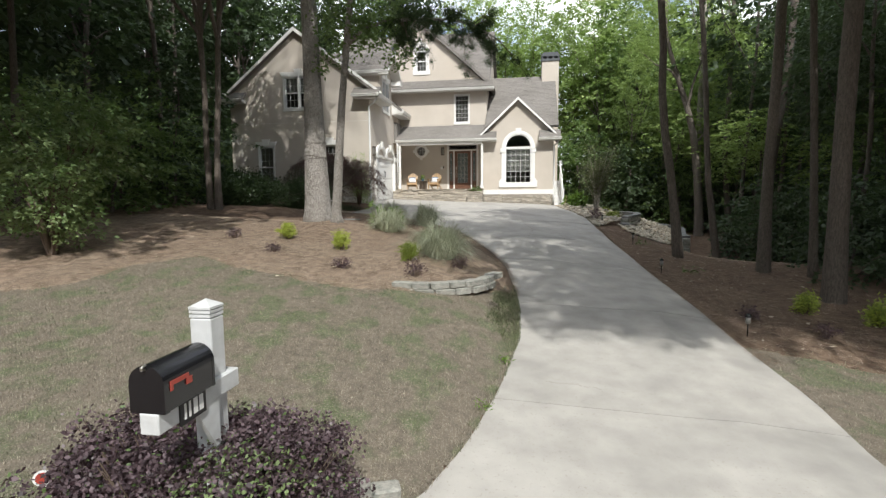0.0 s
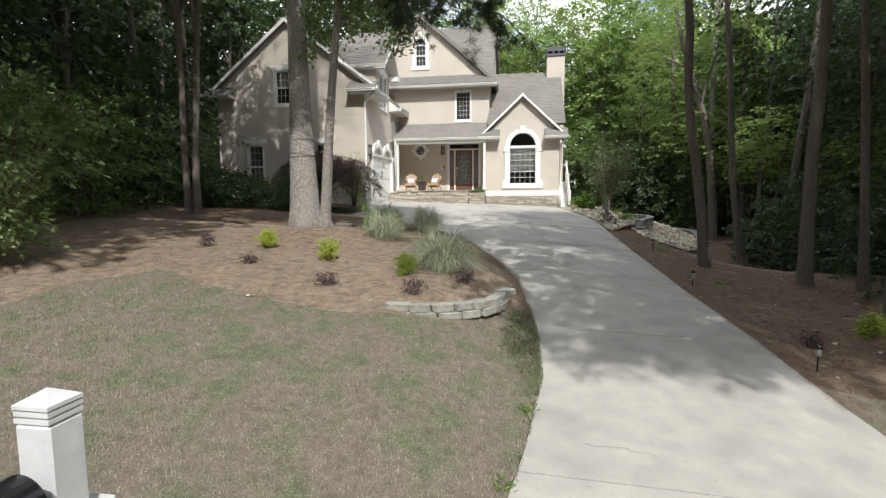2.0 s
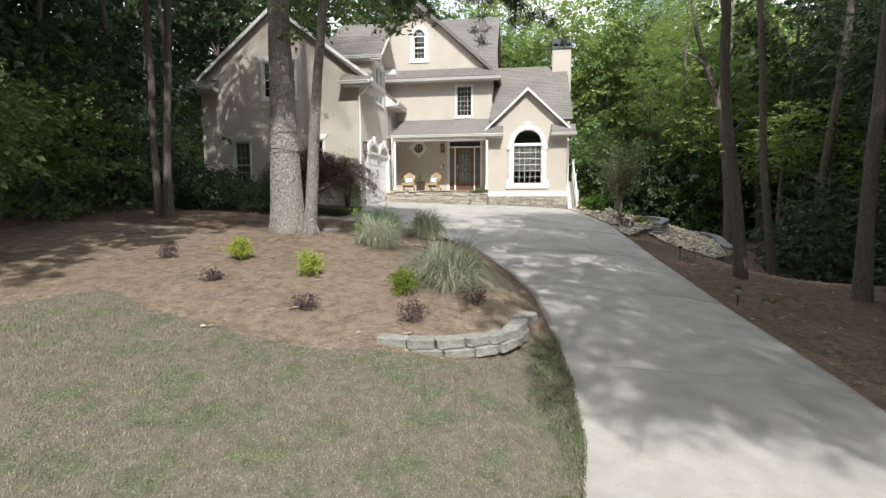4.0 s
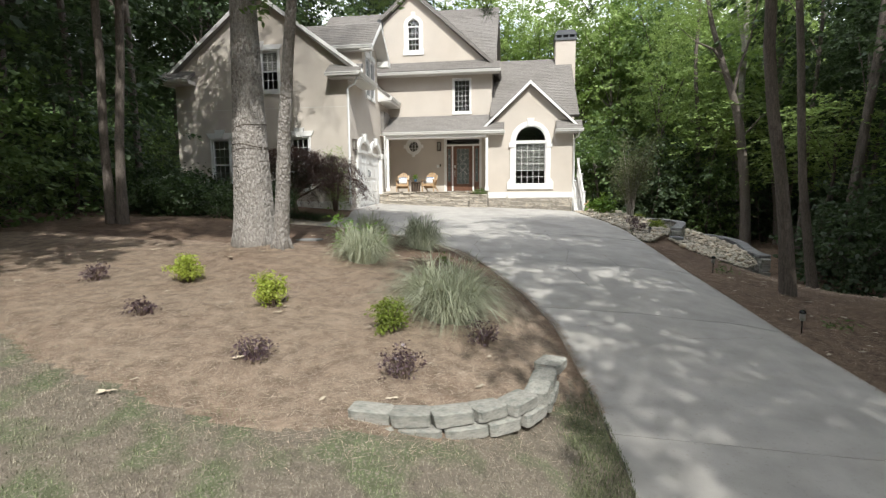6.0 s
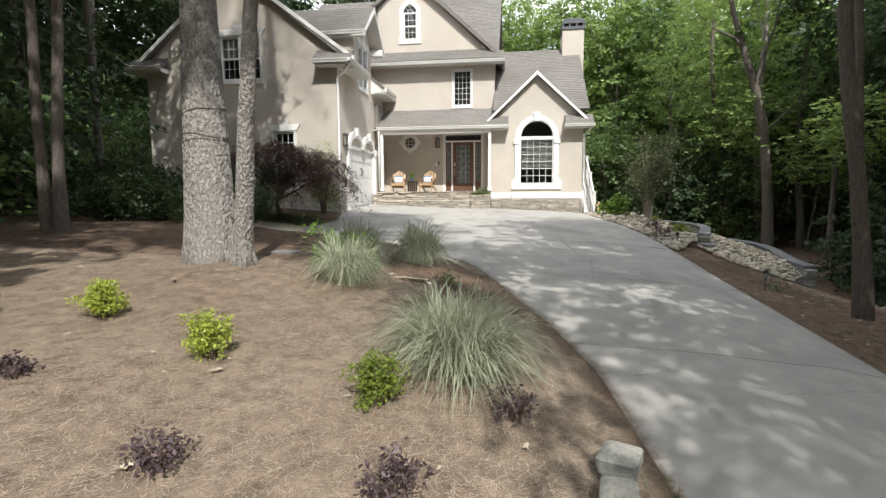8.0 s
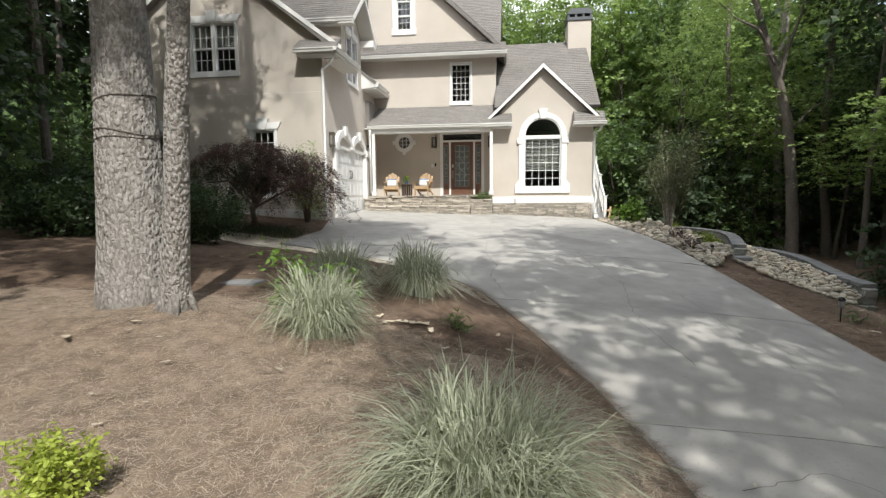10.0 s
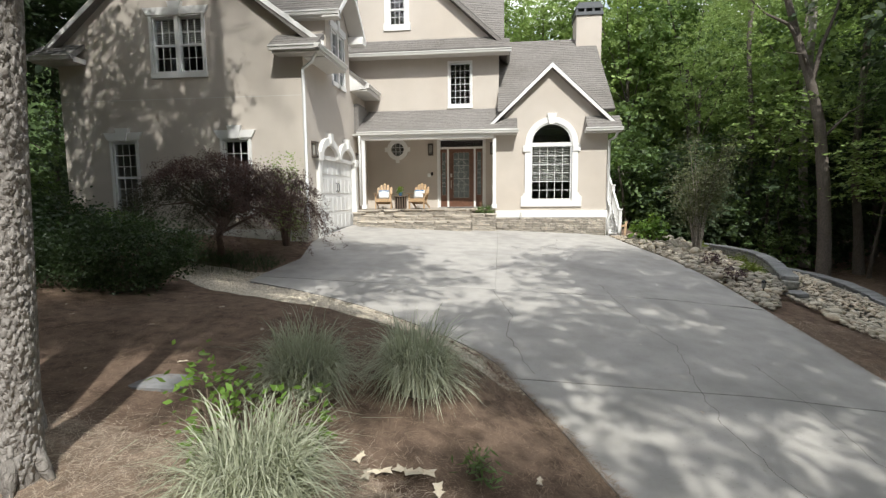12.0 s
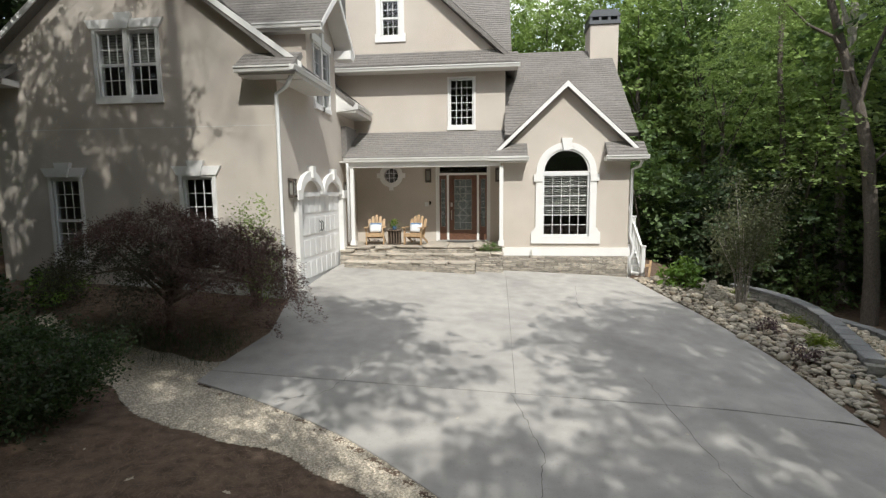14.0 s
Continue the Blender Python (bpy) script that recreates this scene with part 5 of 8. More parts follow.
# tall trees of the woods; each stand's leaf tone paints its light or shade
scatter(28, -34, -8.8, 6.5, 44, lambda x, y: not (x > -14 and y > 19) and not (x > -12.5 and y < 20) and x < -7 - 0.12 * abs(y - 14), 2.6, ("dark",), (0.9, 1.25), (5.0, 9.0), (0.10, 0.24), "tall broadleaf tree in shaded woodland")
# trees mostly out of view, added to keep the right woods in shade
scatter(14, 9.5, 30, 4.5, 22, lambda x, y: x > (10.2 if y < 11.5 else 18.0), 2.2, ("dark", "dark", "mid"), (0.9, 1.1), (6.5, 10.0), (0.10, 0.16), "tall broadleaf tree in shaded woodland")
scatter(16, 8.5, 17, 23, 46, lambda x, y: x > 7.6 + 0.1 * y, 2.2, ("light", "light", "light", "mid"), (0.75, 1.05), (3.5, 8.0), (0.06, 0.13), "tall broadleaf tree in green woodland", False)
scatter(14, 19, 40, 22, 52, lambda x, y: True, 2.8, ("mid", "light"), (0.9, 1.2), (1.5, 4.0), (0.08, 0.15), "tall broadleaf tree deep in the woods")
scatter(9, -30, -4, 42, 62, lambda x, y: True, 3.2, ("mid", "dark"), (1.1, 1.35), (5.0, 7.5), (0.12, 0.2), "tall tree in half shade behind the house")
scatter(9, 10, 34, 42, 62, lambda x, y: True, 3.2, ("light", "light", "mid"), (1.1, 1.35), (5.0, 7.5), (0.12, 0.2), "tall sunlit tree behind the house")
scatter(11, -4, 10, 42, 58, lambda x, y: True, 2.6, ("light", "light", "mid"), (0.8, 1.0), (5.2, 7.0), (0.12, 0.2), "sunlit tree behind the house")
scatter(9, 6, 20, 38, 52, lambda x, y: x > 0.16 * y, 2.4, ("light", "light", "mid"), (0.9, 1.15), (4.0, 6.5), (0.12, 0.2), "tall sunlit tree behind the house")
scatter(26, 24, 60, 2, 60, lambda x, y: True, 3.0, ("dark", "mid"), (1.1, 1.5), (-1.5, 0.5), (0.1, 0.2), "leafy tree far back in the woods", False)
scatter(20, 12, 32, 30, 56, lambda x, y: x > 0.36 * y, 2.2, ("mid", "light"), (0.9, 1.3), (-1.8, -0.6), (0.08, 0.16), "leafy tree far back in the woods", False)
scatter(16, -60, -24, 6, 60, lambda x, y: True, 3.0, ("dark",), (1.1, 1.5), (-1.5, 0.5), (0.1, 0.2), "leafy tree far back in the woods, darkened for shade", False)
# unseen trees added beyond the lawn to shade the ground and woods at left
tree(gz_plain(-7.9, 2.4), (-7.2, 3.4, 10.5), 0.22, 0.12, GREYBARK, [(CROWNS["far_dark"][0], (0.6, 0.2, 0.6), (1.1, 1.1, 0.66)), (CROWNS["far_dark"][1], (1.9, 2.0, 1.4), (0.85, 0.85, 0.7))], "tall tree added out of view to shade the ground at left")
for x, y in ((-8.6, 1.0), (-11.0, 4.2), (-13.5, 7.5), (-9.8, -2.4), (-13.0, 0.5), (-16.5, 4.0)):
    tree((x, y, height(x, y)), (x - 0.3, y + 0.2, height(x, y) + 10.5), 0.22, 0.12, GREYBARK, [(CROWNS["far_dark"][0], (-0.4, 0.2, 0.6), 1.1), (CROWNS["far_dark"][1], (0.2, 0.4, 3.4), 1.0)], "tall tree added out of view to shade the ground at left")
# unseen trees added behind the camera for reflections and shade
scatter(7, -30, 30, -34, -13, lambda x, y: math.hypot(x, y - 8) > 22, 5.5, ("mid", "light"), (1.0, 1.3), (5.0, 8.0), (0.12, 0.2), "tall unseen tree added across the road")
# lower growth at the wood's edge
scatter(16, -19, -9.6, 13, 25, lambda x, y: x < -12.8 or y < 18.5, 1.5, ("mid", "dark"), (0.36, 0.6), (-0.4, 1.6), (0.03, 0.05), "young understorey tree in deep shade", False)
scatter(20, -34, -16.0, 8, 50, lambda x, y: True, 2.4, ("dark",), (0.42, 0.7), (-0.6, 0.6), (0.03, 0.06), "young understorey tree, its leaves darkened for shade", False)
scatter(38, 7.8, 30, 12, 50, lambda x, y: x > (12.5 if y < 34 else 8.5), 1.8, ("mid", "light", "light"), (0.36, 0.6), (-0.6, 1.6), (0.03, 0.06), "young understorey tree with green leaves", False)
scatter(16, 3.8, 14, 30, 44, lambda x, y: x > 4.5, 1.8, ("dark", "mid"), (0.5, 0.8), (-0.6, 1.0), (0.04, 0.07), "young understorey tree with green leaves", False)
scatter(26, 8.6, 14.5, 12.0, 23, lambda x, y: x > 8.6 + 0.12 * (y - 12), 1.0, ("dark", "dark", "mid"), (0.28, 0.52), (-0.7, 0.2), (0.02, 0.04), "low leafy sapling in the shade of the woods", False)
# more trees added out of view for shade over the right woods
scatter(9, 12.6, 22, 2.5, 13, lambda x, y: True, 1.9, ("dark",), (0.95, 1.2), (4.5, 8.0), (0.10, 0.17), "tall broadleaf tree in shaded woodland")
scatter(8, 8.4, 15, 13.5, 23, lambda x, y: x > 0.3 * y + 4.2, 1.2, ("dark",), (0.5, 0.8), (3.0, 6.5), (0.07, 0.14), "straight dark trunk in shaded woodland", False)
# unseen trees added by the road, their crowns set to dapple the drive
tree((8.9, 4.0, height(8.9, 4.0)), (8.0, 4.0, 10.0), 0.24, 0.12, GREYBARK, [(CROWNS["airy"][0], (-2.2, -0.4, 0.3), 0.7), (CROWNS["airy"][1], (-3.1, -0.2, 0.4), 0.8), (CROWNS["airy"][0], (-5.7, 1.2, -0.4), 0.42), (CROWNS["dense"][1], (1.4, -0.8, 0.5), 1.0), (CROWNS["dense"][0], (0.7, 0.8, 0.6), 1.0), (CROWNS["dense"][0], (-3.1, -3.1, 0.2), 0.40), (CROWNS["dense"][1], (-1.7, -3.2, 0.3), 0.42), (CROWNS["airy"][0], (-0.7, -3.2, 0.3), 0.36)], "tall tree added out of view to shade the driveway")
tree((10.3, 7.8, height(10.3, 7.8)), (9.2, 7.8, 10.3), 0.24, 0.12, GREYBARK, [(CROWNS["airy"][1], (-4.1, -1.3, 0.0), 0.8), (CROWNS["airy"][0], (-6.2, 0.9, -0.2), 0.62), (CROWNS["dense"][1], (-7.6, 1.3, -0.6), 0.44), (CROWNS["dense"][0], (0.3, -0.6, 0.6), 1.0)], "tall tree added out of view to shade the driveway")


def gz(x, y, up=0.0):
    return (x, y, height(x, y) + up)


# trees that stand by themselves
# unseen tree whose five crowns are placed to shade the left woods
tree(gz(-12.4, 9.0), (-12.0, 9.4, 11.0), 0.2, 0.12, BROWNBARK, [(CROWNS["dense"][0], (1.4, -0.4, 0.4), 0.85), (CROWNS["dense"][1], (3.4, 1.2, 0.8), 0.8), (CROWNS["dense"][1], (-0.4, 2.4, 0.6), 0.95), (CROWNS["dense"][0], (1.9, 3.2, 1.4), 0.85), (CROWNS["dense"][0], (-2.6, 0.2, 0.6), 0.95)], "tall tree added out of view to shade the left woods", bend=0.3)
# crowns of these three added out of view to shade the drive
tree(gz(7.04, 11.37), (7.04, 11.52, 13.38), 0.16, 0.13, BROWNBARK, [(CROWNS["dense"][0], (-2.1, -2.0, -2.6), 0.78), (CROWNS["dense"][1], (-1.9, 0.9, -2.4), 0.72), (CROWNS["dense"][0], (0.4, -1.5, -2.6), 0.7)], "stout brown-barked tree beside the drive", bend=0.1, n=14)
tree(gz(5.29, 15.09), (4.1, 15.2, 10.32), 0.11, 0.075, BROWNBARK, [(CROWNS["airy"][1], (0.1, -2.1, 0.5), 0.6)], "slender leaning grey tree beside the drive", bend=0.3)
tree(gz(6.84, 13.78), (6.89, 13.93, 11.89), 0.12, 0.09, GREYBARK, [(CROWNS["airy"][0], (0.3, -1.3, 0.6), 0.75)], "grey tree at the wood's edge", bend=0.2)
tree(gz(7.67, 13.32), (7.22, 13.62, 10.89), 0.08, 0.06, BROWNBARK, [(CROWNS["dark"][0], (0.6, 0, 1.0), 0.55)], "thin dark tree at the wood's edge", bend=0.3)
# leaf tones below paint shade up to y 22 and sun beyond it
for x, y, r, lean, bark in ((10.96, 30.9, 0.17, -0.3, PALEBARK), (10.6, 22.6, 0.15, 0.9, BROWNBARK), (13.4, 15.2, 0.15, 0.3, BROWNBARK)):
    tree(gz(x, y), (x + lean, y + 0.2, 13.5), r, r * 0.6, bark, [(CROWNS["dark" if y < 22 else "light"][int(y) % 2], (0.6, 2.2, 0.6), 0.45)], "tall straight tree at the wood's edge", bend=0.3)
for x, y, z, k, bark in ((9.3, 30.6, 5.2, 0.62, GREYBARK), (11.6, 28.4, 3.6, 0.55, GREYBARK), (10.9, 24.6, 4.4, 0.5, BROWNBARK), (13.2, 23.4, 3.2, 0.55, GREYBARK), (12.4, 19.4, 4.2, 0.5, BROWNBARK), (14.2, 17.6, 2.8, 0.5, GREYBARK), (8.4, 33.5, 3.4, 0.55, GREYBARK)):
    tree(gz(x, y), (x + 0.2, y - 0.3, height(x, y) + z), 0.06, 0.03, bark, [(CROWNS["far_light" if y > 22 else "far_mid"][int(y) % 2], (-0.3, -0.4, 0.2), (k, k, k * 0.6))], "young tree with bright sunlit leaves at the wood's edge", bend=0.3)
for x, y, lean, r, bark in ((9.1, 31.5, -0.2, 0.11, GREYBARK), (11.8, 29.2, -0.3, 0.14, GREYBARK)):
    tree(gz(x, y), (x + lean, y + 0.2, 13.5), r, r * 0.6, bark, [(CROWNS["light"][int(y) % 2], (0.4, 2.4, 1.0), 0.5)], "tall straight tree at the wood's edge", bend=0.4)
tree(gz(7.38, 18.16), (6.1, 18.3, 12.0), 0.095, 0.06, BROWNBARK, [(CROWNS["mid"][0], (2.4, -1.6, 0.2), 0.5)], "slender dark tree at the wood's edge", bend=0.3)
# crowns right of the sight line get dark leaves in place of shade
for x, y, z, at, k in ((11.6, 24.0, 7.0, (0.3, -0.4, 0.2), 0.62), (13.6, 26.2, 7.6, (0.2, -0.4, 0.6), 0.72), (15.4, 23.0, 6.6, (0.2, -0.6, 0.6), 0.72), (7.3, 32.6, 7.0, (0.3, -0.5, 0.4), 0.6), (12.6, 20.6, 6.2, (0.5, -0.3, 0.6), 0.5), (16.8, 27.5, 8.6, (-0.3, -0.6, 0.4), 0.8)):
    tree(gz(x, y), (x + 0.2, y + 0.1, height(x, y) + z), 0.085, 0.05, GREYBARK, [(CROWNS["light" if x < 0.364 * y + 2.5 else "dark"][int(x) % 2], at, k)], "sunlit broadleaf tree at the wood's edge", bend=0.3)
# the forked tree beyond the garden wall
fork = thing("tree", gz(9.97, 28.06), "forked grey-brown tree beyond the garden wall", "tree", "woodland trees")
F0 = Vector(gz(9.97, 28.06))
bm = bmesh.new()
tube(bm, [F0 + Vector((0, 0, -0.25)), F0, (9.93, 28.06, 1.4), (9.80, 28.06, 3.0), (9.52, 28.06, 5.1), (9.20, 28.1, 6.4), (8.75, 28.1, 7.7), (8.28, 28.1, 9.2), (7.9, 28.0, 10.8)], [0.30, 0.23, 0.20, 0.185, 0.165, 0.14, 0.115, 0.095, 0.06], 12)
for limb, r in ((((9.22, 28.1, 6.3), (9.35, 28.0, 7.4), (9.7, 27.9, 8.6), (9.9, 27.8, 10.4)), 0.085), (((8.75, 28.1, 7.7), (8.3, 27.9, 8.2), (7.5, 27.7, 8.5), (6.7, 27.6, 9.2)), 0.07), (((9.6, 28.06, 4.6), (10.2, 27.8, 5.4), (10.9, 27.6, 5.9)), 0.05), (((9.05, 28.1, 6.9), (8.6, 27.6, 7.2), (8.0, 27.3, 7.2)), 0.04)):
    tube(bm, limb, [r * (1 - 0.8 * k / (len(limb) - 1)) for k in range(len(limb))], 7, False)
part("trunk", bm, GREYBARK, fork)
for mesh, at, sc in ((CROWNS["light"][0], (10.8, 28.4, 9.6), 0.5), (CROWNS["light"][1], (7.6, 28.6, 10.6), 0.5), (CROWNS["mid"][0], (11.2, 27.6, 6.0), 0.36), (CROWNS["light"][0], (6.8, 28.0, 9.0), 0.3)):
    ob = new("crown", mesh)
    ob.parent, ob.location, ob.scale = fork, Vector(at) - F0, (sc, sc, sc * 0.75)
# crowns added out of view to dapple the wing wall and darken the bed
tree(gz(-7.78, 14.28), (-7.9, 14.5, 9.1), 0.082, 0.07, BROWNBARK, [(CROWNS["fine"][0], (0.4, 2.6, 2.2), 0.66), (CROWNS["dense"][0], (0.6, -1.2, 2.4), 0.9), (CROWNS["dense"][1], (-2.0, -2.8, 2.3), 0.9)], "twin-stemmed grey tree on pine straw", bend=0.15)
tree(gz(-7.56, 14.33), (-7.4, 14.7, 8.9), 0.09, 0.07, BROWNBARK, [(CROWNS["fine"][1], (-1.9, 2.4, 2.6), 0.62), (CROWNS["dense"][0], (0.4, 1.6, 2.8), 0.6), (CROWNS["dense"][1], (1.6, -3.0, 2.6), 0.75)], "twin-stemmed grey tree on pine straw", bend=0.15)
tree(gz(-10.9, 19.0), (-11.5, 19.4, 12.4), 0.10, 0.08, BROWNBARK, [(PINECROWN, (0, 0, 1.5), 1.1)], "slim dark pine in the woods", "pine_tree", bend=0.15)
tree(gz(-12.2, 18.0), (-12.4, 18.2, 12.4), 0.10, 0.08, BROWNBARK, [(CROWNS["dark"][1], (0, 0, 0.5), 1.1)], "straight grey trunk in the woods", bend=0.2)

# the big pine and its slender neighbour
def stem_at(way, h):
    """Centre offset (x, y) and radius of a stem at height h; way: rows of (h, dx, dy, r)."""
    return tuple(lerp(h, [(row[0], row[k]) for row in way]) for k in (1, 2, 3))


def flakes(base, way, h0, h1, n, seed, size=1.0):
    """Loose bark plates on a stem: small uneven hexagons that stand off the wood along one edge."""
    r = np.random.default_rng(seed)
    verts, faces = [], []
    for i in range(n):
        h, t = r.uniform(h0, h1), r.uniform(0, 2 * math.pi)
        dx, dy, rad = stem_at(way, h)
        o = np.array([math.cos(t), math.sin(t), 0.0])
        w = np.array([-o[1], o[0], 0.0])
        p = np.array([base[0] + dx, base[1] + dy, base[2] + h]) + o * (rad + 0.001)
        su, sv = size * r.uniform(0.009, 0.027), size * r.uniform(0.018, 0.054)
        tip = r.uniform(0, 2 * math.pi)
        lift = size * r.uniform(0.0, 0.0042)
        ring_pts = []
        for k in range(6):
            a = k * math.pi / 3 + r.uniform(-0.3, 0.3)
            u, v = su * math.cos(a) * r.uniform(0.55, 1.3), sv * math.sin(a) * r.uniform(0.55, 1.3)
            out = lift * (0.5 + 0.5 * math.cos(a - tip)) - u * u / (2 * rad)
            ring_pts.append(p + w * u + np.array([0, 0, v]) + o * out)
        j = len(verts)
        verts += ring_pts + [q - o * 0.016 for q in ring_pts]
        faces += [(j, j + 1, j + 2, j + 3), (j, j + 3, j + 4, j + 5)] + [(j + k, j + 6 + k, j + 6 + (k + 1) % 6, j + (k + 1) % 6) for k in range(6)]
    return np.array(verts) - np.array(base), np.array(faces)


pine = thing("pine_tree", gz(-3.86, 12.80), "large pine with plated grey-brown bark and a cable round its trunk", "pine tree")
bm = bmesh.new()
P0 = Vector(gz(-3.86, 12.80))
hi = Vector((-4.45, 13.3, 20.5))
PINE = [(-0.25, 0.02, 0, 0.42), (0, 0, 0, 0.358), (0.2, -0.005, 0.01, 0.333), (0.5, -0.015, 0.03, 0.31), (0.9, -0.03, 0.05, 0.29), (1.7, -0.06, 0.085, 0.259), (2.4, -0.085, 0.12, 0.236), (3.1, -0.11, 0.155, 0.216), (4.0, -0.14, 0.2, 0.199), (6.0, -0.22, 0.3, 0.182), (11.0, -0.36, 0.45, 0.158), (15.0, -0.45, 0.52, 0.127), (19.0, -0.55, 0.55, 0.09)]
tube(bm, [P0 + Vector((dx, dy, h)) for h, dx, dy, r in PINE], [row[3] for row in PINE], 32)
for k in range(6):                     # root flares
    a = k * 1.05 + 0.3
    d = Vector((math.cos(a), math.sin(a), 0))
    c = P0
    tube(bm, [c + d * 0.22 + Vector((0, 0, 0.32)), c + d * 0.30 + Vector((0, 0, 0.08)), c + d * 0.37 + Vector((0, 0, -0.14))], [0.06, 0.075, 0.04], 7)
wood = part("trunk", bm, PINEBARK, pine)
v, f = flakes(tuple(P0), PINE, 0.02, 6.2, 9000, 3)
ob = new("bark_plates", cloud("bark_plates", v, f, FLAKE))
ob.parent = wood
tagged(ob, kind="stuff")
for z, tilt, thick in ((1.86, 0.05, 0.006), (1.57, -0.03, 0.007), (1.50, 0.02, 0.005)):
    dx, dy, r = stem_at(PINE, z)
    bm = bmesh.new()
    tube(bm, [P0 + Vector((dx + (r + 0.006) * math.cos(a), dy + (r + 0.006) * math.sin(a), z + tilt * math.cos(a) + 0.012 * math.sin(a * 3))) for a in [2 * math.pi * k / 28 for k in range(29)]], thick, 6, False)
    part("cable", bm, GREYBARK, pine, "weathered grey cable grown into the trunk")
for off, sc in (((0.3, 0.2, 0.5), 1.15), ((-1.0, 0.8, -2.4), 1.0), ((1.2, -0.2, -1.8), 0.9)):
    ob = new("crown", PINECROWN)
    ob.parent, ob.location, ob.scale = pine, hi + Vector(off) - P0, (sc, sc, sc * 0.8)
# unseen leafy crowns added overhead to deepen the shade on the bed
for mesh, at, sc in ((CROWNS["dense"][0], (-4.6, 13.0, 11.3), 0.75), (CROWNS["dense"][1], (-2.9, 10.4, 11.4), 0.7), (CROWNS["dense"][1], (-6.6, 12.6, 10.2), 0.8), (CROWNS["dense"][0], (-2.2, 13.0, 10.4), 0.7), (CROWNS["dense"][1], (-4.4, 14.4, 9.4), 0.7), (CROWNS["dense"][0], (-7.6, 15.0, 10.0), 0.7), (CROWNS["dense"][1], (-1.4, 14.6, 9.2), 0.5)):
    ob = new("crown", mesh)
    ob.parent, ob.location, ob.scale = pine, Vector(at) - P0, (sc, sc, sc * 0.7)
slim = thing("slender_tree", gz(-3.26, 12.60), "slender grey tree leaning beside the big pine", "tree")
bm = bmesh.new()
S0 = Vector(gz(-3.26, 12.60))
SLIM = [(-0.2, -0.04, -0.05, 0.1645), (0.0, -0.04, -0.05, 0.1372), (0.3, -0.02, -0.05, 0.1166), (0.75, 0.02, -0.05, 0.1081), (1.75, 0.09, -0.05, 0.0959), (2.95, 0.2, -0.05, 0.079), (3.6, 0.27, -0.04, 0.0752), (5.0, 0.42, 0.0, 0.0686), (7.0, 0.5, 0.1, 0.0611), (9.5, 0.55, 0.2, 0.047)]
tube(bm, [S0 + Vector((dx, dy, h)) for h, dx, dy, r in SLIM], [row[3] for row in SLIM], 18)
for a in (0.2, 2.4, 4.0, 5.3):
    d = Vector((math.cos(a), math.sin(a), 0))
    tube(bm, [S0 + d * 0.08 + Vector((-0.03, -0.05, 0.18)), S0 + d * 0.14 + Vector((-0.03, -0.05, 0.04)), S0 + d * 0.2 + Vector((-0.03, -0.05, -0.1))], [0.045, 0.035, 0.01], 6)
BR = [Vector(p) for p in ((-2.86, 12.55, 5.65), (-2.55, 12.6, 5.95), (-2.0, 12.55, 6.08), (-1.2, 12.35, 6.02), (-0.4, 12.1, 5.88), (0.2, 11.95, 5.65), (0.75, 11.85, 5.25))]
tube(bm, BR, [0.05, 0.045, 0.04, 0.034, 0.028, 0.02, 0.008], 7)
wood = part("trunk", bm, PINEBARK, slim)
v, f = flakes(tuple(S0), SLIM, 0.02, 5.5, 4600, 5, 0.8)
ob = new("bark_plates", cloud("bark_plates", v, f, FLAKE))
ob.parent = wood
tagged(ob, kind="stuff")
twigs, tips = bmesh.new(), []
tw = random.Random(3)
for k in range(46):
    s = tw.uniform(0.36, 1.0) * (len(BR) - 1)
    i = min(len(BR) - 2, int(s))
    p = BR[i].lerp(BR[i + 1], s - i)
    d = Vector((tw.uniform(-0.2, 0.75), tw.uniform(-0.7, 0.5), tw.uniform(-1.15, 0.4)))
    q = p + d * tw.uniform(0.4, 1.05)
    tube(twigs, [p, p.lerp(q, 0.5) + Vector((0, 0, 0.06)), q], [0.012, 0.008, 0.003], 4, False)
    for _ in range(5):
        u = tw.uniform(0.45, 1.0)
        tips.append(tuple(p.lerp(q, u) + Vector((tw.uniform(-0.1, 0.1), tw.uniform(-0.1, 0.1), tw.uniform(-0.08, 0.08))) - S0))
part("twig", twigs, TWIG, slim)
v, f = needle_mesh(13000, tips, 0.17, 0.03)
ob = new("needles", cloud("needles", v, f, LEAF_NEEDLE))
ob.parent = slim
slim_leaf = []
for k in range(60):
    slim_leaf.append((tw.uniform(-0.5, 1.7), tw.uniform(-0.7, 1.3), tw.uniform(3.4, 5.0)))
v, f = leaves([c for c in slim_leaf if c[2] > 4.3 - 0.7 * abs(c[0] - 0.6)], 0.15, 2300, 0.11, 0.5, 0.4)
ob = new("foliage", cloud("foliage", v, f, LEAF_MID))
ob.parent = slim
# unseen crowns added over the lawn and bed to cast shade
for mesh, at, sc in ((CROWNS["airy"][0], (3.0, -0.9, 9.0), 0.58), (CROWNS["dense"][1], (2.6, -3.8, 8.3), 0.42), (CROWNS["dense"][1], (0.9, -3.2, 8.8), 0.40), (CROWNS["dense"][0], (3.7, -4.6, 8.3), 0.36), (CROWNS["dense"][0], (1.3, -4.4, 8.6), 0.34), (CROWNS["dense"][1], (5.9, -8.2, 9.2), 0.36), (CROWNS["dense"][0], (3.75, -6.1, 9.5), 0.34), (CROWNS["dense"][1], (0.6, -5.8, 9.7), 0.33)):
    ob = new("crown", mesh)
    ob.parent, ob.location, ob.scale = slim, at, (sc, sc, sc * 0.6)
ob = new("crown", CROWNS["mid"][0])
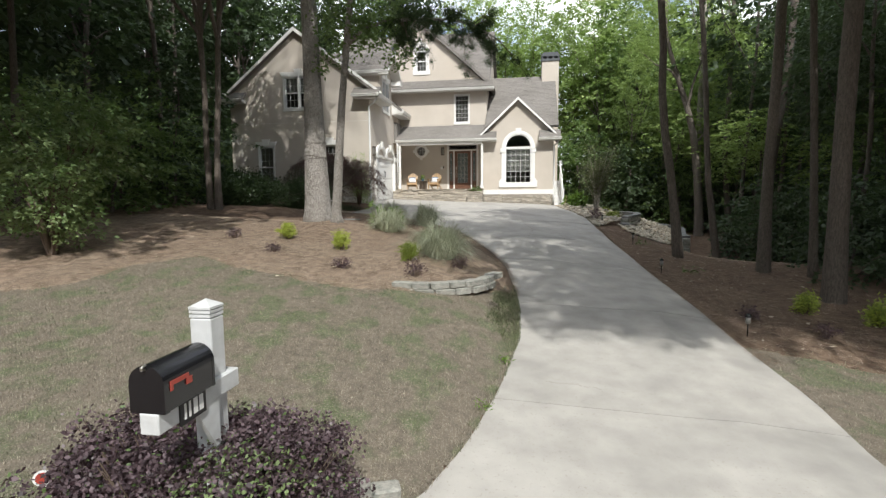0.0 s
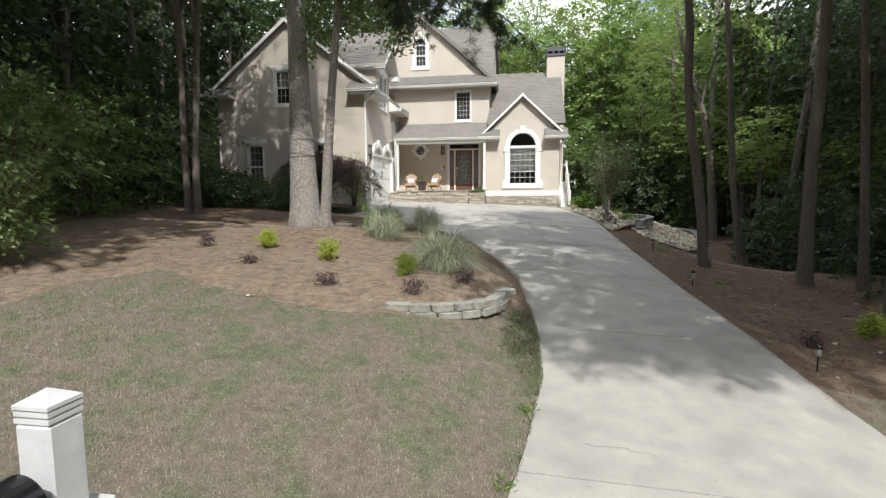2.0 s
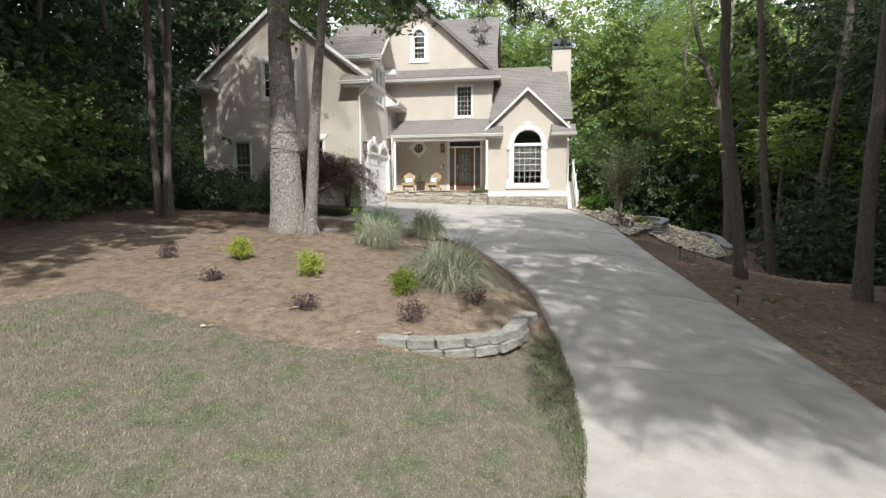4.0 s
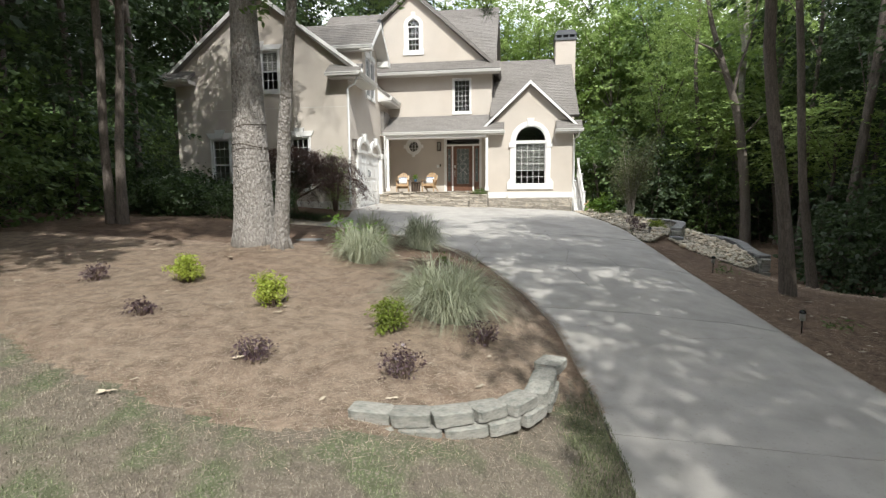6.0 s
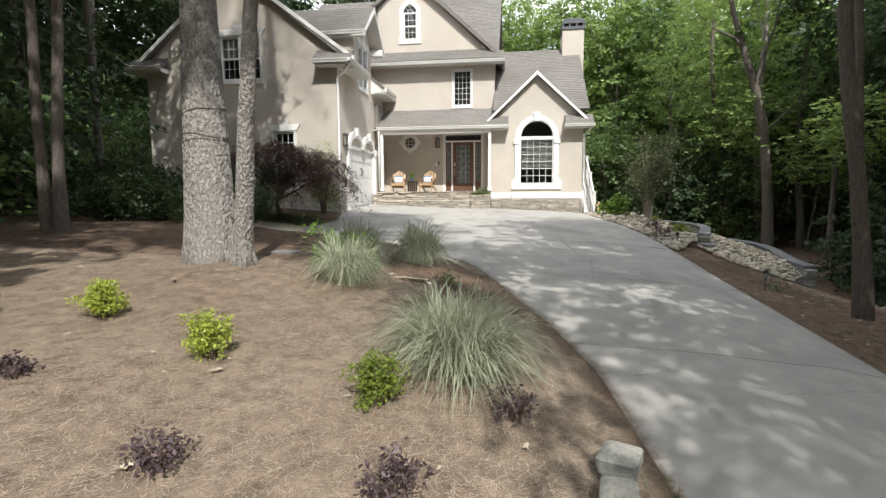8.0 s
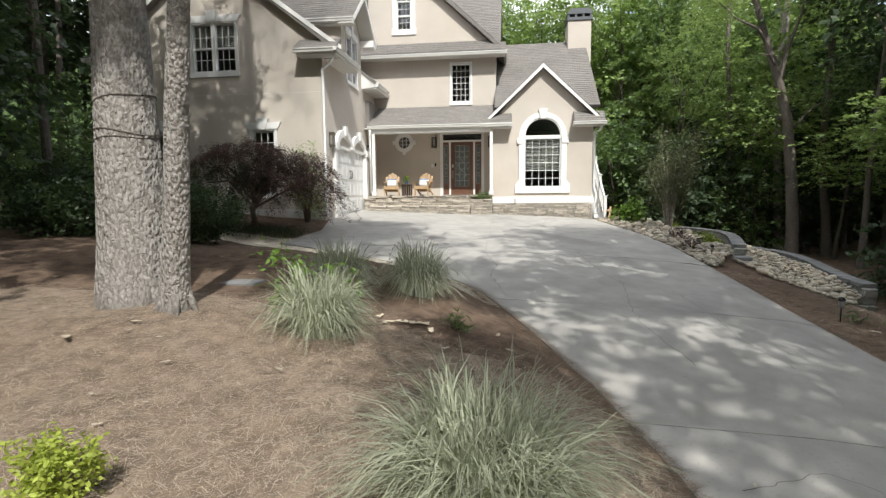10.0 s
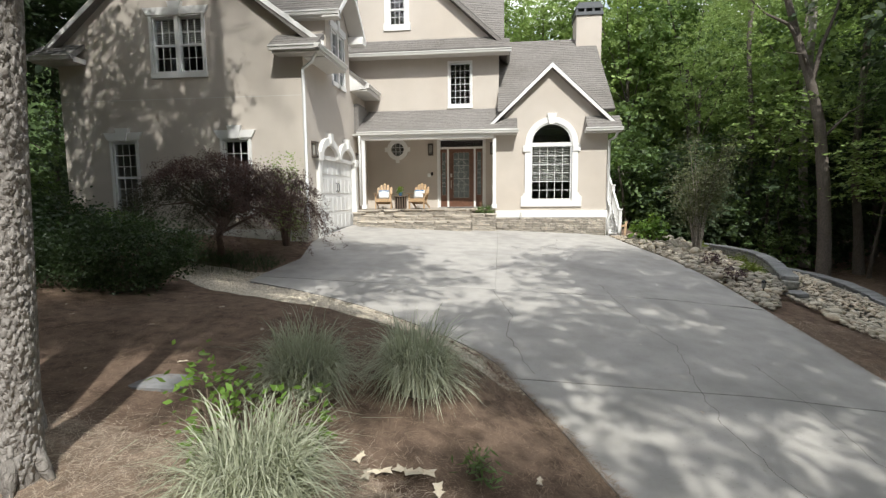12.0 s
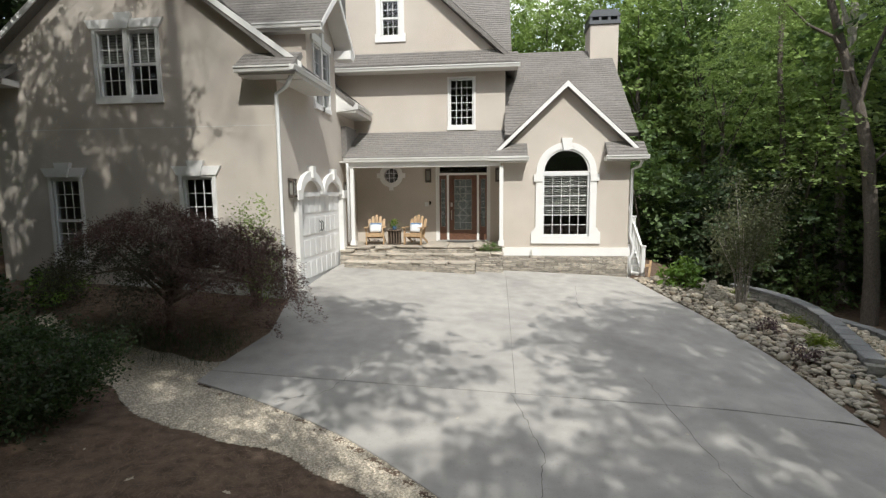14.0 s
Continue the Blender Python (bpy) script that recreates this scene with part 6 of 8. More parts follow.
ob.parent, ob.location, ob.scale = slim, (0.2, 1.2, 9.3), (0.45, 0.45, 0.35)


def shrub(name, at, size, mats, label, category="shrub", count=2500, leaf=0.06, clusters=40, spread=0.12, stems=7, group="", shell=0.5, aspect=0.5, z0=-0.9, fans=None):
    """A bush: stems from the base, leaves in clusters. size: half widths x, y and height; mats: (material, share) list;
    fans: (count, leaves each, reach) for flat leafy twigs instead of round clusters."""
    s = thing(name, at, label, category, group)
    rx, ry, h = size
    for k in range(stems):
        bm = bmesh.new()
        a = k * 2.4
        e = Vector((rx * 0.7 * math.cos(a), ry * 0.7 * math.sin(a), h * 0.75))
        tube(bm, [Vector(at) + Vector((0.03 * math.cos(a), 0.03 * math.sin(a), -0.05)), Vector(at) + e * 0.5 + Vector((0, 0, h * 0.08)), Vector(at) + e], [0.018 * h + 0.004, 0.012 * h + 0.003, 0.003], 5, False)
        part("stem", bm, TWIG, s)
    for mat, share in mats if fans else ():
        v, f = sprays(ball(int(fans[0] * share), rx * 0.85, ry * 0.85, h * 0.48, shell, z0), fans[1], leaf, fans[2])
        v[:, 2] = np.maximum(v[:, 2] + h * 0.52, 0.01)
        ob = new("foliage", cloud("foliage", v, f, mat))
        ob.parent = s
    if fans:
        return s
    c = ball(clusters, rx, ry, h * 0.5, shell, z0) + np.array([0, 0, h * 0.52])
    for mat, share in mats:
        sub = c if share > 0.9 else c[gen.permutation(len(c))[:max(3, int(len(c) * share * 1.3))]]
        v, f = leaves(sub, spread, int(count * share), leaf, aspect)
        v[:, 2] = np.maximum(v[:, 2], 0.01)
        ob = new("foliage", cloud("foliage", v, f, mat))
        ob.parent = s
    return s


for x, y, m, w, lab in ((-3.77, 10.91, LEAF_LIME, 0.20, "small bright lime-yellow shrub on pine straw"), (-2.37, 10.37, LEAF_LIME, 0.20, "small bright lime-yellow shrub on pine straw"), (-0.93, 10.10, LEAF_LIME2, 0.20, "small green-gold shrub on pine straw")):
    shrub("lime_shrub", gz(x, y), (w * 0.88, w * 0.88, 0.36), [(m, 1.0)], lab, count=2200, leaf=0.032, clusters=90, spread=0.028, group="lime shrubs", shell=0.35)
for x, y, k in ((-3.49, 9.78, 0.85), (-1.92, 9.18, 1.0), (-0.61, 9.23, 1.25), (0.02, 10.27, 1.1), (-4.86, 10.69, 1.0), (5.78, 9.26, 1.2), (4.88, 9.68, 1.0)):
    shrub("plum_shrub", gz(x, y), (0.16 * k, 0.16 * k, 0.21 * k), [(LEAF_PLUM, 1.0)], "low sparse plum-leaved shrub on pine straw", count=380, leaf=0.036, clusters=34, spread=0.03, stems=12, group="plum shrubs", shell=0.3)
for x, y, k in ((6.14, 10.51, 1.0), (6.88, 9.84, 1.15)):
    shrub("green_gold_shrub", gz(x, y), (0.13 * k, 0.13 * k, 0.34 * k), [(LEAF_LIME2, 0.5), (LEAF_LIME, 0.5)], "feathery yellow-green shrub beside the drive", count=1300, leaf=0.06, clusters=50, spread=0.05, group="green-gold shrubs", aspect=0.3)
for x, y in ((5.02, 13.11), (4.57, 16.06)):
    shrub("fern", gz(x, y), (0.16, 0.16, 0.12), [(LEAF_MID, 1.0)], "small green fern tuft on pine straw", count=70, leaf=0.11, clusters=14, spread=0.06, aspect=0.18, stems=3)
# larger bushes
shrub("round_bush", gz(-7.15, 8.64), (0.80, 0.7, 1.95), [(LEAF_SAGE, 0.8), (LEAF_MID, 0.2)], "bright green leafy bush at the lawn's edge", leaf=0.085, stems=10, fans=(230, 20, 0.32))
shrub("young_tree", gz(-8.57, 10.27), (1.45, 1.2, 3.1), [(LEAF_SAGE, 0.5), (LEAF_MID, 0.5)], "layered young dogwood with spreading green leaves", "tree", leaf=0.12, stems=9, z0=-0.2, fans=(150, 30, 0.65))
shrub("evergreen_bush", gz(-6.05, 16.8), (0.86, 0.86, 0.92), [(LEAF_EVERGREEN, 1.0)], "dense dark evergreen bush on the mulch bed", count=22000, leaf=0.046, clusters=280, spread=0.085, shell=0.75, group="evergreen bushes")
shrub("evergreen_bush", gz(-7.95, 16.6), (0.9, 0.9, 0.85), [(LEAF_EVERGREEN, 1.0)], "dense dark evergreen bush on the mulch bed", count=8000, leaf=0.08, clusters=200, spread=0.11, shell=0.75, group="evergreen bushes")
for x, y, k in ((-8.60, 17.90, 1.0), (-9.80, 18.40, 1.05), (-10.90, 19.20, 1.1)):
    shrub("evergreen_bush", gz(x, y), (0.95 * k, 0.95, 1.25), [(LEAF_EVERGREEN, 1.0)], "dense dark evergreen bush near the garage wing", count=5500, leaf=0.085, clusters=150, spread=0.11, shell=0.75, group="evergreen bushes")
shrub("small_bush", gz(-9.18, 20.65), (0.5, 0.45, 0.72), [(LEAF_FRESH, 0.5), (LEAF_EVERGREEN, 0.5)], "small rounded green bush by the wall", count=2200, leaf=0.07, clusters=60, spread=0.07)
shrub("green_shrub", gz(-5.75, 21.6), (0.5, 0.42, 2.05), [(LEAF_LIGHT, 1.0)], "fresh green shrub behind the red maple", count=2400, leaf=0.06, clusters=90, spread=0.08, shell=0.5)

# weeping red maple: a domed main crown and a lower lobe towards the drive
maple = thing("red_maple", gz(-6.44, 19.95), "domed weeping red-leaved Japanese maple on mulch", "maple tree")
M0 = Vector(gz(-6.44, 19.95))
mp = random.Random(8)
bm = bmesh.new()
tube(bm, [M0 + Vector(o) for o in ((0, 0, -0.1), (0.02, 0, 0.2), (-0.03, 0.02, 0.45), (0.06, 0, 0.75), (0.02, 0, 1.0))], [0.09, 0.07, 0.062, 0.058, 0.045], 9)
part("trunk", bm, TWIG, maple)
pads = []
for k in range(300):                     # main dome, open towards its foot
    a, r = k * 2.399, 1.42 * math.sqrt((k + 0.5) / 300)
    z = 0.50 + 1.46 * math.sqrt(max(0.02, 1 - (r / 1.5) ** 2)) + mp.gauss(0, 0.07) - (0.35 if k % 4 == 0 else 0)
    pads.append((r * math.cos(a) - 0.12, 0.85 * r * math.sin(a), z))
for k in range(230):                     # lower lobe with a hanging fringe
    a, r = k * 2.399, 1.25 * math.sqrt((k + 0.5) / 230)
    z = 0.38 + 1.42 * math.sqrt(max(0.02, 1 - (r / 1.3) ** 2)) + mp.gauss(0, 0.08) - (0.4 if k % 3 == 0 else 0)
    pads.append((r * math.cos(a) + 0.92, 0.9 * r * math.sin(a) - 0.1, max(0.28, z)))
for k in range(34):
    e = Vector(pads[(k * 15) % len(pads)])
    s0 = Vector((0.02, 0, mp.uniform(0.45, 1.0)))
    m = s0.lerp(e, 0.5) + Vector((mp.gauss(0, 0.1), mp.gauss(0, 0.1), 0.18))
    q = s0.lerp(e, 0.78) + Vector((mp.gauss(0, 0.06), mp.gauss(0, 0.06), 0.12))
    limb = bmesh.new()
    tube(limb, [M0 + s0, M0 + m, M0 + q, M0 + e], [0.034, 0.022, 0.013, 0.004], 5, False)
    part("limb", limb, TWIG, maple)
pads = np.array(pads)
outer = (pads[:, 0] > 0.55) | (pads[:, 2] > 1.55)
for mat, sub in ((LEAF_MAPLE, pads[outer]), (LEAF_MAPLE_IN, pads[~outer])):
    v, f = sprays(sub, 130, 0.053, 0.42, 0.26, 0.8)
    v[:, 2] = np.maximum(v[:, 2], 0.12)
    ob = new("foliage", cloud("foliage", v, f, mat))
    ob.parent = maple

# crape myrtle and broad-leaved shrub in the rock bed
cm = thing("crape_myrtle", gz(4.35, 23.82), "upright multi-stemmed crape myrtle in the rock bed", "shrub")
C0 = Vector(gz(4.35, 23.82))
cmr = random.Random(4)
tips = []
for k in range(22):
    bm = bmesh.new()
    a = cmr.uniform(0, 6.28)
    r = cmr.uniform(0.1, 0.85)
    h = cmr.uniform(1.7, 3.1)
    e = Vector((r * math.cos(a), r * math.sin(a), h))
    tube(bm, [C0 + Vector((0.06 * math.cos(a), 0.06 * math.sin(a), 0)), C0 + Vector((r * 0.3 * math.cos(a), r * 0.3 * math.sin(a), h * 0.5)), C0 + e], [0.018, 0.012, 0.003], 5, False)
    part("stem", bm, PALEBARK, cm)
    tips += [tuple(e * s) for s in (1.0, 0.9, 0.8, 0.68, 0.56)]
v, f = leaves(tips, 0.16, 7000, 0.066, 0.4)
ob = new("foliage", cloud("foliage", v, f, LEAF_MYRTLE))
ob.parent = cm
shrub("broadleaf_shrub", gz(3.63, 25.35), (0.42, 0.4, 0.75), [(LEAF_FRESH, 1.0)], "light green broad-leaved shrub by the steps", count=420, leaf=0.2, clusters=50, spread=0.09, aspect=0.4)
for x, y, s in ((5.05, 22.95, 0.22), (4.65, 21.57, 0.2), (5.00, 25.21, 0.2)):
    shrub("sedge_tuft", gz(x, y, 0.12), (s, s, 0.22), [(LEAF_LIME2, 1.0)], "low spiky green tuft among the rocks", count=420, leaf=0.16, clusters=20, spread=0.04, aspect=0.1)
for x, y in ((0.98, 7.0), (0.80, 5.9)):
    shrub("weed", gz(x, y), (0.07, 0.06, 0.07), [(LEAF_FRESH, 1.0)], "small bright green weed at the lawn's edge", "weed", count=80, leaf=0.05, clusters=9, spread=0.025, aspect=0.2, stems=3)
for x, y in ((4.02, 22.13), (3.95, 20.74)):
    shrub("plum_shrub", gz(x, y, 0.12), (0.2, 0.2, 0.25), [(LEAF_PLUM, 1.0)], "small plum-leaved shrub among river rocks", count=260, leaf=0.05, clusters=25, spread=0.04, group="plum shrubs")


def grass_clump(at, radius, h, blades, mat, label, seed):
    g = thing("ornamental_grass", at, label, "ornamental grass", "ornamental grasses")
    r = np.random.default_rng(seed)
    segs = 5
    a = r.uniform(0, 6.2832, blades)
    out = radius * (0.1 + 0.8 * r.uniform(0, 1, blades))
    hh = h * r.uniform(0.5, 1.2, blades) * (1.05 - 0.3 * out / radius)
    w = r.uniform(0.0022, 0.0052, blades)
    bend, droop = r.uniform(1.5, 3.2, blades), r.uniform(0.6, 1.72, blades)
    long_one = np.where(r.uniform(0, 1, blades) > 0.93, 1.28, 1.0)
    out, hh = out * long_one, hh * np.sqrt(long_one)
    b0, a0 = 0.34 * radius * np.sqrt(r.uniform(0, 1, blades)), a + r.normal(0, 1.1, blades)
    foot = np.stack([np.cos(a0), np.sin(a0), np.zeros(blades)], 1) * b0[:, None]
    foot[:, 2] = [height(at[0] + q[0], at[1] + q[1]) - at[2] - 0.03 for q in foot]
    d = np.stack([np.cos(a), np.sin(a), np.zeros(blades)], 1)
    turn = a + r.uniform(-1.4, 1.4, blades)
    s = np.stack([-np.sin(turn), np.cos(turn), np.zeros(blades)], 1)
    rows = []
    for k in range(segs + 1):
        t = k / segs
        p = foot + d * (out * (0.25 * t + 0.75 * t ** bend))[:, None]
        p[:, 2] = foot[:, 2] + np.maximum(0.03 * t, hh * (1.62 * t - droop * t ** 2.6))
        ww = (w * (1 - t ** 3) + 0.0006)[:, None]
        rows.append(np.stack([p - s * ww, p + s * ww], 1))
    v = np.stack(rows, 1).reshape(blades, -1, 3)
    base = np.arange(blades)[:, None, None] * (2 * (segs + 1))
    q = np.array([[2 * k, 2 * k + 1, 2 * k + 3, 2 * k + 2] for k in range(segs)])[None]
    f = (base + q).reshape(-1, 4)
    ob = new("blades", cloud("blades", v.reshape(-1, 3), f, mat))
    ob.parent = g
    tagged(ob, kind="stuff")
    return g


grass_clump(gz(-0.45, 10.83), 0.84, 0.74, 2600, LEAF_SILVER, "wide arching grey-green ornamental grass clump", 1)
grass_clump(gz(-2.03, 12.74), 0.62, 0.62, 1600, LEAF_SILVER, "pale variegated ornamental grass clump", 2)
grass_clump(gz(-2.29, 14.10), 0.60, 0.62, 1500, LEAF_SILVER, "grey-green ornamental grass clump", 3)
grass_clump(gz(-1.43, 14.47), 0.60, 0.68, 1600, LEAF_SILVER, "grey-green ornamental grass clump near the drive", 4)
shrub("seedling", gz(-2.44, 13.03), (0.2, 0.2, 0.7), [(LEAF_FRESH, 1.0)], "fresh green seedling among the grasses", count=220, leaf=0.06, clusters=22, spread=0.06, stems=5)
shrub("seedling", gz(-1.94, 13.20), (0.22, 0.2, 0.6), [(LEAF_FRESH, 1.0)], "fresh green seedling among the grasses", count=130, leaf=0.06, clusters=14, spread=0.05, stems=4)
shrub("seedling", gz(-0.86, 13.42), (0.16, 0.14, 0.14), [(LEAF_MID, 1.0)], "small green weed on pine straw", count=90, leaf=0.09, clusters=12, spread=0.04, aspect=0.2)

# plum-leaved hedge round the mailbox, with the edging stones
hedge = thing("plum_hedge", gz(-0.88, 3.80), "low rounded hedge of plum and green leaves", "hedge")
H0 = np.array(gz(-0.88, 3.80))
lump = ball(700, 0.93, 0.62, 0.86, 0.86, -0.25)
lump[:, 2] = np.minimum(np.abs(lump[:, 2]) * 1.7, 0.56 + 0.05 * np.sin(lump[:, 0] * 5.0) + 0.04 * np.cos(lump[:, 1] * 7.0))
lump = np.concatenate([lump, lump[:500] * np.array([1, 1, 0.7]) * np.linspace(0.25, 0.95, 500)[:, None] ** np.array([0.05, 0.05, 1])])
lump[:, 0] = np.clip(lump[:, 0], -0.86, 0.96)
green = (lump[:, 0] > 0.1) & (lump[:, 1] < -0.1) & (lump[:, 0] < 0.95)
for mat, sub, n in ((LEAF_PLUM, lump[~green], 38000), (LEAF_PLUM, lump[green], 5500), (LEAF_SAGE, lump[green], 1500), (LEAF_MID, lump, 2600)):
    v, f = leaves(sub, 0.045, n, 0.033, 0.66)
    ob = new("foliage", cloud("foliage", v, f, mat))
    ob.parent = hedge
bm = bmesh.new()
for k in range(70):
    a, r = k * 2.4, 0.3 + 0.7 * ((k * 37) % 70) / 70
    e = Vector(H0) + Vector((1.0 * r * math.cos(a), 0.6 * r * math.sin(a), 0.62))
    tube(bm, [Vector(H0) + Vector((0.5 * r * math.cos(a), 0.32 * r * math.sin(a), -0.05)), e], [0.008, 0.003], 4, False)
part("stem", bm, TWIG, hedge)

# distant woods: an uneven dark green belt added far behind the trees, shaded gaps painted in
dw = random.Random(61)
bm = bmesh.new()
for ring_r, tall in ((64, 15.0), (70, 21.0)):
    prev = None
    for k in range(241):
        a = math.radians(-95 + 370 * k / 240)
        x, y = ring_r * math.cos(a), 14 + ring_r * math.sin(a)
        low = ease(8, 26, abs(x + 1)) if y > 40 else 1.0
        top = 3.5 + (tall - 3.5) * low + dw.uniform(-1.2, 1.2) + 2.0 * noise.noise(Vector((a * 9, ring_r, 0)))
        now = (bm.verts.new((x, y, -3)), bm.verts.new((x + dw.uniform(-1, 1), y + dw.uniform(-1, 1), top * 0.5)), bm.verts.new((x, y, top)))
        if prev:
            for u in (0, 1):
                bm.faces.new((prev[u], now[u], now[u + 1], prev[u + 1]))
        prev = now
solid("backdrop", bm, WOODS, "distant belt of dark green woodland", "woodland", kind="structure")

# ---------------------------------------------------------------- mailbox and small things by the road
mail = thing("mailbox", (-0.95, 3.66, 0.2), "black metal mailbox with red flag on a white post", "mailbox")
bm = bmesh.new()
box(bm, -1.02, 3.60, 0.0, -0.88, 3.74, 1.484)
box(bm, -1.010, 3.61, 1.484, -0.89, 3.73, 1.54)
soften(bm, 0.008)
post = part("post", bm, POSTPAINT, mail, "white vinyl post")
for z in (1.490, 1.516):
    bm = bmesh.new()
    box(bm, -1.02, 3.60, z, -0.88, 3.74, z + 0.018)
    part("collar", bm, POSTPAINT, post)
bm = bmesh.new()
v = [bm.verts.new(p) for p in ((-1.022, 3.598, 1.540), (-0.878, 3.598, 1.540), (-0.878, 3.742, 1.540), (-1.022, 3.742, 1.540), (-1.022, 3.598, 1.555), (-0.878, 3.598, 1.555), (-0.878, 3.742, 1.555), (-1.022, 3.742, 1.555), (-0.95, 3.67, 1.598))]
for f in ((3, 2, 1, 0), (0, 1, 5, 4), (1, 2, 6, 5), (2, 3, 7, 6), (3, 0, 4, 7), (4, 5, 8), (5, 6, 8), (6, 7, 8), (7, 4, 8)):
    bm.faces.new([v[i] for i in f])
part("post_cap", bm, POSTPAINT, post, "white pyramid post cap")
bm = bmesh.new()
box(bm, -0.955, 3.08, 0.995, -0.845, 3.82, 1.112)
soften(bm, 0.006)
part("arm", bm, POSTPAINT, mail, "white arm under the mailbox")
bm = bmesh.new()
prism(bm, [(-0.88, 3.56, 0.70), (-0.88, 3.60, 0.70), (-0.88, 3.60, 1.005), (-0.88, 3.40, 1.005), (-0.88, 3.40, 0.97)], (0.03, 0, 0))
part("brace", bm, POSTPAINT, mail)
bm = bmesh.new()
MX, MW, MZ = -0.905, 0.098, 1.115
prof = [(-MW, 0.0), (MW, 0.0), (MW, 0.150)] + [(MW * math.cos(a), 0.150 + 0.10 * math.sin(a)) for a in [math.pi * k / 14 for k in range(1, 14)]] + [(-MW, 0.150)]
prism(bm, [(MX + u, 3.10, MZ + w) for u, w in prof], (0, 0.41, 0))
mbody = part("box_body", bm, BLACKPAINT, mail, "glossy black arched box")
bm = bmesh.new()
prism(bm, [(MX + u * 1.04, 3.085, MZ - 0.004 + w * 1.02) for u, w in prof], (0, 0.035, 0))
part("box_door", bm, BLACKPAINT, mbody)
bm = bmesh.new()
prism(bm, [(MX + u * 1.02, 3.49, MZ - 0.002 + w * 1.01) for u, w in prof], (0, 0.02, 0))
part("rim", bm, BLACKPAINT, mbody)
bm = bmesh.new()
tube(bm, [(MX, 3.086, MZ + 0.23), (MX, 3.06, MZ + 0.235), (MX, 3.06, MZ + 0.247), (MX, 3.09, MZ + 0.253)], 0.007, 6)
part("pull", bm, CHROME, mbody, "small metal pull")
bm = bmesh.new()
box(bm, MX + MW + 0.002, 3.13, MZ + 0.132, MX + MW + 0.008, 3.275, MZ + 0.156)
box(bm, MX + MW + 0.002, 3.13, MZ + 0.105, MX + MW + 0.008, 3.150, MZ + 0.132)
box(bm, MX + MW + 0.002, 3.255, MZ + 0.095, MX + MW + 0.008, 3.300, MZ + 0.132)
part("flag", bm, REDPAINT, mbody, "lowered red flag")
bm = bmesh.new()
box(bm, -0.846, 3.235, 0.975, -0.834, 3.455, 1.105)
plate = part("number_plate", bm, PLATE, mail, "black plate with white figures")
for k, w in enumerate((0.016, 0.016, 0.034, 0.034)):
    bm = bmesh.new()
    y = 3.265 + (0, 0.038, 0.078, 0.128)[k]
    box(bm, -0.834, y, 1.003, -0.831, y + w, 1.092)
    part("bar", bm, CHARWHITE, plate)

mail.location += Vector((0.21, 0.05, -0.16))

sign = thing("yard_marker", gz(-1.74, 3.46), "small round red and white marker on a white stake", "sign")
bm = bmesh.new()
tube(bm, [gz(-1.71, 3.48, -0.05), (-1.74, 3.47, 0.29)], 0.006, 6)
part("stake", bm, VINYL, sign)
c = Vector((-1.745, 3.455, 0.325))
for name, r, d, mat in (("disc", 0.050, 0.006, VINYL), ("face", 0.036, 0.010, REDPAINT)):
    bm = bmesh.new()
    lathe(bm, [(r, -d / 2), (r, d / 2)], (0, 0, 0), 20)
    bmesh.ops.rotate(bm, verts=bm.verts[:], matrix=Matrix.Rotation(math.pi / 2, 3, "X") @ Matrix.Rotation(0.0, 3, "Z"))
    bmesh.ops.rotate(bm, verts=bm.verts[:], matrix=Matrix.Rotation(0.7, 3, "Z"))
    bmesh.ops.translate(bm, verts=bm.verts[:], vec=c)
    part(name, bm, mat, sign)


def path_light(x, y):
    p = Vector(gz(x, y))
    pl = thing("path_light", p, "small black solar path light on a stake", "garden light", "path lights")
    bm = bmesh.new()
    tube(bm, [p + Vector((0, 0, -0.05)), p + Vector((0, 0, 0.20))], 0.009, 6)
    part("stake", bm, BLACKPAINT, pl)
    bm = bmesh.new()
    lathe(bm, [(0.022, 0.20), (0.034, 0.215), (0.034, 0.30)], p, 12)
    part("lens", bm, LAMPGLASS, pl, "clear ribbed lens")
    bm = bmesh.new()
    lathe(bm, [(0.043, 0.30), (0.043, 0.315), (0.030, 0.345), (0.012, 0.352)], p, 12)
    part("cap", bm, BLACKPAINT, pl, "black cap")


for x, y in ((4.48, 8.77), (4.23, 12.57), (4.32, 16.02), (4.01, 19.75)):
    path_light(x, y)

# ---------------------------------------------------------------- porch steps and porch
steps = thing("porch_steps", (-3.4, 26.2, 1.9), "stone porch steps with flagstone treads", "steps")
bm = bmesh.new()
box(bm, G_X, 26.42, 1.5, -0.86, B_Y, 2.40)
part("porch_base", bm, MORTAR, steps)
bm = bmesh.new()
box(bm, -5.2, 26.02, 1.5, -1.6, 26.42, 2.245)
box(bm, -5.2, 25.64, 1.5, -1.6, 26.02, 2.075)
part("step_core", bm, MORTAR, steps)
bm = bmesh.new()
box(bm, -1.56, 26.02, 1.4, -0.88, 26.66, 2.28)
part("pier_core", bm, MORTAR, steps)
bm = bmesh.new()
box(bm, -5.44, 26.06, 1.5, -5.12, 26.42, 2.34)
part("pier_core", bm, MORTAR, steps)
bm = bmesh.new()
box(bm, -0.86, A_Y - 0.02, 1.2, 2.62, A_Y, 2.19)
stone_base = part("stone_base", bm, MORTAR, house, "dry-stacked ledgestone base")

# ---------------------------------------------------------------- furniture on the porch


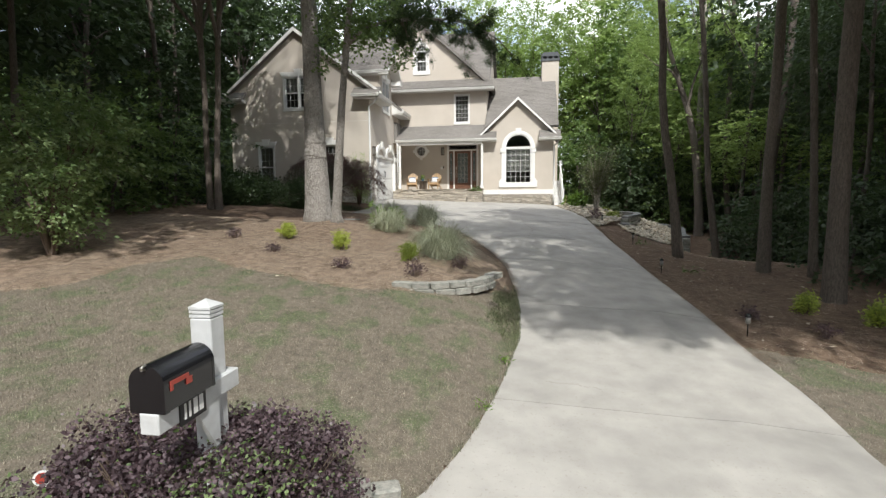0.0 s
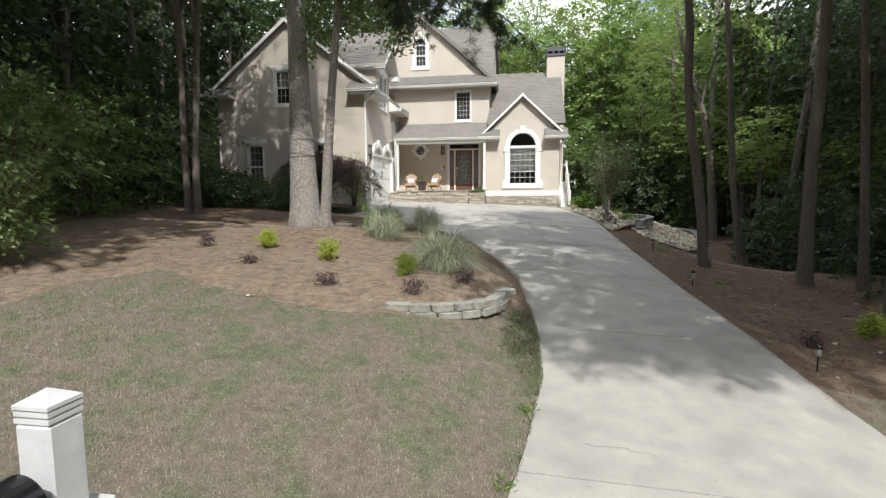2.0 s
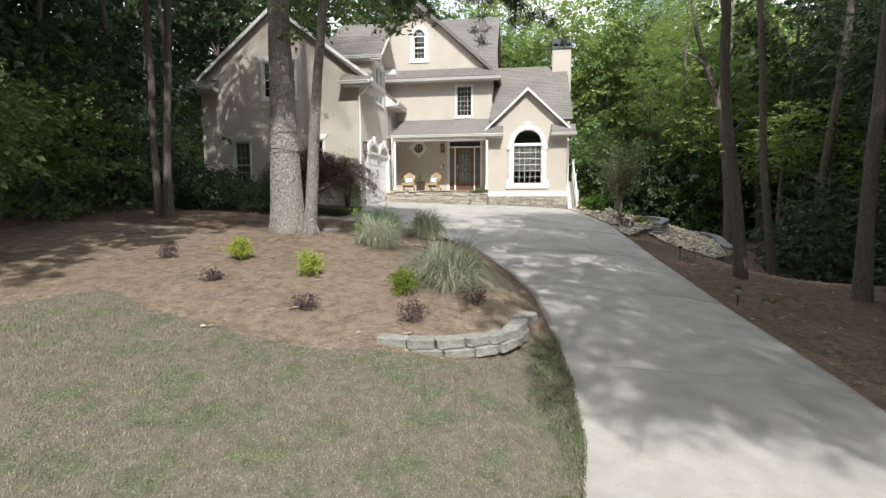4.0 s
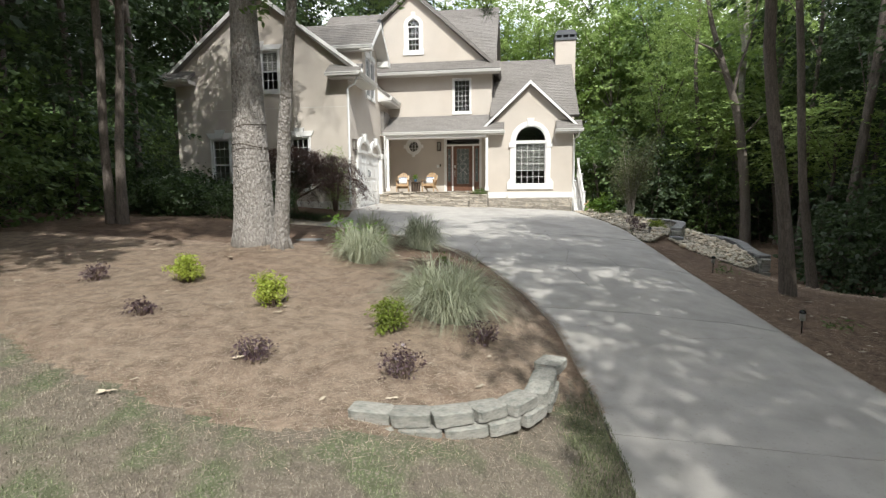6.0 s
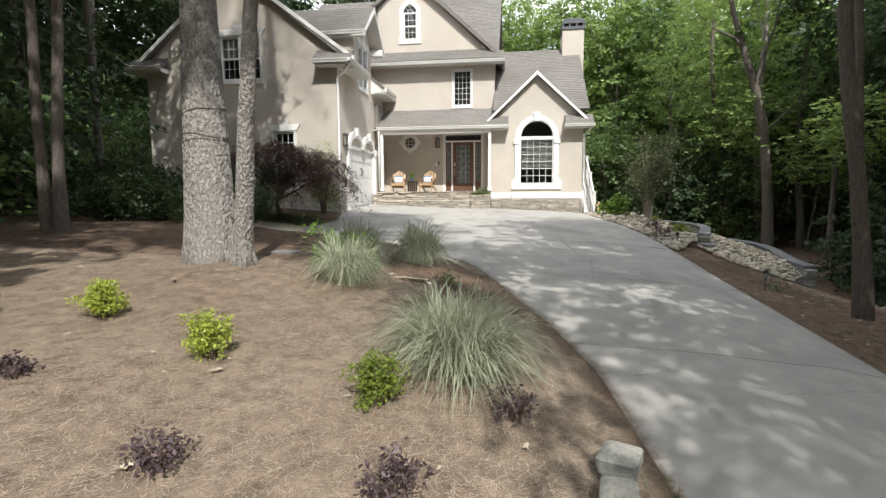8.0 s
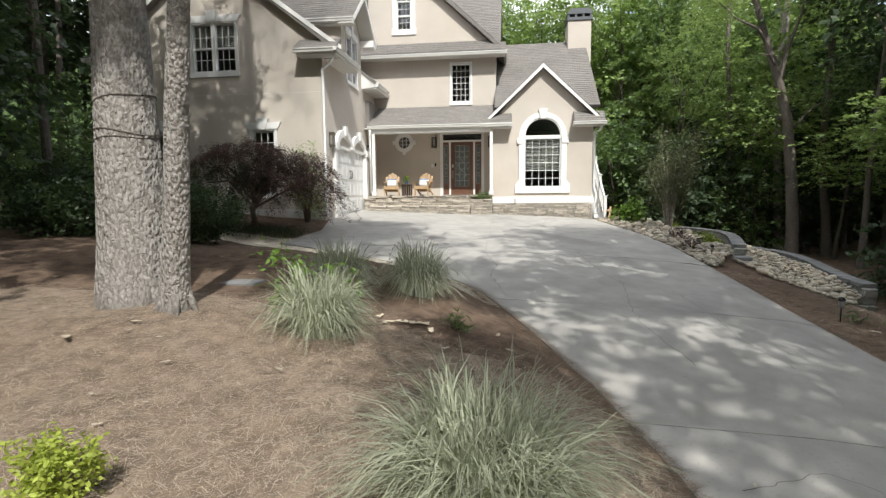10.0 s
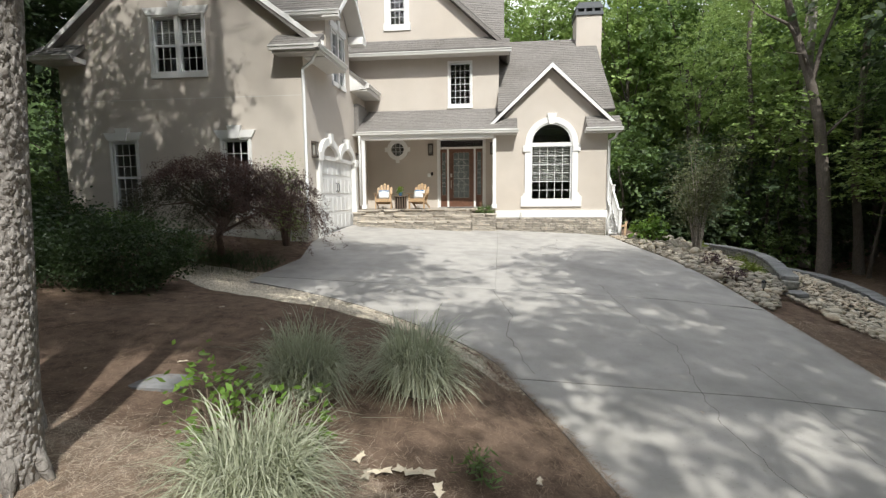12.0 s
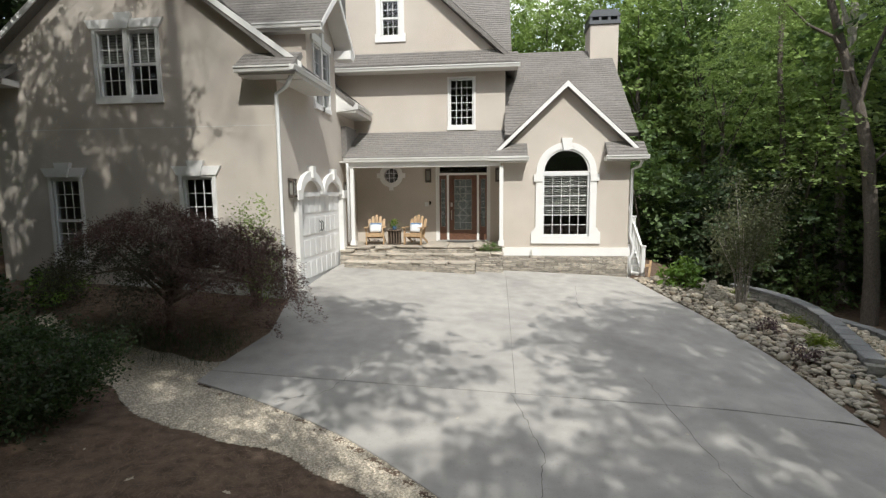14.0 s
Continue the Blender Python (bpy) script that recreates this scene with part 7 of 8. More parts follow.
def adirondack(x, y, z, turn):
    """A slatted garden armchair that faces -y before it is turned."""
    ch = thing("adirondack_chair", (x, y, z), "slatted teak Adirondack chair with a cushion on the porch", "chair", "porch chairs")
    ch.rotation_euler = (0, 0, turn)
    ch.scale = (0.88, 0.88, 0.88)
    O = Vector((x, y, z))

    def p(name, poly, way, mat=TEAK):
        bm = bmesh.new()
        prism(bm, [O + Vector(q) for q in poly], way)
        return part(name, bm, mat, ch)
    for sx in (-1, 1):
        a = sx * 0.29
        p("leg", [(a - 0.02, -0.33, 0), (a + 0.02, -0.33, 0), (a + 0.02, -0.33, 0.56), (a - 0.02, -0.33, 0.56)], (0, 0.10, 0))
        p("leg", [(a * 0.9, -0.30, 0.33), (a * 0.9, -0.26, 0.39), (a * 0.9, 0.46, 0.05), (a * 0.9, 0.42, 0.0)], (0.03 * sx, 0, 0))
        p("armrest", [(a - 0.07, -0.42, 0.56), (a + 0.07, -0.42, 0.56), (a + 0.06, 0.28, 0.56), (a - 0.02, 0.28, 0.56)], (0, 0, 0.025))
    for k in range(5):
        y0 = -0.34 + k * 0.115
        z0 = 0.37 - k * 0.042
        p("seat_slat", [(-0.27, y0, z0), (0.27, y0, z0), (0.27, y0 + 0.1, z0 - 0.036), (-0.27, y0 + 0.1, z0 - 0.036)], (0, 0.004, 0.02))
    p("apron", [(-0.29, -0.35, 0.27), (0.29, -0.35, 0.27), (0.29, -0.35, 0.38), (-0.29, -0.35, 0.38)], (0, 0.022, 0))
    for k in range(5):
        a = (k - 2) * 0.108
        top = 0.94 - 0.05 * abs(k - 2) ** 1.5
        p("back_slat", [(a - 0.048, 0.10, 0.18), (a + 0.048, 0.10, 0.18), (a * 1.15 + 0.05, 0.36, top), (a * 1.15 + 0.02, 0.37, top + 0.03), (a * 1.15 - 0.02, 0.37, top + 0.03), (a * 1.15 - 0.05, 0.36, top)], (0, 0.02, 0.005))
    p("back_rail", [(-0.27, 0.25, 0.50), (0.27, 0.25, 0.50), (0.27, 0.28, 0.57), (-0.27, 0.28, 0.57)], (0, 0.022, 0))
    return ch


def cushion(x, y, z, turn):
    cu = thing("cushion", (x, y, z), "white cushion with blue edge on a chair", "cushion", "cushions")
    bm = bmesh.new()
    n = 10
    grid = {}
    for s in (1, -1):
        for i in range(n + 1):
            for j in range(n + 1):
                u, v = i / n * 2 - 1, j / n * 2 - 1
                e = (1 - u ** 4) * (1 - v ** 4)
                grid[s, i, j] = bm.verts.new((x + u * 0.19 * (1 - 0.06 * v * v), y + s * 0.055 * e, z + 0.16 + v * 0.15 * (1 - 0.06 * u * u)))
        for i in range(n):
            for j in range(n):
                bm.faces.new((grid[s, i, j], grid[s, i + 1, j], grid[s, i + 1, j + 1], grid[s, i, j + 1])).smooth = True
    bmesh.ops.remove_doubles(bm, verts=bm.verts[:], dist=0.0005)
    part("cover", bm, CUSHION, cu)
    bm = bmesh.new()
    prism(bm, [(x - 0.16, y - 0.048, z + 0.25), (x + 0.16, y - 0.048, z + 0.25), (x + 0.16, y - 0.03, z + 0.295), (x - 0.16, y - 0.03, z + 0.295)], (0, 0.02, 0))
    part("stripe", bm, BLUECLOTH, cu, "blue band")
    cu.rotation_euler = (-0.3, 0, turn)


for x, turn in ((-4.62, 0.12), (-3.42, -0.18)):
    adirondack(x, 26.98, 2.485, turn)
    cushion(x, 26.93, 2.485 + 0.33, turn)
tb = thing("side_table", (-4.04, 26.92, 2.485), "small dark slatted side table between the chairs", "table")
bm = bmesh.new()
box(bm, -4.24, 26.74, 2.485 + 0.40, -3.84, 27.10, 2.485 + 0.425)
soften(bm, 0.006)
part("tabletop", bm, TWIG, tb)
for x in (-4.20, -4.12, -4.04, -3.96, -3.88):
    bm = bmesh.new()
    box(bm, x - 0.015, 26.78, 2.485, x + 0.015, 27.06, 2.485 + 0.40)
    part("slat", bm, TWIG, tb)
pot = thing("flower_pot", (-4.04, 26.92, 2.91), "blue-grey pot with small yellow flowers", "flower pot")
bm = bmesh.new()
lathe(bm, [(0.05, 0), (0.065, 0.06), (0.06, 0.13)], (-4.04, 26.92, 2.91), 12)
part("pot", bm, BLUECLOTH, pot)
v, f = leaves(ball(20, 0.09, 0.09, 0.08) + np.array([0, 0, 0.19]), 0.03, 140, 0.06, 0.5)
ob = new("foliage", cloud("foliage", v, f, LEAF_FRESH))
ob.parent = pot
v, f = leaves(ball(8, 0.07, 0.07, 0.03) + np.array([0, 0, 0.27]), 0.015, 60, 0.03, 0.9)
ob = new("flowers", cloud("flowers", v, f, LEAF_LIME))
ob.parent = pot
bm = bmesh.new()
prism(bm, [(-2.1 + 0.48 * math.cos(a), 27.88 - 0.42 * math.sin(a), 2.487) for a in [math.pi * k / 14 for k in range(15)]], (0, 0, 0.014))
solid("door_mat", bm, MATFIBRE, "dark half-round door mat before the entrance", "door mat", at=(-2.1, 27.7, 2.487))
shrub("porch_plant", (-1.2, 26.35, 2.34), (0.26, 0.16, 0.2), [(LEAF_MID, 1.0)], "low green plant on the stone pier", "plant", count=420, leaf=0.09, clusters=26, spread=0.04, aspect=0.25, stems=4)

# ---------------------------------------------------------------- deck stairs at the right side
ds = thing("deck_stairs", (3.0, 27.4, 1.5), "white wooden deck stairs with a railing", "stairs")
for k in range(8):
    y, z = 27.15 + k * 0.27, 1.62 + k * 0.18
    bm = bmesh.new()
    box(bm, 2.70, y, z - 0.16, 3.12, y + 0.02, z)
    part("riser", bm, VINYL, ds)
    bm = bmesh.new()
    box(bm, 2.70, y - 0.03, z, 3.12, y + 0.27, z + 0.03)
    part("tread", bm, GUTTER, ds)
for x in (2.68, 3.12):
    bm = bmesh.new()
    prism(bm, [(x, 27.1, 1.35), (x, 29.3, 2.85), (x, 29.3, 3.1), (x, 27.1, 1.62)], (0.03, 0, 0))
    part("stringer", bm, VINYL, ds)
for y, z in ((27.08, 1.45), (28.2, 2.25), (29.3, 3.0)):
    bm = bmesh.new()
    box(bm, 3.10, y - 0.05, z - 0.1, 3.20, y + 0.05, z + 0.95)
    box(bm, 3.08, y - 0.07, z + 0.95, 3.22, y + 0.07, z + 0.99)
    part("newel", bm, VINYL, ds)
for lo in (0.78, 0.12):
    bm = bmesh.new()
    prism(bm, [(3.12, 27.08, 1.45 + lo), (3.18, 27.08, 1.45 + lo), (3.18, 27.08, 1.52 + lo), (3.12, 27.08, 1.52 + lo)], (0, 2.22, 1.55))
    part("handrail", bm, VINYL, ds)
for k in range(13):
    s = (k + 0.5) / 13
    bm = bmesh.new()
    box(bm, 3.135, 27.08 + 2.22 * s - 0.015, 1.5 + 1.55 * s + 0.1, 3.165, 27.08 + 2.22 * s + 0.015, 1.5 + 1.55 * s + 0.78)
    part("baluster", bm, VINYL, ds)
bm = bmesh.new()
prism(bm, [(3.18, 26.7, 1.45), (3.24, 26.7, 1.45), (3.32, 26.8, 2.05), (3.26, 26.8, 2.05)], (0, 0.03, 0))
prism(bm, [(3.12, 26.74, 1.86), (3.30, 26.76, 1.90), (3.30, 26.77, 1.97), (3.12, 26.75, 1.93)], (0, 0.02, 0))
solid("wooden_stake", bm, TEAK, "pale wooden stake leaning by the stairs", "stake", at=(3.2, 26.7, 1.45))
bm = bmesh.new()
prism(bm, [(2.75, 26.35, 1.40), (3.30, 26.30, 1.36), (3.30, 26.30, 1.50), (2.75, 26.35, 1.52)], (0.02, 0.35, 0))
soften(bm, 0.03)
solid("stepping_stone", bm, FLAG, "flat grey stone at the foot of the stairs", "stone", at=(3.0, 26.4, 1.45))
for k in range(3):
    bm = bmesh.new()
    box(bm, 3.1 + k * 0.42, 26.9, 1.3, 3.49 + k * 0.42, 27.1, 1.55)
    soften(bm, 0.015)
    solid("concrete_block", bm, WALLBLOCK, "grey concrete edging block by the stairs", "block", "edging blocks", at=(3.3 + k * 0.42, 27.0, 1.4))

# ---------------------------------------------------------------- garden walls, stones, rocks
st = random.Random(17)


def rough_stone(seed, amount=0.10, cuts=1):
    """A unit stone block with uneven faces and worn edges, centred on the origin."""
    bm = bmesh.new()
    bmesh.ops.create_cube(bm, size=1.0)
    if cuts:
        bmesh.ops.bevel(bm, geom=bm.edges[:], offset=0.10, segments=1, affect="EDGES")
    for v in bm.verts:
        v.co += Vector([amount * noise.noise(v.co * 2.1 + Vector((seed * 3.1, k * 5.7, 0))) for k in range(3)])
    me = bpy.data.meshes.new("stone")
    bm.to_mesh(me)
    bm.free()
    return me


BLOCKS = [rough_stone(k, 0.10) for k in range(6)]
PEBBLES = []
for k in range(7):
    bm = bmesh.new()
    bmesh.ops.create_icosphere(bm, subdivisions=2, radius=0.5)
    for v in bm.verts:
        v.co *= 1 + 0.28 * noise.noise(v.co * 2.0 + Vector((k * 4.3, 0, 0)))
        v.co.z *= 0.62
    for f in bm.faces:
        f.smooth = True
    me = bpy.data.meshes.new("rock")
    bm.to_mesh(me)
    bm.free()
    me.materials.append(RIVERROCK)
    PEBBLES.append(me)
_with = {}


def piece(name, mesh, mat, parent, at, size, turn=0.0, tilt=0.0):
    """A piece under a parent that stands unturned; shares its mesh with alike pieces."""
    key = (mesh.name, mat.name)
    if key not in _with:
        _with[key] = mesh if (mesh.materials and mesh.materials[0] == mat) else mesh.copy()
        if not _with[key].materials:
            _with[key].materials.append(mat)
    ob = new(name, _with[key])
    ob.parent = parent
    ob.location = Vector(at) - Vector(parent["at"])
    ob.rotation_euler = (tilt, tilt * 0.6, turn)
    ob.scale = size
    return ob


def block_wall(name, path, course_h, depth, courses, top, mat, capmat, label, lengths, cap=0.0, batter=0.03, sink=0.0):
    """Courses of rough blocks along a path of plan points; top(x, y): level of the wall's top."""
    w = thing(name, (*path[0], height(*path[0])), label, "garden wall")
    pts = [Vector(p) for p in path]
    cum = [0.0]
    for a, b in zip(pts, pts[1:]):
        cum.append(cum[-1] + (b - a).length)

    def along(s):
        for i in range(len(pts) - 1):
            if s <= cum[i + 1] or i == len(pts) - 2:
                t = (s - cum[i]) / (cum[i + 1] - cum[i])
                return pts[i].lerp(pts[i + 1], t), (pts[i + 1] - pts[i]).normalized()
    for c in range(courses):
        s = -0.08 if c % 2 else 0.0
        while s < cum[-1] - 0.04:
            L = min(st.uniform(*lengths), cum[-1] - s)
            m, d = along(max(0, s + L / 2))
            side = Vector((-d.y, d.x)) * batter * c
            z = top(m.x, m.y) - course_h * (courses - c - 0.5) - (cap if cap else 0)
            piece("block", st.choice(BLOCKS), mat, w, (m.x + side.x, m.y + side.y, z), (L * 0.985, depth * st.uniform(0.92, 1.05), course_h * 0.98), math.atan2(d.y, d.x) + st.uniform(-0.03, 0.03), 0.0)
            s += L
    if cap:
        s = 0.0
        while s < cum[-1] - 0.04:
            L = min(st.uniform(0.36, 0.48), cum[-1] - s)
            m, d = along(s + L / 2)
            piece("cap", st.choice(BLOCKS), capmat, w, (m.x, m.y, top(m.x, m.y) - cap / 2), (L * 0.99, depth * 1.12, cap), math.atan2(d.y, d.x))
            s += L
    return w


bedwall = block_wall("bed_wall", [(-0.78, 8.59), (-0.47, 8.56), (-0.17, 8.6), (0.11, 8.72), (0.37, 8.9), (0.55, 9.16), (0.61, 9.5), (0.65, 9.7)], 0.105, 0.19, 2, lambda x, y: 0.72 - 0.03 * ease(9.1, 9.7, y), WALLBLOCK, CAPBLOCK, "low curved two-course wall of rough grey blocks", (0.26, 0.33))
piece("block", BLOCKS[1], WALLBLOCK, bedwall, (-0.88, 8.57, 0.60), (0.10, 0.14, 0.09))
piece("block", BLOCKS[2], WALLBLOCK, bedwall, (-0.79, 8.51, 0.57), (0.10, 0.14, 0.09))
piece("block", BLOCKS[3], WALLBLOCK, bedwall, (0.68, 9.95, 0.64), (0.30, 0.24, 0.10), 1.2)
block_wall("edging_wall", [(-0.42, 4.22), (-0.18, 4.32), (0.07, 4.39), (0.29, 4.48)], 0.10, 0.17, 1, lambda x, y: height(x, y) + 0.09, WALLBLOCK, CAPBLOCK, "row of rounded grey edging stones round the hedge", (0.24, 0.30))
block_wall("retaining_wall", [(4.99, 20.74), (5.19, 21.32), (5.45, 22.01), (5.76, 22.83), (6.02, 23.65), (6.23, 24.47), (6.33, 25.43), (6.19, 26.52), (5.82, 27.5)], 0.17, 0.26, 4, lambda x, y: 1.30, WALLBLOCK, CAPBLOCK, "curved grey block retaining wall with flat caps", (0.3, 0.42), cap=0.09, batter=0.0)
low = block_wall("retaining_wall_step", [(4.88, 20.2), (4.93, 20.57)], 0.15, 0.3, 2, lambda x, y: 1.06, WALLBLOCK, CAPBLOCK, "stepped end of the grey block wall", (0.3, 0.42), cap=0.09, batter=0.0)
block_wall("lower_garden_wall", [(6.68, 19.06), (6.81, 20.01), (7.1, 21.08), (7.46, 22.28), (7.72, 23.49), (7.75, 24.72), (7.45, 25.98), (6.97, 27.25)], 0.17, 0.26, 4, lambda x, y: 0.69 + 0.01 * (y - 19), WALLBLOCK, CAPBLOCK, "lower curved grey block wall with flat caps", (0.3, 0.42), cap=0.09, batter=0.0)


def rock_spread(name, label, inside, x0, x1, y0, y1, n, sizes, up, stuff):
    """River rocks: n pieces on the ground inside an outline, then a joined layer of smaller ones."""
    w = thing(name, (x0, y0, height(x0, y0)), label, "rock bed")
    made, tries = 0, 0
    while made < n and tries < 60000:
        tries += 1
        x, y = st.uniform(x0, x1), st.uniform(y0, y1)
        if inside(x, y):
            s = st.uniform(*sizes) * (1.5 if st.random() < 0.12 else 1)
            piece("rock", st.choice(PEBBLES), RIVERROCK, w, (x, y, height(x, y) + up(x, y) + s * 0.18), (s, s * st.uniform(0.6, 0.95), s * st.uniform(0.7, 1.0)), st.uniform(0, 6.28), st.uniform(-0.3, 0.3))
            made += 1
    ico = bmesh.new()
    bmesh.ops.create_icosphere(ico, subdivisions=1, radius=0.5)
    base = np.array([tuple(v.co * (1 + 0.35 * noise.noise(v.co * 3.1))) for v in ico.verts]) * np.array([1, 1, 0.65])
    tri = np.array([[v.index for v in f.verts] for f in ico.faces])
    ico.free()
    V, F, made, tries = [], [], 0, 0
    while made < stuff and tries < 60000:
        tries += 1
        x, y = st.uniform(x0, x1), st.uniform(y0, y1)
        if inside(x, y):
            s = st.uniform(sizes[0] * 0.55, sizes[1] * 0.75)
            a = st.uniform(0, 6.28)
            R = np.array([[math.cos(a), -math.sin(a), 0], [math.sin(a), math.cos(a), 0], [0, 0, 1]])
            V.append((base * np.array([s, s * 0.75, s * 0.8])) @ R.T + np.array([x, y, height(x, y) + up(x, y) + s * 0.05]) - np.array(w["at"]))
            F.append(tri + made * len(base))
            made += 1
    ob = new("small_rocks", cloud("small_rocks", np.concatenate(V), np.concatenate(F), RIVERROCK))
    ob.parent = w
    tagged(ob, kind="stuff")


W1X = [(18.9, 3.8), (20.2, 4.65), (20.74, 4.8), (22.0, 5.25), (23.65, 5.85), (25.4, 6.1), (26.5, 5.9)]
W2X = [(17.2, 5.2), (19.0, 6.5), (20.0, 6.65), (22.3, 7.3), (24.7, 7.55), (27.2, 6.8)]
rock_spread("rock_bed", "bed of tan and grey river rocks beside the drive", lambda x, y: lerp(y, DRIVE_R) + 0.03 < x < lerp(y, W1X) and y > 18.9, 2.7, 6.1, 18.8, 26.4, 300, (0.10, 0.20), lambda x, y: 0.02 + 0.15 * ease(0, 1.2, x - lerp(y, DRIVE_R)), 3200)
rock_spread("lower_rock_bed", "bed of grey river rocks between the garden walls", lambda x, y: max(4.6 if y < 20.2 else lerp(y, W1X) + 0.3, 4.6) < x < lerp(y, W2X) and y > 17.5 + 0.9 * max(0, 5.3 - x), 4.5, 7.6, 17.2, 26.4, 260, (0.08, 0.16), lambda x, y: 0.05 + 0.55 * ease(5.2, 7.2, x) * ease(17, 20, y), 2600)
for x, y, s in ((-3.41, 13.91, 0.42),):
    slab = BLOCKS[3].copy()
    slab.materials.append(CAPBLOCK)
    ob = new("flat_stone", slab)
    ob.location, ob.scale = gz(x, y, -0.005), (s, s * 0.75, 0.06)
    tagged(ob, "flat grey stone lying on pine straw", "stone")

# ledgestone pieces: wall base, piers, risers; flagstones
lg = random.Random(29)


def ledge(parent, u0, u1, w0, w1, place, facing):
    """Rows of thin stones over a face; place(u, w) gives a world point on the face, facing its turn."""
    w = w0
    while w < w1 - 0.015:
        h = min(lg.uniform(0.035, 0.07), w1 - w)
        u = u0
        while u < u1 - 0.02:
            L = min(lg.uniform(0.12, 0.46), u1 - u)
            p = place(u + L / 2, w + h / 2)
            piece("stone", lg.choice(BLOCKS), LEDGE, parent, p, (L - 0.008, 0.075 + lg.uniform(0, 0.035), h - 0.007), facing)
            u += L
        w += h


ledge(stone_base, -0.85, 2.62, 1.46, 2.185, lambda u, w: (u, A_Y - 0.02, w), 0.0)
ledge(steps, -1.60, -0.84, 1.62, 2.285, lambda u, w: (u, 26.02, w), 0.0)
ledge(steps, 26.0, 26.66, 1.62, 2.285, lambda u, w: (-1.57, u, w), math.pi / 2)
ledge(steps, -5.44, -5.12, 1.75, 2.34, lambda u, w: (u, 26.06, w), 0.0)
for y, z0, z1 in ((26.40, 2.30, 2.405), (26.0, 2.12, 2.245), (25.62, 1.70, 2.075)):
    ledge(steps, -5.2, -1.6, z0, z1, lambda u, w: (u, y, w), 0.0)
for x0, x1, y0, y1, z, n in ((G_X + 0.02, -0.88, 26.34, 27.98, 2.445, 6), (-5.2, -1.6, 25.96, 26.40, 2.275, 6), (-5.2, -1.6, 25.57, 26.0, 2.105, 6), (-1.64, -0.83, 25.95, 26.68, 2.312, 2), (-5.45, -5.08, 26.0, 26.42, 2.37, 1)):
    cuts = [x0 + (x1 - x0) * (k + (lg.uniform(-0.2, 0.2) if 0 < k < n else 0)) / n for k in range(n + 1)]
    for a, b in zip(cuts, cuts[1:]):
        piece("flagstone", lg.choice(BLOCKS), FLAG, steps, ((a + b) / 2, (y0 + y1) / 2, z), ((b - a) - 0.008, y1 - y0, 0.055))

# ---------------------------------------------------------------- fine litter: straw, blades, leaves, gravel
fr = np.random.default_rng(77)


def litter(name, n, x0, x1, y0, y1, inside, length, width, rise, mat, label, category, upright=False, spill=0.02):
    pts = np.stack([fr.uniform(x0, x1, n), fr.uniform(y0, y1, n)], 1)
    soft = fr.normal(size=(n, 2)) * (0.2 if spill > 0 else 0.03)
    keep = [p for p, o in zip(pts, soft) if inside(p[0] + o[0], p[1] + o[1]) and not in_drive(p[0], p[1], spill)]
    base = np.array([(x, y, height(x, y) + bumps(x, y, 0.03) + (0.014 if not in_drive(x, y, 0.01) else 0.025)) for x, y in keep])
    m = len(base)
    a = fr.uniform(0, 6.2832, m)
    L = length * fr.uniform(0.5, 1.3, m)
    if upright:
        d = np.stack([np.cos(a) * 0.55, np.sin(a) * 0.55, np.ones(m) * 0.8], 1)
    else:
        d = np.stack([np.cos(a), np.sin(a), fr.uniform(-0.02, rise, m)], 1)
    s = np.stack([-np.sin(a), np.cos(a), np.zeros(m)], 1) * width
    v = np.stack([base - s, base + s, base + d * L[:, None]], 1).reshape(-1, 3)
    ob = new(name, cloud(name, v, np.arange(m * 3).reshape(-1, 3), mat))
    return tagged(ob, label, category, kind="stuff")


def bed_near(x, y):
    return not in_lawn(x, y) and not in_drive(x, y, -0.05) and not in_gravel(x, y)


litter("straw_needles", 130000, -6.5, 1.2, 7.0, 14.0, in_straw, 0.13, 0.0015, 0.07, NEEDLE, "loose brown pine needles over the bed", "pine straw")
litter("straw_needles", 34000, -6.5, 1.2, 12.0, 16.8, lambda x, y: bed_near(x, y) and not in_straw(x, y), 0.13, 0.0016, 0.07, BROWNNEEDLE, "loose dark brown needles under the pines", "pine straw")
litter("straw_needles", 38000, 3.6, 8.0, 7.5, 18.5, bed_near, 0.15, 0.0022, 0.08, BROWNNEEDLE, "loose brown pine needles beside the drive", "pine straw")
litter("straw_needles", 30000, -11.5, -6.5, 7.5, 19.5, bed_near, 0.16, 0.0024, 0.08, BROWNNEEDLE, "loose brown pine needles under the trees", "pine straw")
litter("lawn_grass", 120000, -6.5, 1.3, 3.0, 9.8, in_lawn, 0.032, 0.0026, 0.3, BLADE, "short thin lawn grass blades", "grass", upright=True)
litter("lawn_grass", 12000, 3.9, 7.5, 4.5, 9.0, in_lawn, 0.04, 0.003, 0.3, BLADE, "short thin lawn grass beside the drive", "grass", upright=True)

litter("ground_cover", 9000, -8.2, -4.9, 18.3, 20.6, lambda x, y: ((x + 6.5) / 1.5) ** 2 + ((y - 19.5) / 0.75) ** 2 < 1 and not in_gravel(x, y), 0.16, 0.004, 0.3, LEAF_DARK, "low dark green grassy ground cover under the maple", "ground cover", upright=True)
litter("straw_needles", 11000, 3.6, 8.0, 8.0, 18.5, bed_near, 0.16, 0.0022, 0.10, NEEDLE, "loose pale pine needles beside the drive", "pine straw")


def off_edge(x, y):
    """Metres from the drive's left edge, positive on the bed's side."""
    return lerp(y, DRIVE_L) - x


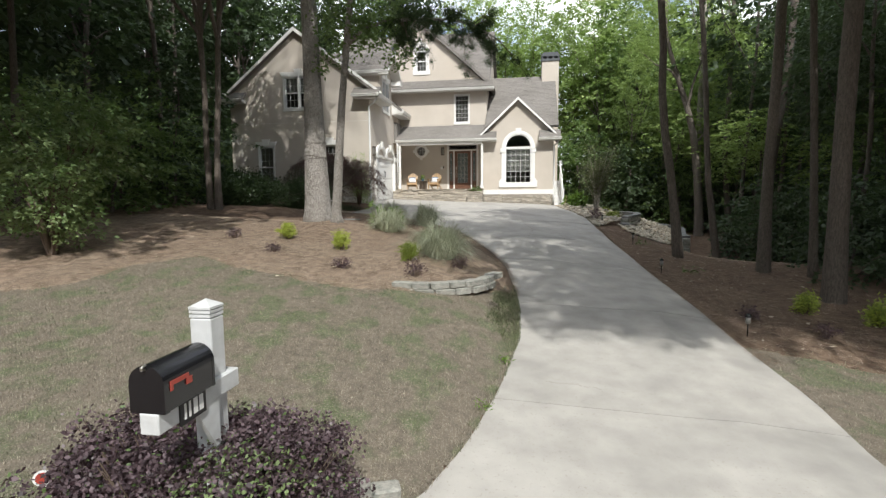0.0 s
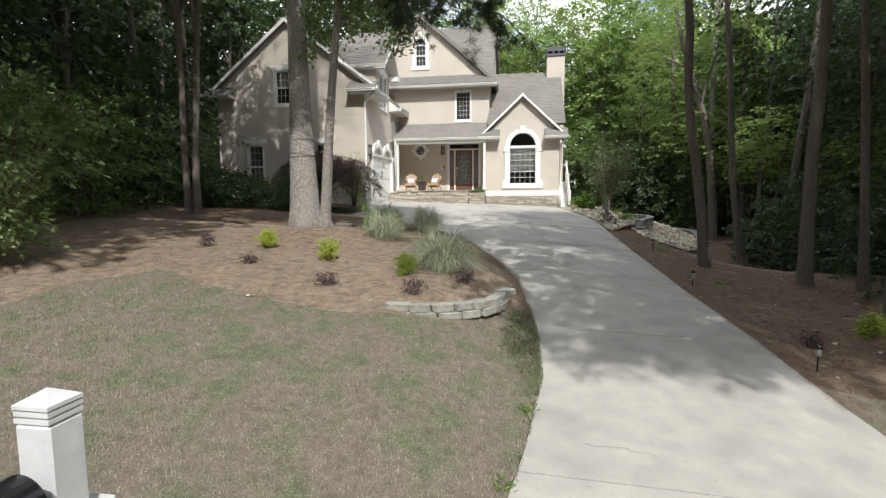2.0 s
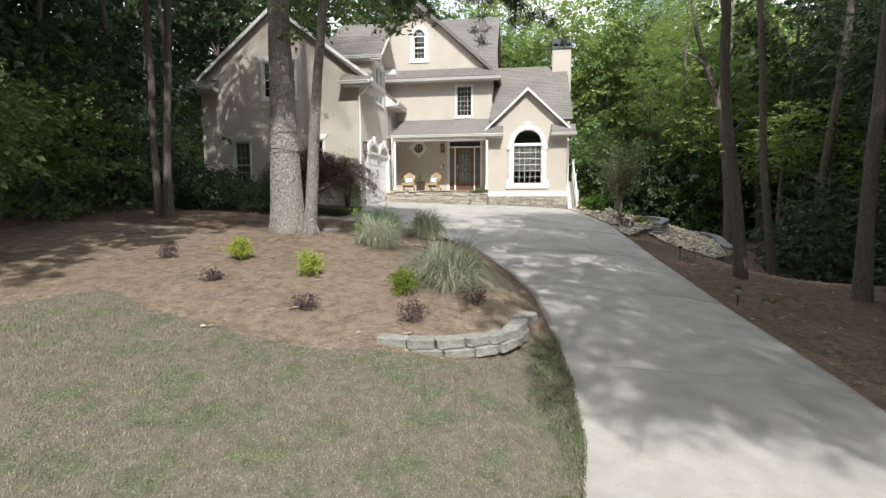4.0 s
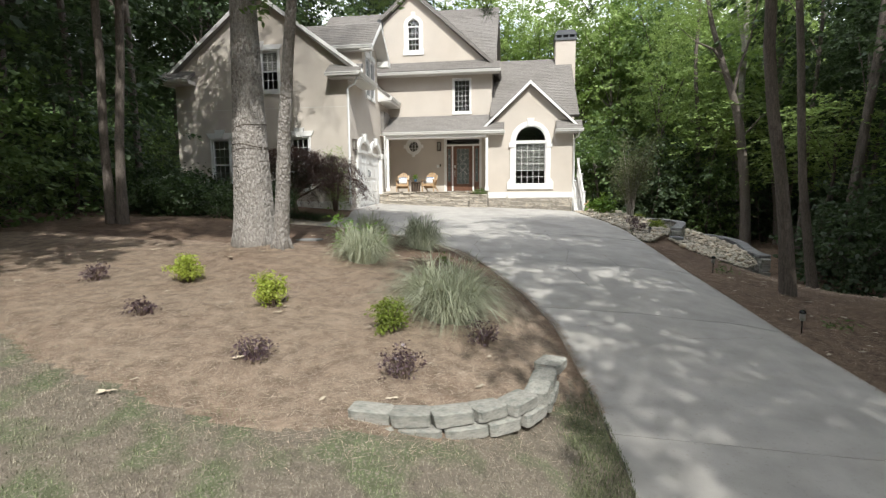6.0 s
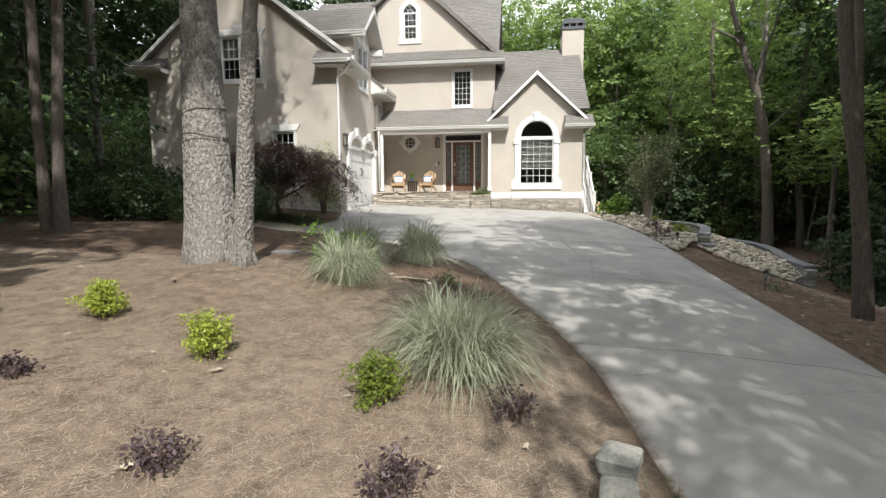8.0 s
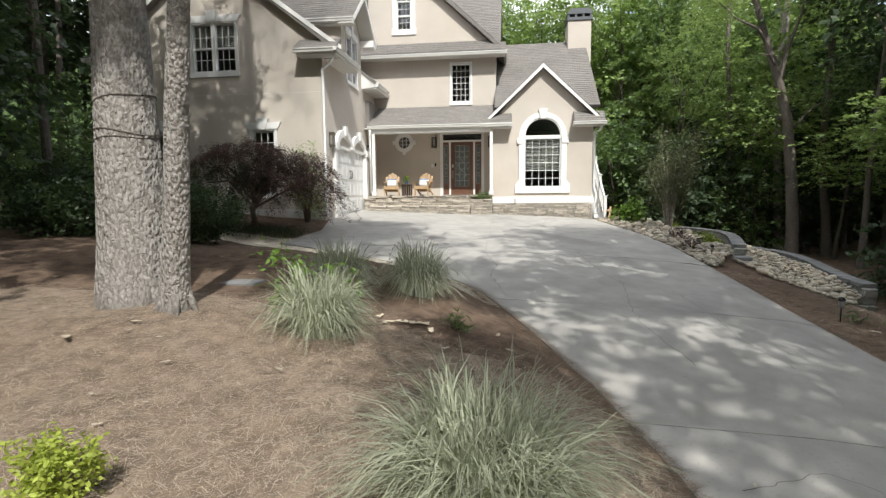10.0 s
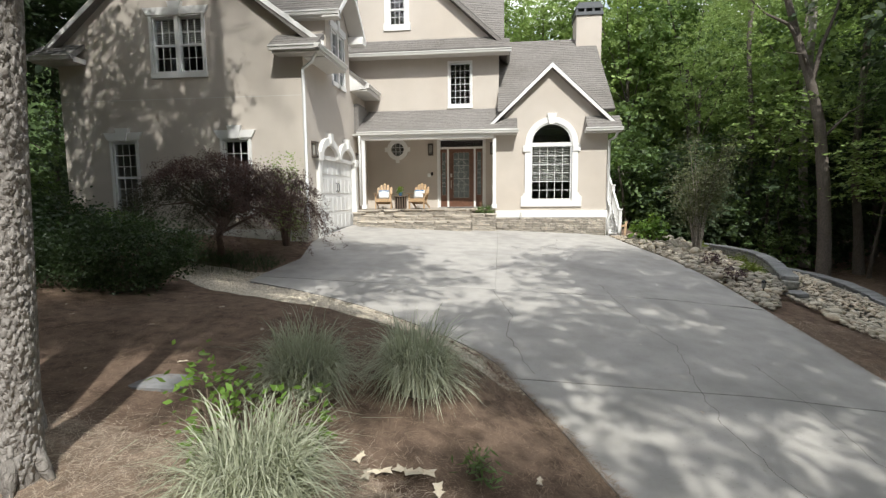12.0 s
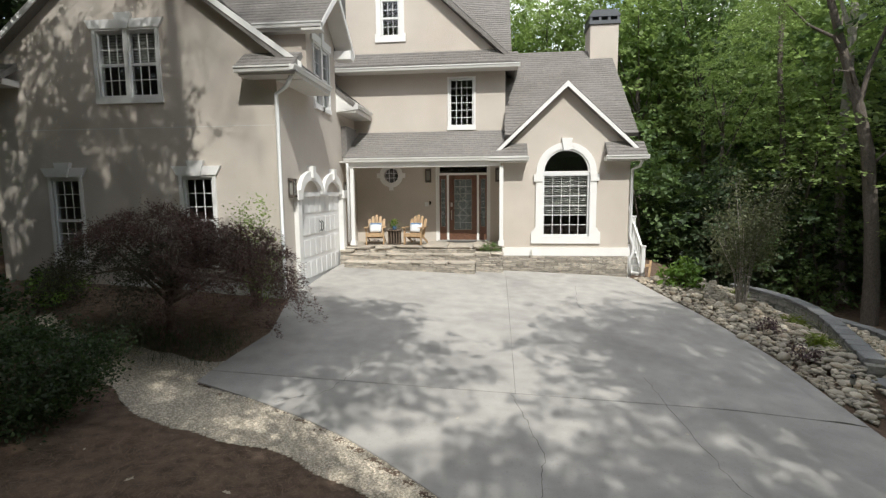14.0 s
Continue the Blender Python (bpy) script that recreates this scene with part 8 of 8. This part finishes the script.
litter("edge_grass", 26000, 0.2, 1.4, 6.6, 10.2, lambda x, y: off_edge(x, y) < (0.42 + 0.16 * noise.noise(Vector((x * 3, y * 3, 1)))) * ease(7.1, 8.2, y) * ease(10.1, 9.3, y), 0.045, 0.003, 0.3, EDGEGRASS, "thick green grass along the drive's edge by the wall", "grass", upright=True, spill=-0.02)
litter("edge_straw", 90000, -1.0, 1.5, 9.6, 16.2, lambda x, y: off_edge(x, y) < 0.22 + 0.15 * noise.noise(Vector((x * 2, y * 2, 3))), 0.11, 0.0018, 0.08, BROWNNEEDLE, "dark brown needles strewn along the drive's edge", "pine straw", spill=-0.05)
litter("edge_straw", 36000, 3.4, 4.8, 7.8, 18.5, lambda x, y: x - lerp(y, DRIVE_R) < 0.2, 0.12, 0.0018, 0.08, BROWNNEEDLE, "dark brown needles strewn along the drive's edge", "pine straw", spill=-0.05)
litter("edge_grass", 16000, -0.6, 1.3, 3.2, 8.0, lambda x, y: off_edge(x, y) < 0.12, 0.06, 0.003, 0.3, BLADE, "ragged dry grass along the drive's edge", "grass", upright=True, spill=-0.02)


def pebbles(name, n, x0, x1, y0, y1, inside, mat, label, category):
    """Small eight-faced stones strewn over the ground, joined in one mesh."""
    pts = [(x, y) for x, y in zip(fr.uniform(x0, x1, n), fr.uniform(y0, y1, n)) if inside(x, y)]
    c = np.array([(x, y, height(x, y) + bumps(x, y, 0.03) + 0.008) for x, y in pts])
    m = len(c)
    octa = np.array([(1, 0, 0), (-1, 0, 0), (0, 1, 0), (0, -1, 0), (0, 0, 1), (0, 0, -1)], float)
    size = fr.uniform(0.008, 0.02, (m, 1, 1)) * fr.uniform(0.6, 1.2, (m, 6, 1)) * np.array([1.2, 1.0, 0.7])
    a = fr.uniform(0, 6.28, m)
    v = octa[None] * size
    v = np.stack([v[..., 0] * np.cos(a)[:, None] - v[..., 1] * np.sin(a)[:, None], v[..., 0] * np.sin(a)[:, None] + v[..., 1] * np.cos(a)[:, None], v[..., 2]], -1) + c[:, None]
    tri = np.array([(0, 2, 4), (2, 1, 4), (1, 3, 4), (3, 0, 4)])
    f = (np.arange(m)[:, None, None] * 6 + tri[None]).reshape(-1, 3)
    tagged(new(name, cloud(name, v.reshape(-1, 3), f, mat)), label, category, kind="stuff")


pebbles("path_pebbles", 90000, -9, 0, 15, 21.3, in_gravel, PEBBLE, "tan pea gravel stones", "gravel")
# fallen leaves
fl = random.Random(41)


def fallen_leaf(x, y, s):
    bm = bmesh.new()
    z = height(x, y) + 0.03 if not in_drive(x, y) else height(x, y) + 0.028
    n = 14
    a0 = fl.uniform(0, 6.28)
    rim = []
    for k in range(n):
        a = a0 + 6.2832 * k / n
        r = s * (0.62 + 0.38 * (k % 2)) * (0.85 + 0.5 * math.cos(2 * (a - a0)))
        rim.append(bm.verts.new((x + r * math.cos(a), y + r * math.sin(a), z + fl.uniform(0.0, 0.25) * s)))
    c = bm.verts.new((x, y, z))
    for k in range(n):
        bm.faces.new((c, rim[k], rim[(k + 1) % n]))
    solid("fallen_leaf", bm, DRYLEAF, "dry curled tan oak leaf on the ground", "leaf", "fallen leaves", at=(x, y, z), normals=False)


for x, y, s in ((-3.73, 11.85, 0.06), (-2.04, 9.12, 0.06), (-2.19, 10.17, 0.045), (-5.49, 12.65, 0.05), (-1.44, 13.19, 0.07), (-1.30, 13.24, 0.075), (-1.52, 13.14, 0.06), (-1.18, 13.26, 0.08), (-1.61, 13.29, 0.06), (-1.07, 13.13, 0.07), (-0.60, 8.85, 0.045), (0.05, 9.32, 0.04), (-2.70, 8.43, 0.06)):
    fallen_leaf(x, y, s)
for _ in range(70):
    x, y = fl.uniform(-6, 0.5), fl.uniform(8.6, 16.5)
    if bed_near(x, y):
        fallen_leaf(x, y, fl.uniform(0.018, 0.045))
for _ in range(60):
    x, y = fl.uniform(4.0, 7.8), fl.uniform(8.5, 17)
    if bed_near(x, y):
        fallen_leaf(x, y, fl.uniform(0.025, 0.06))
for _ in range(26):
    x, y = fl.uniform(-4, 3), fl.uniform(7, 24)
    if in_drive(x, y, -0.2):
        fallen_leaf(x, y, fl.uniform(0.012, 0.026))
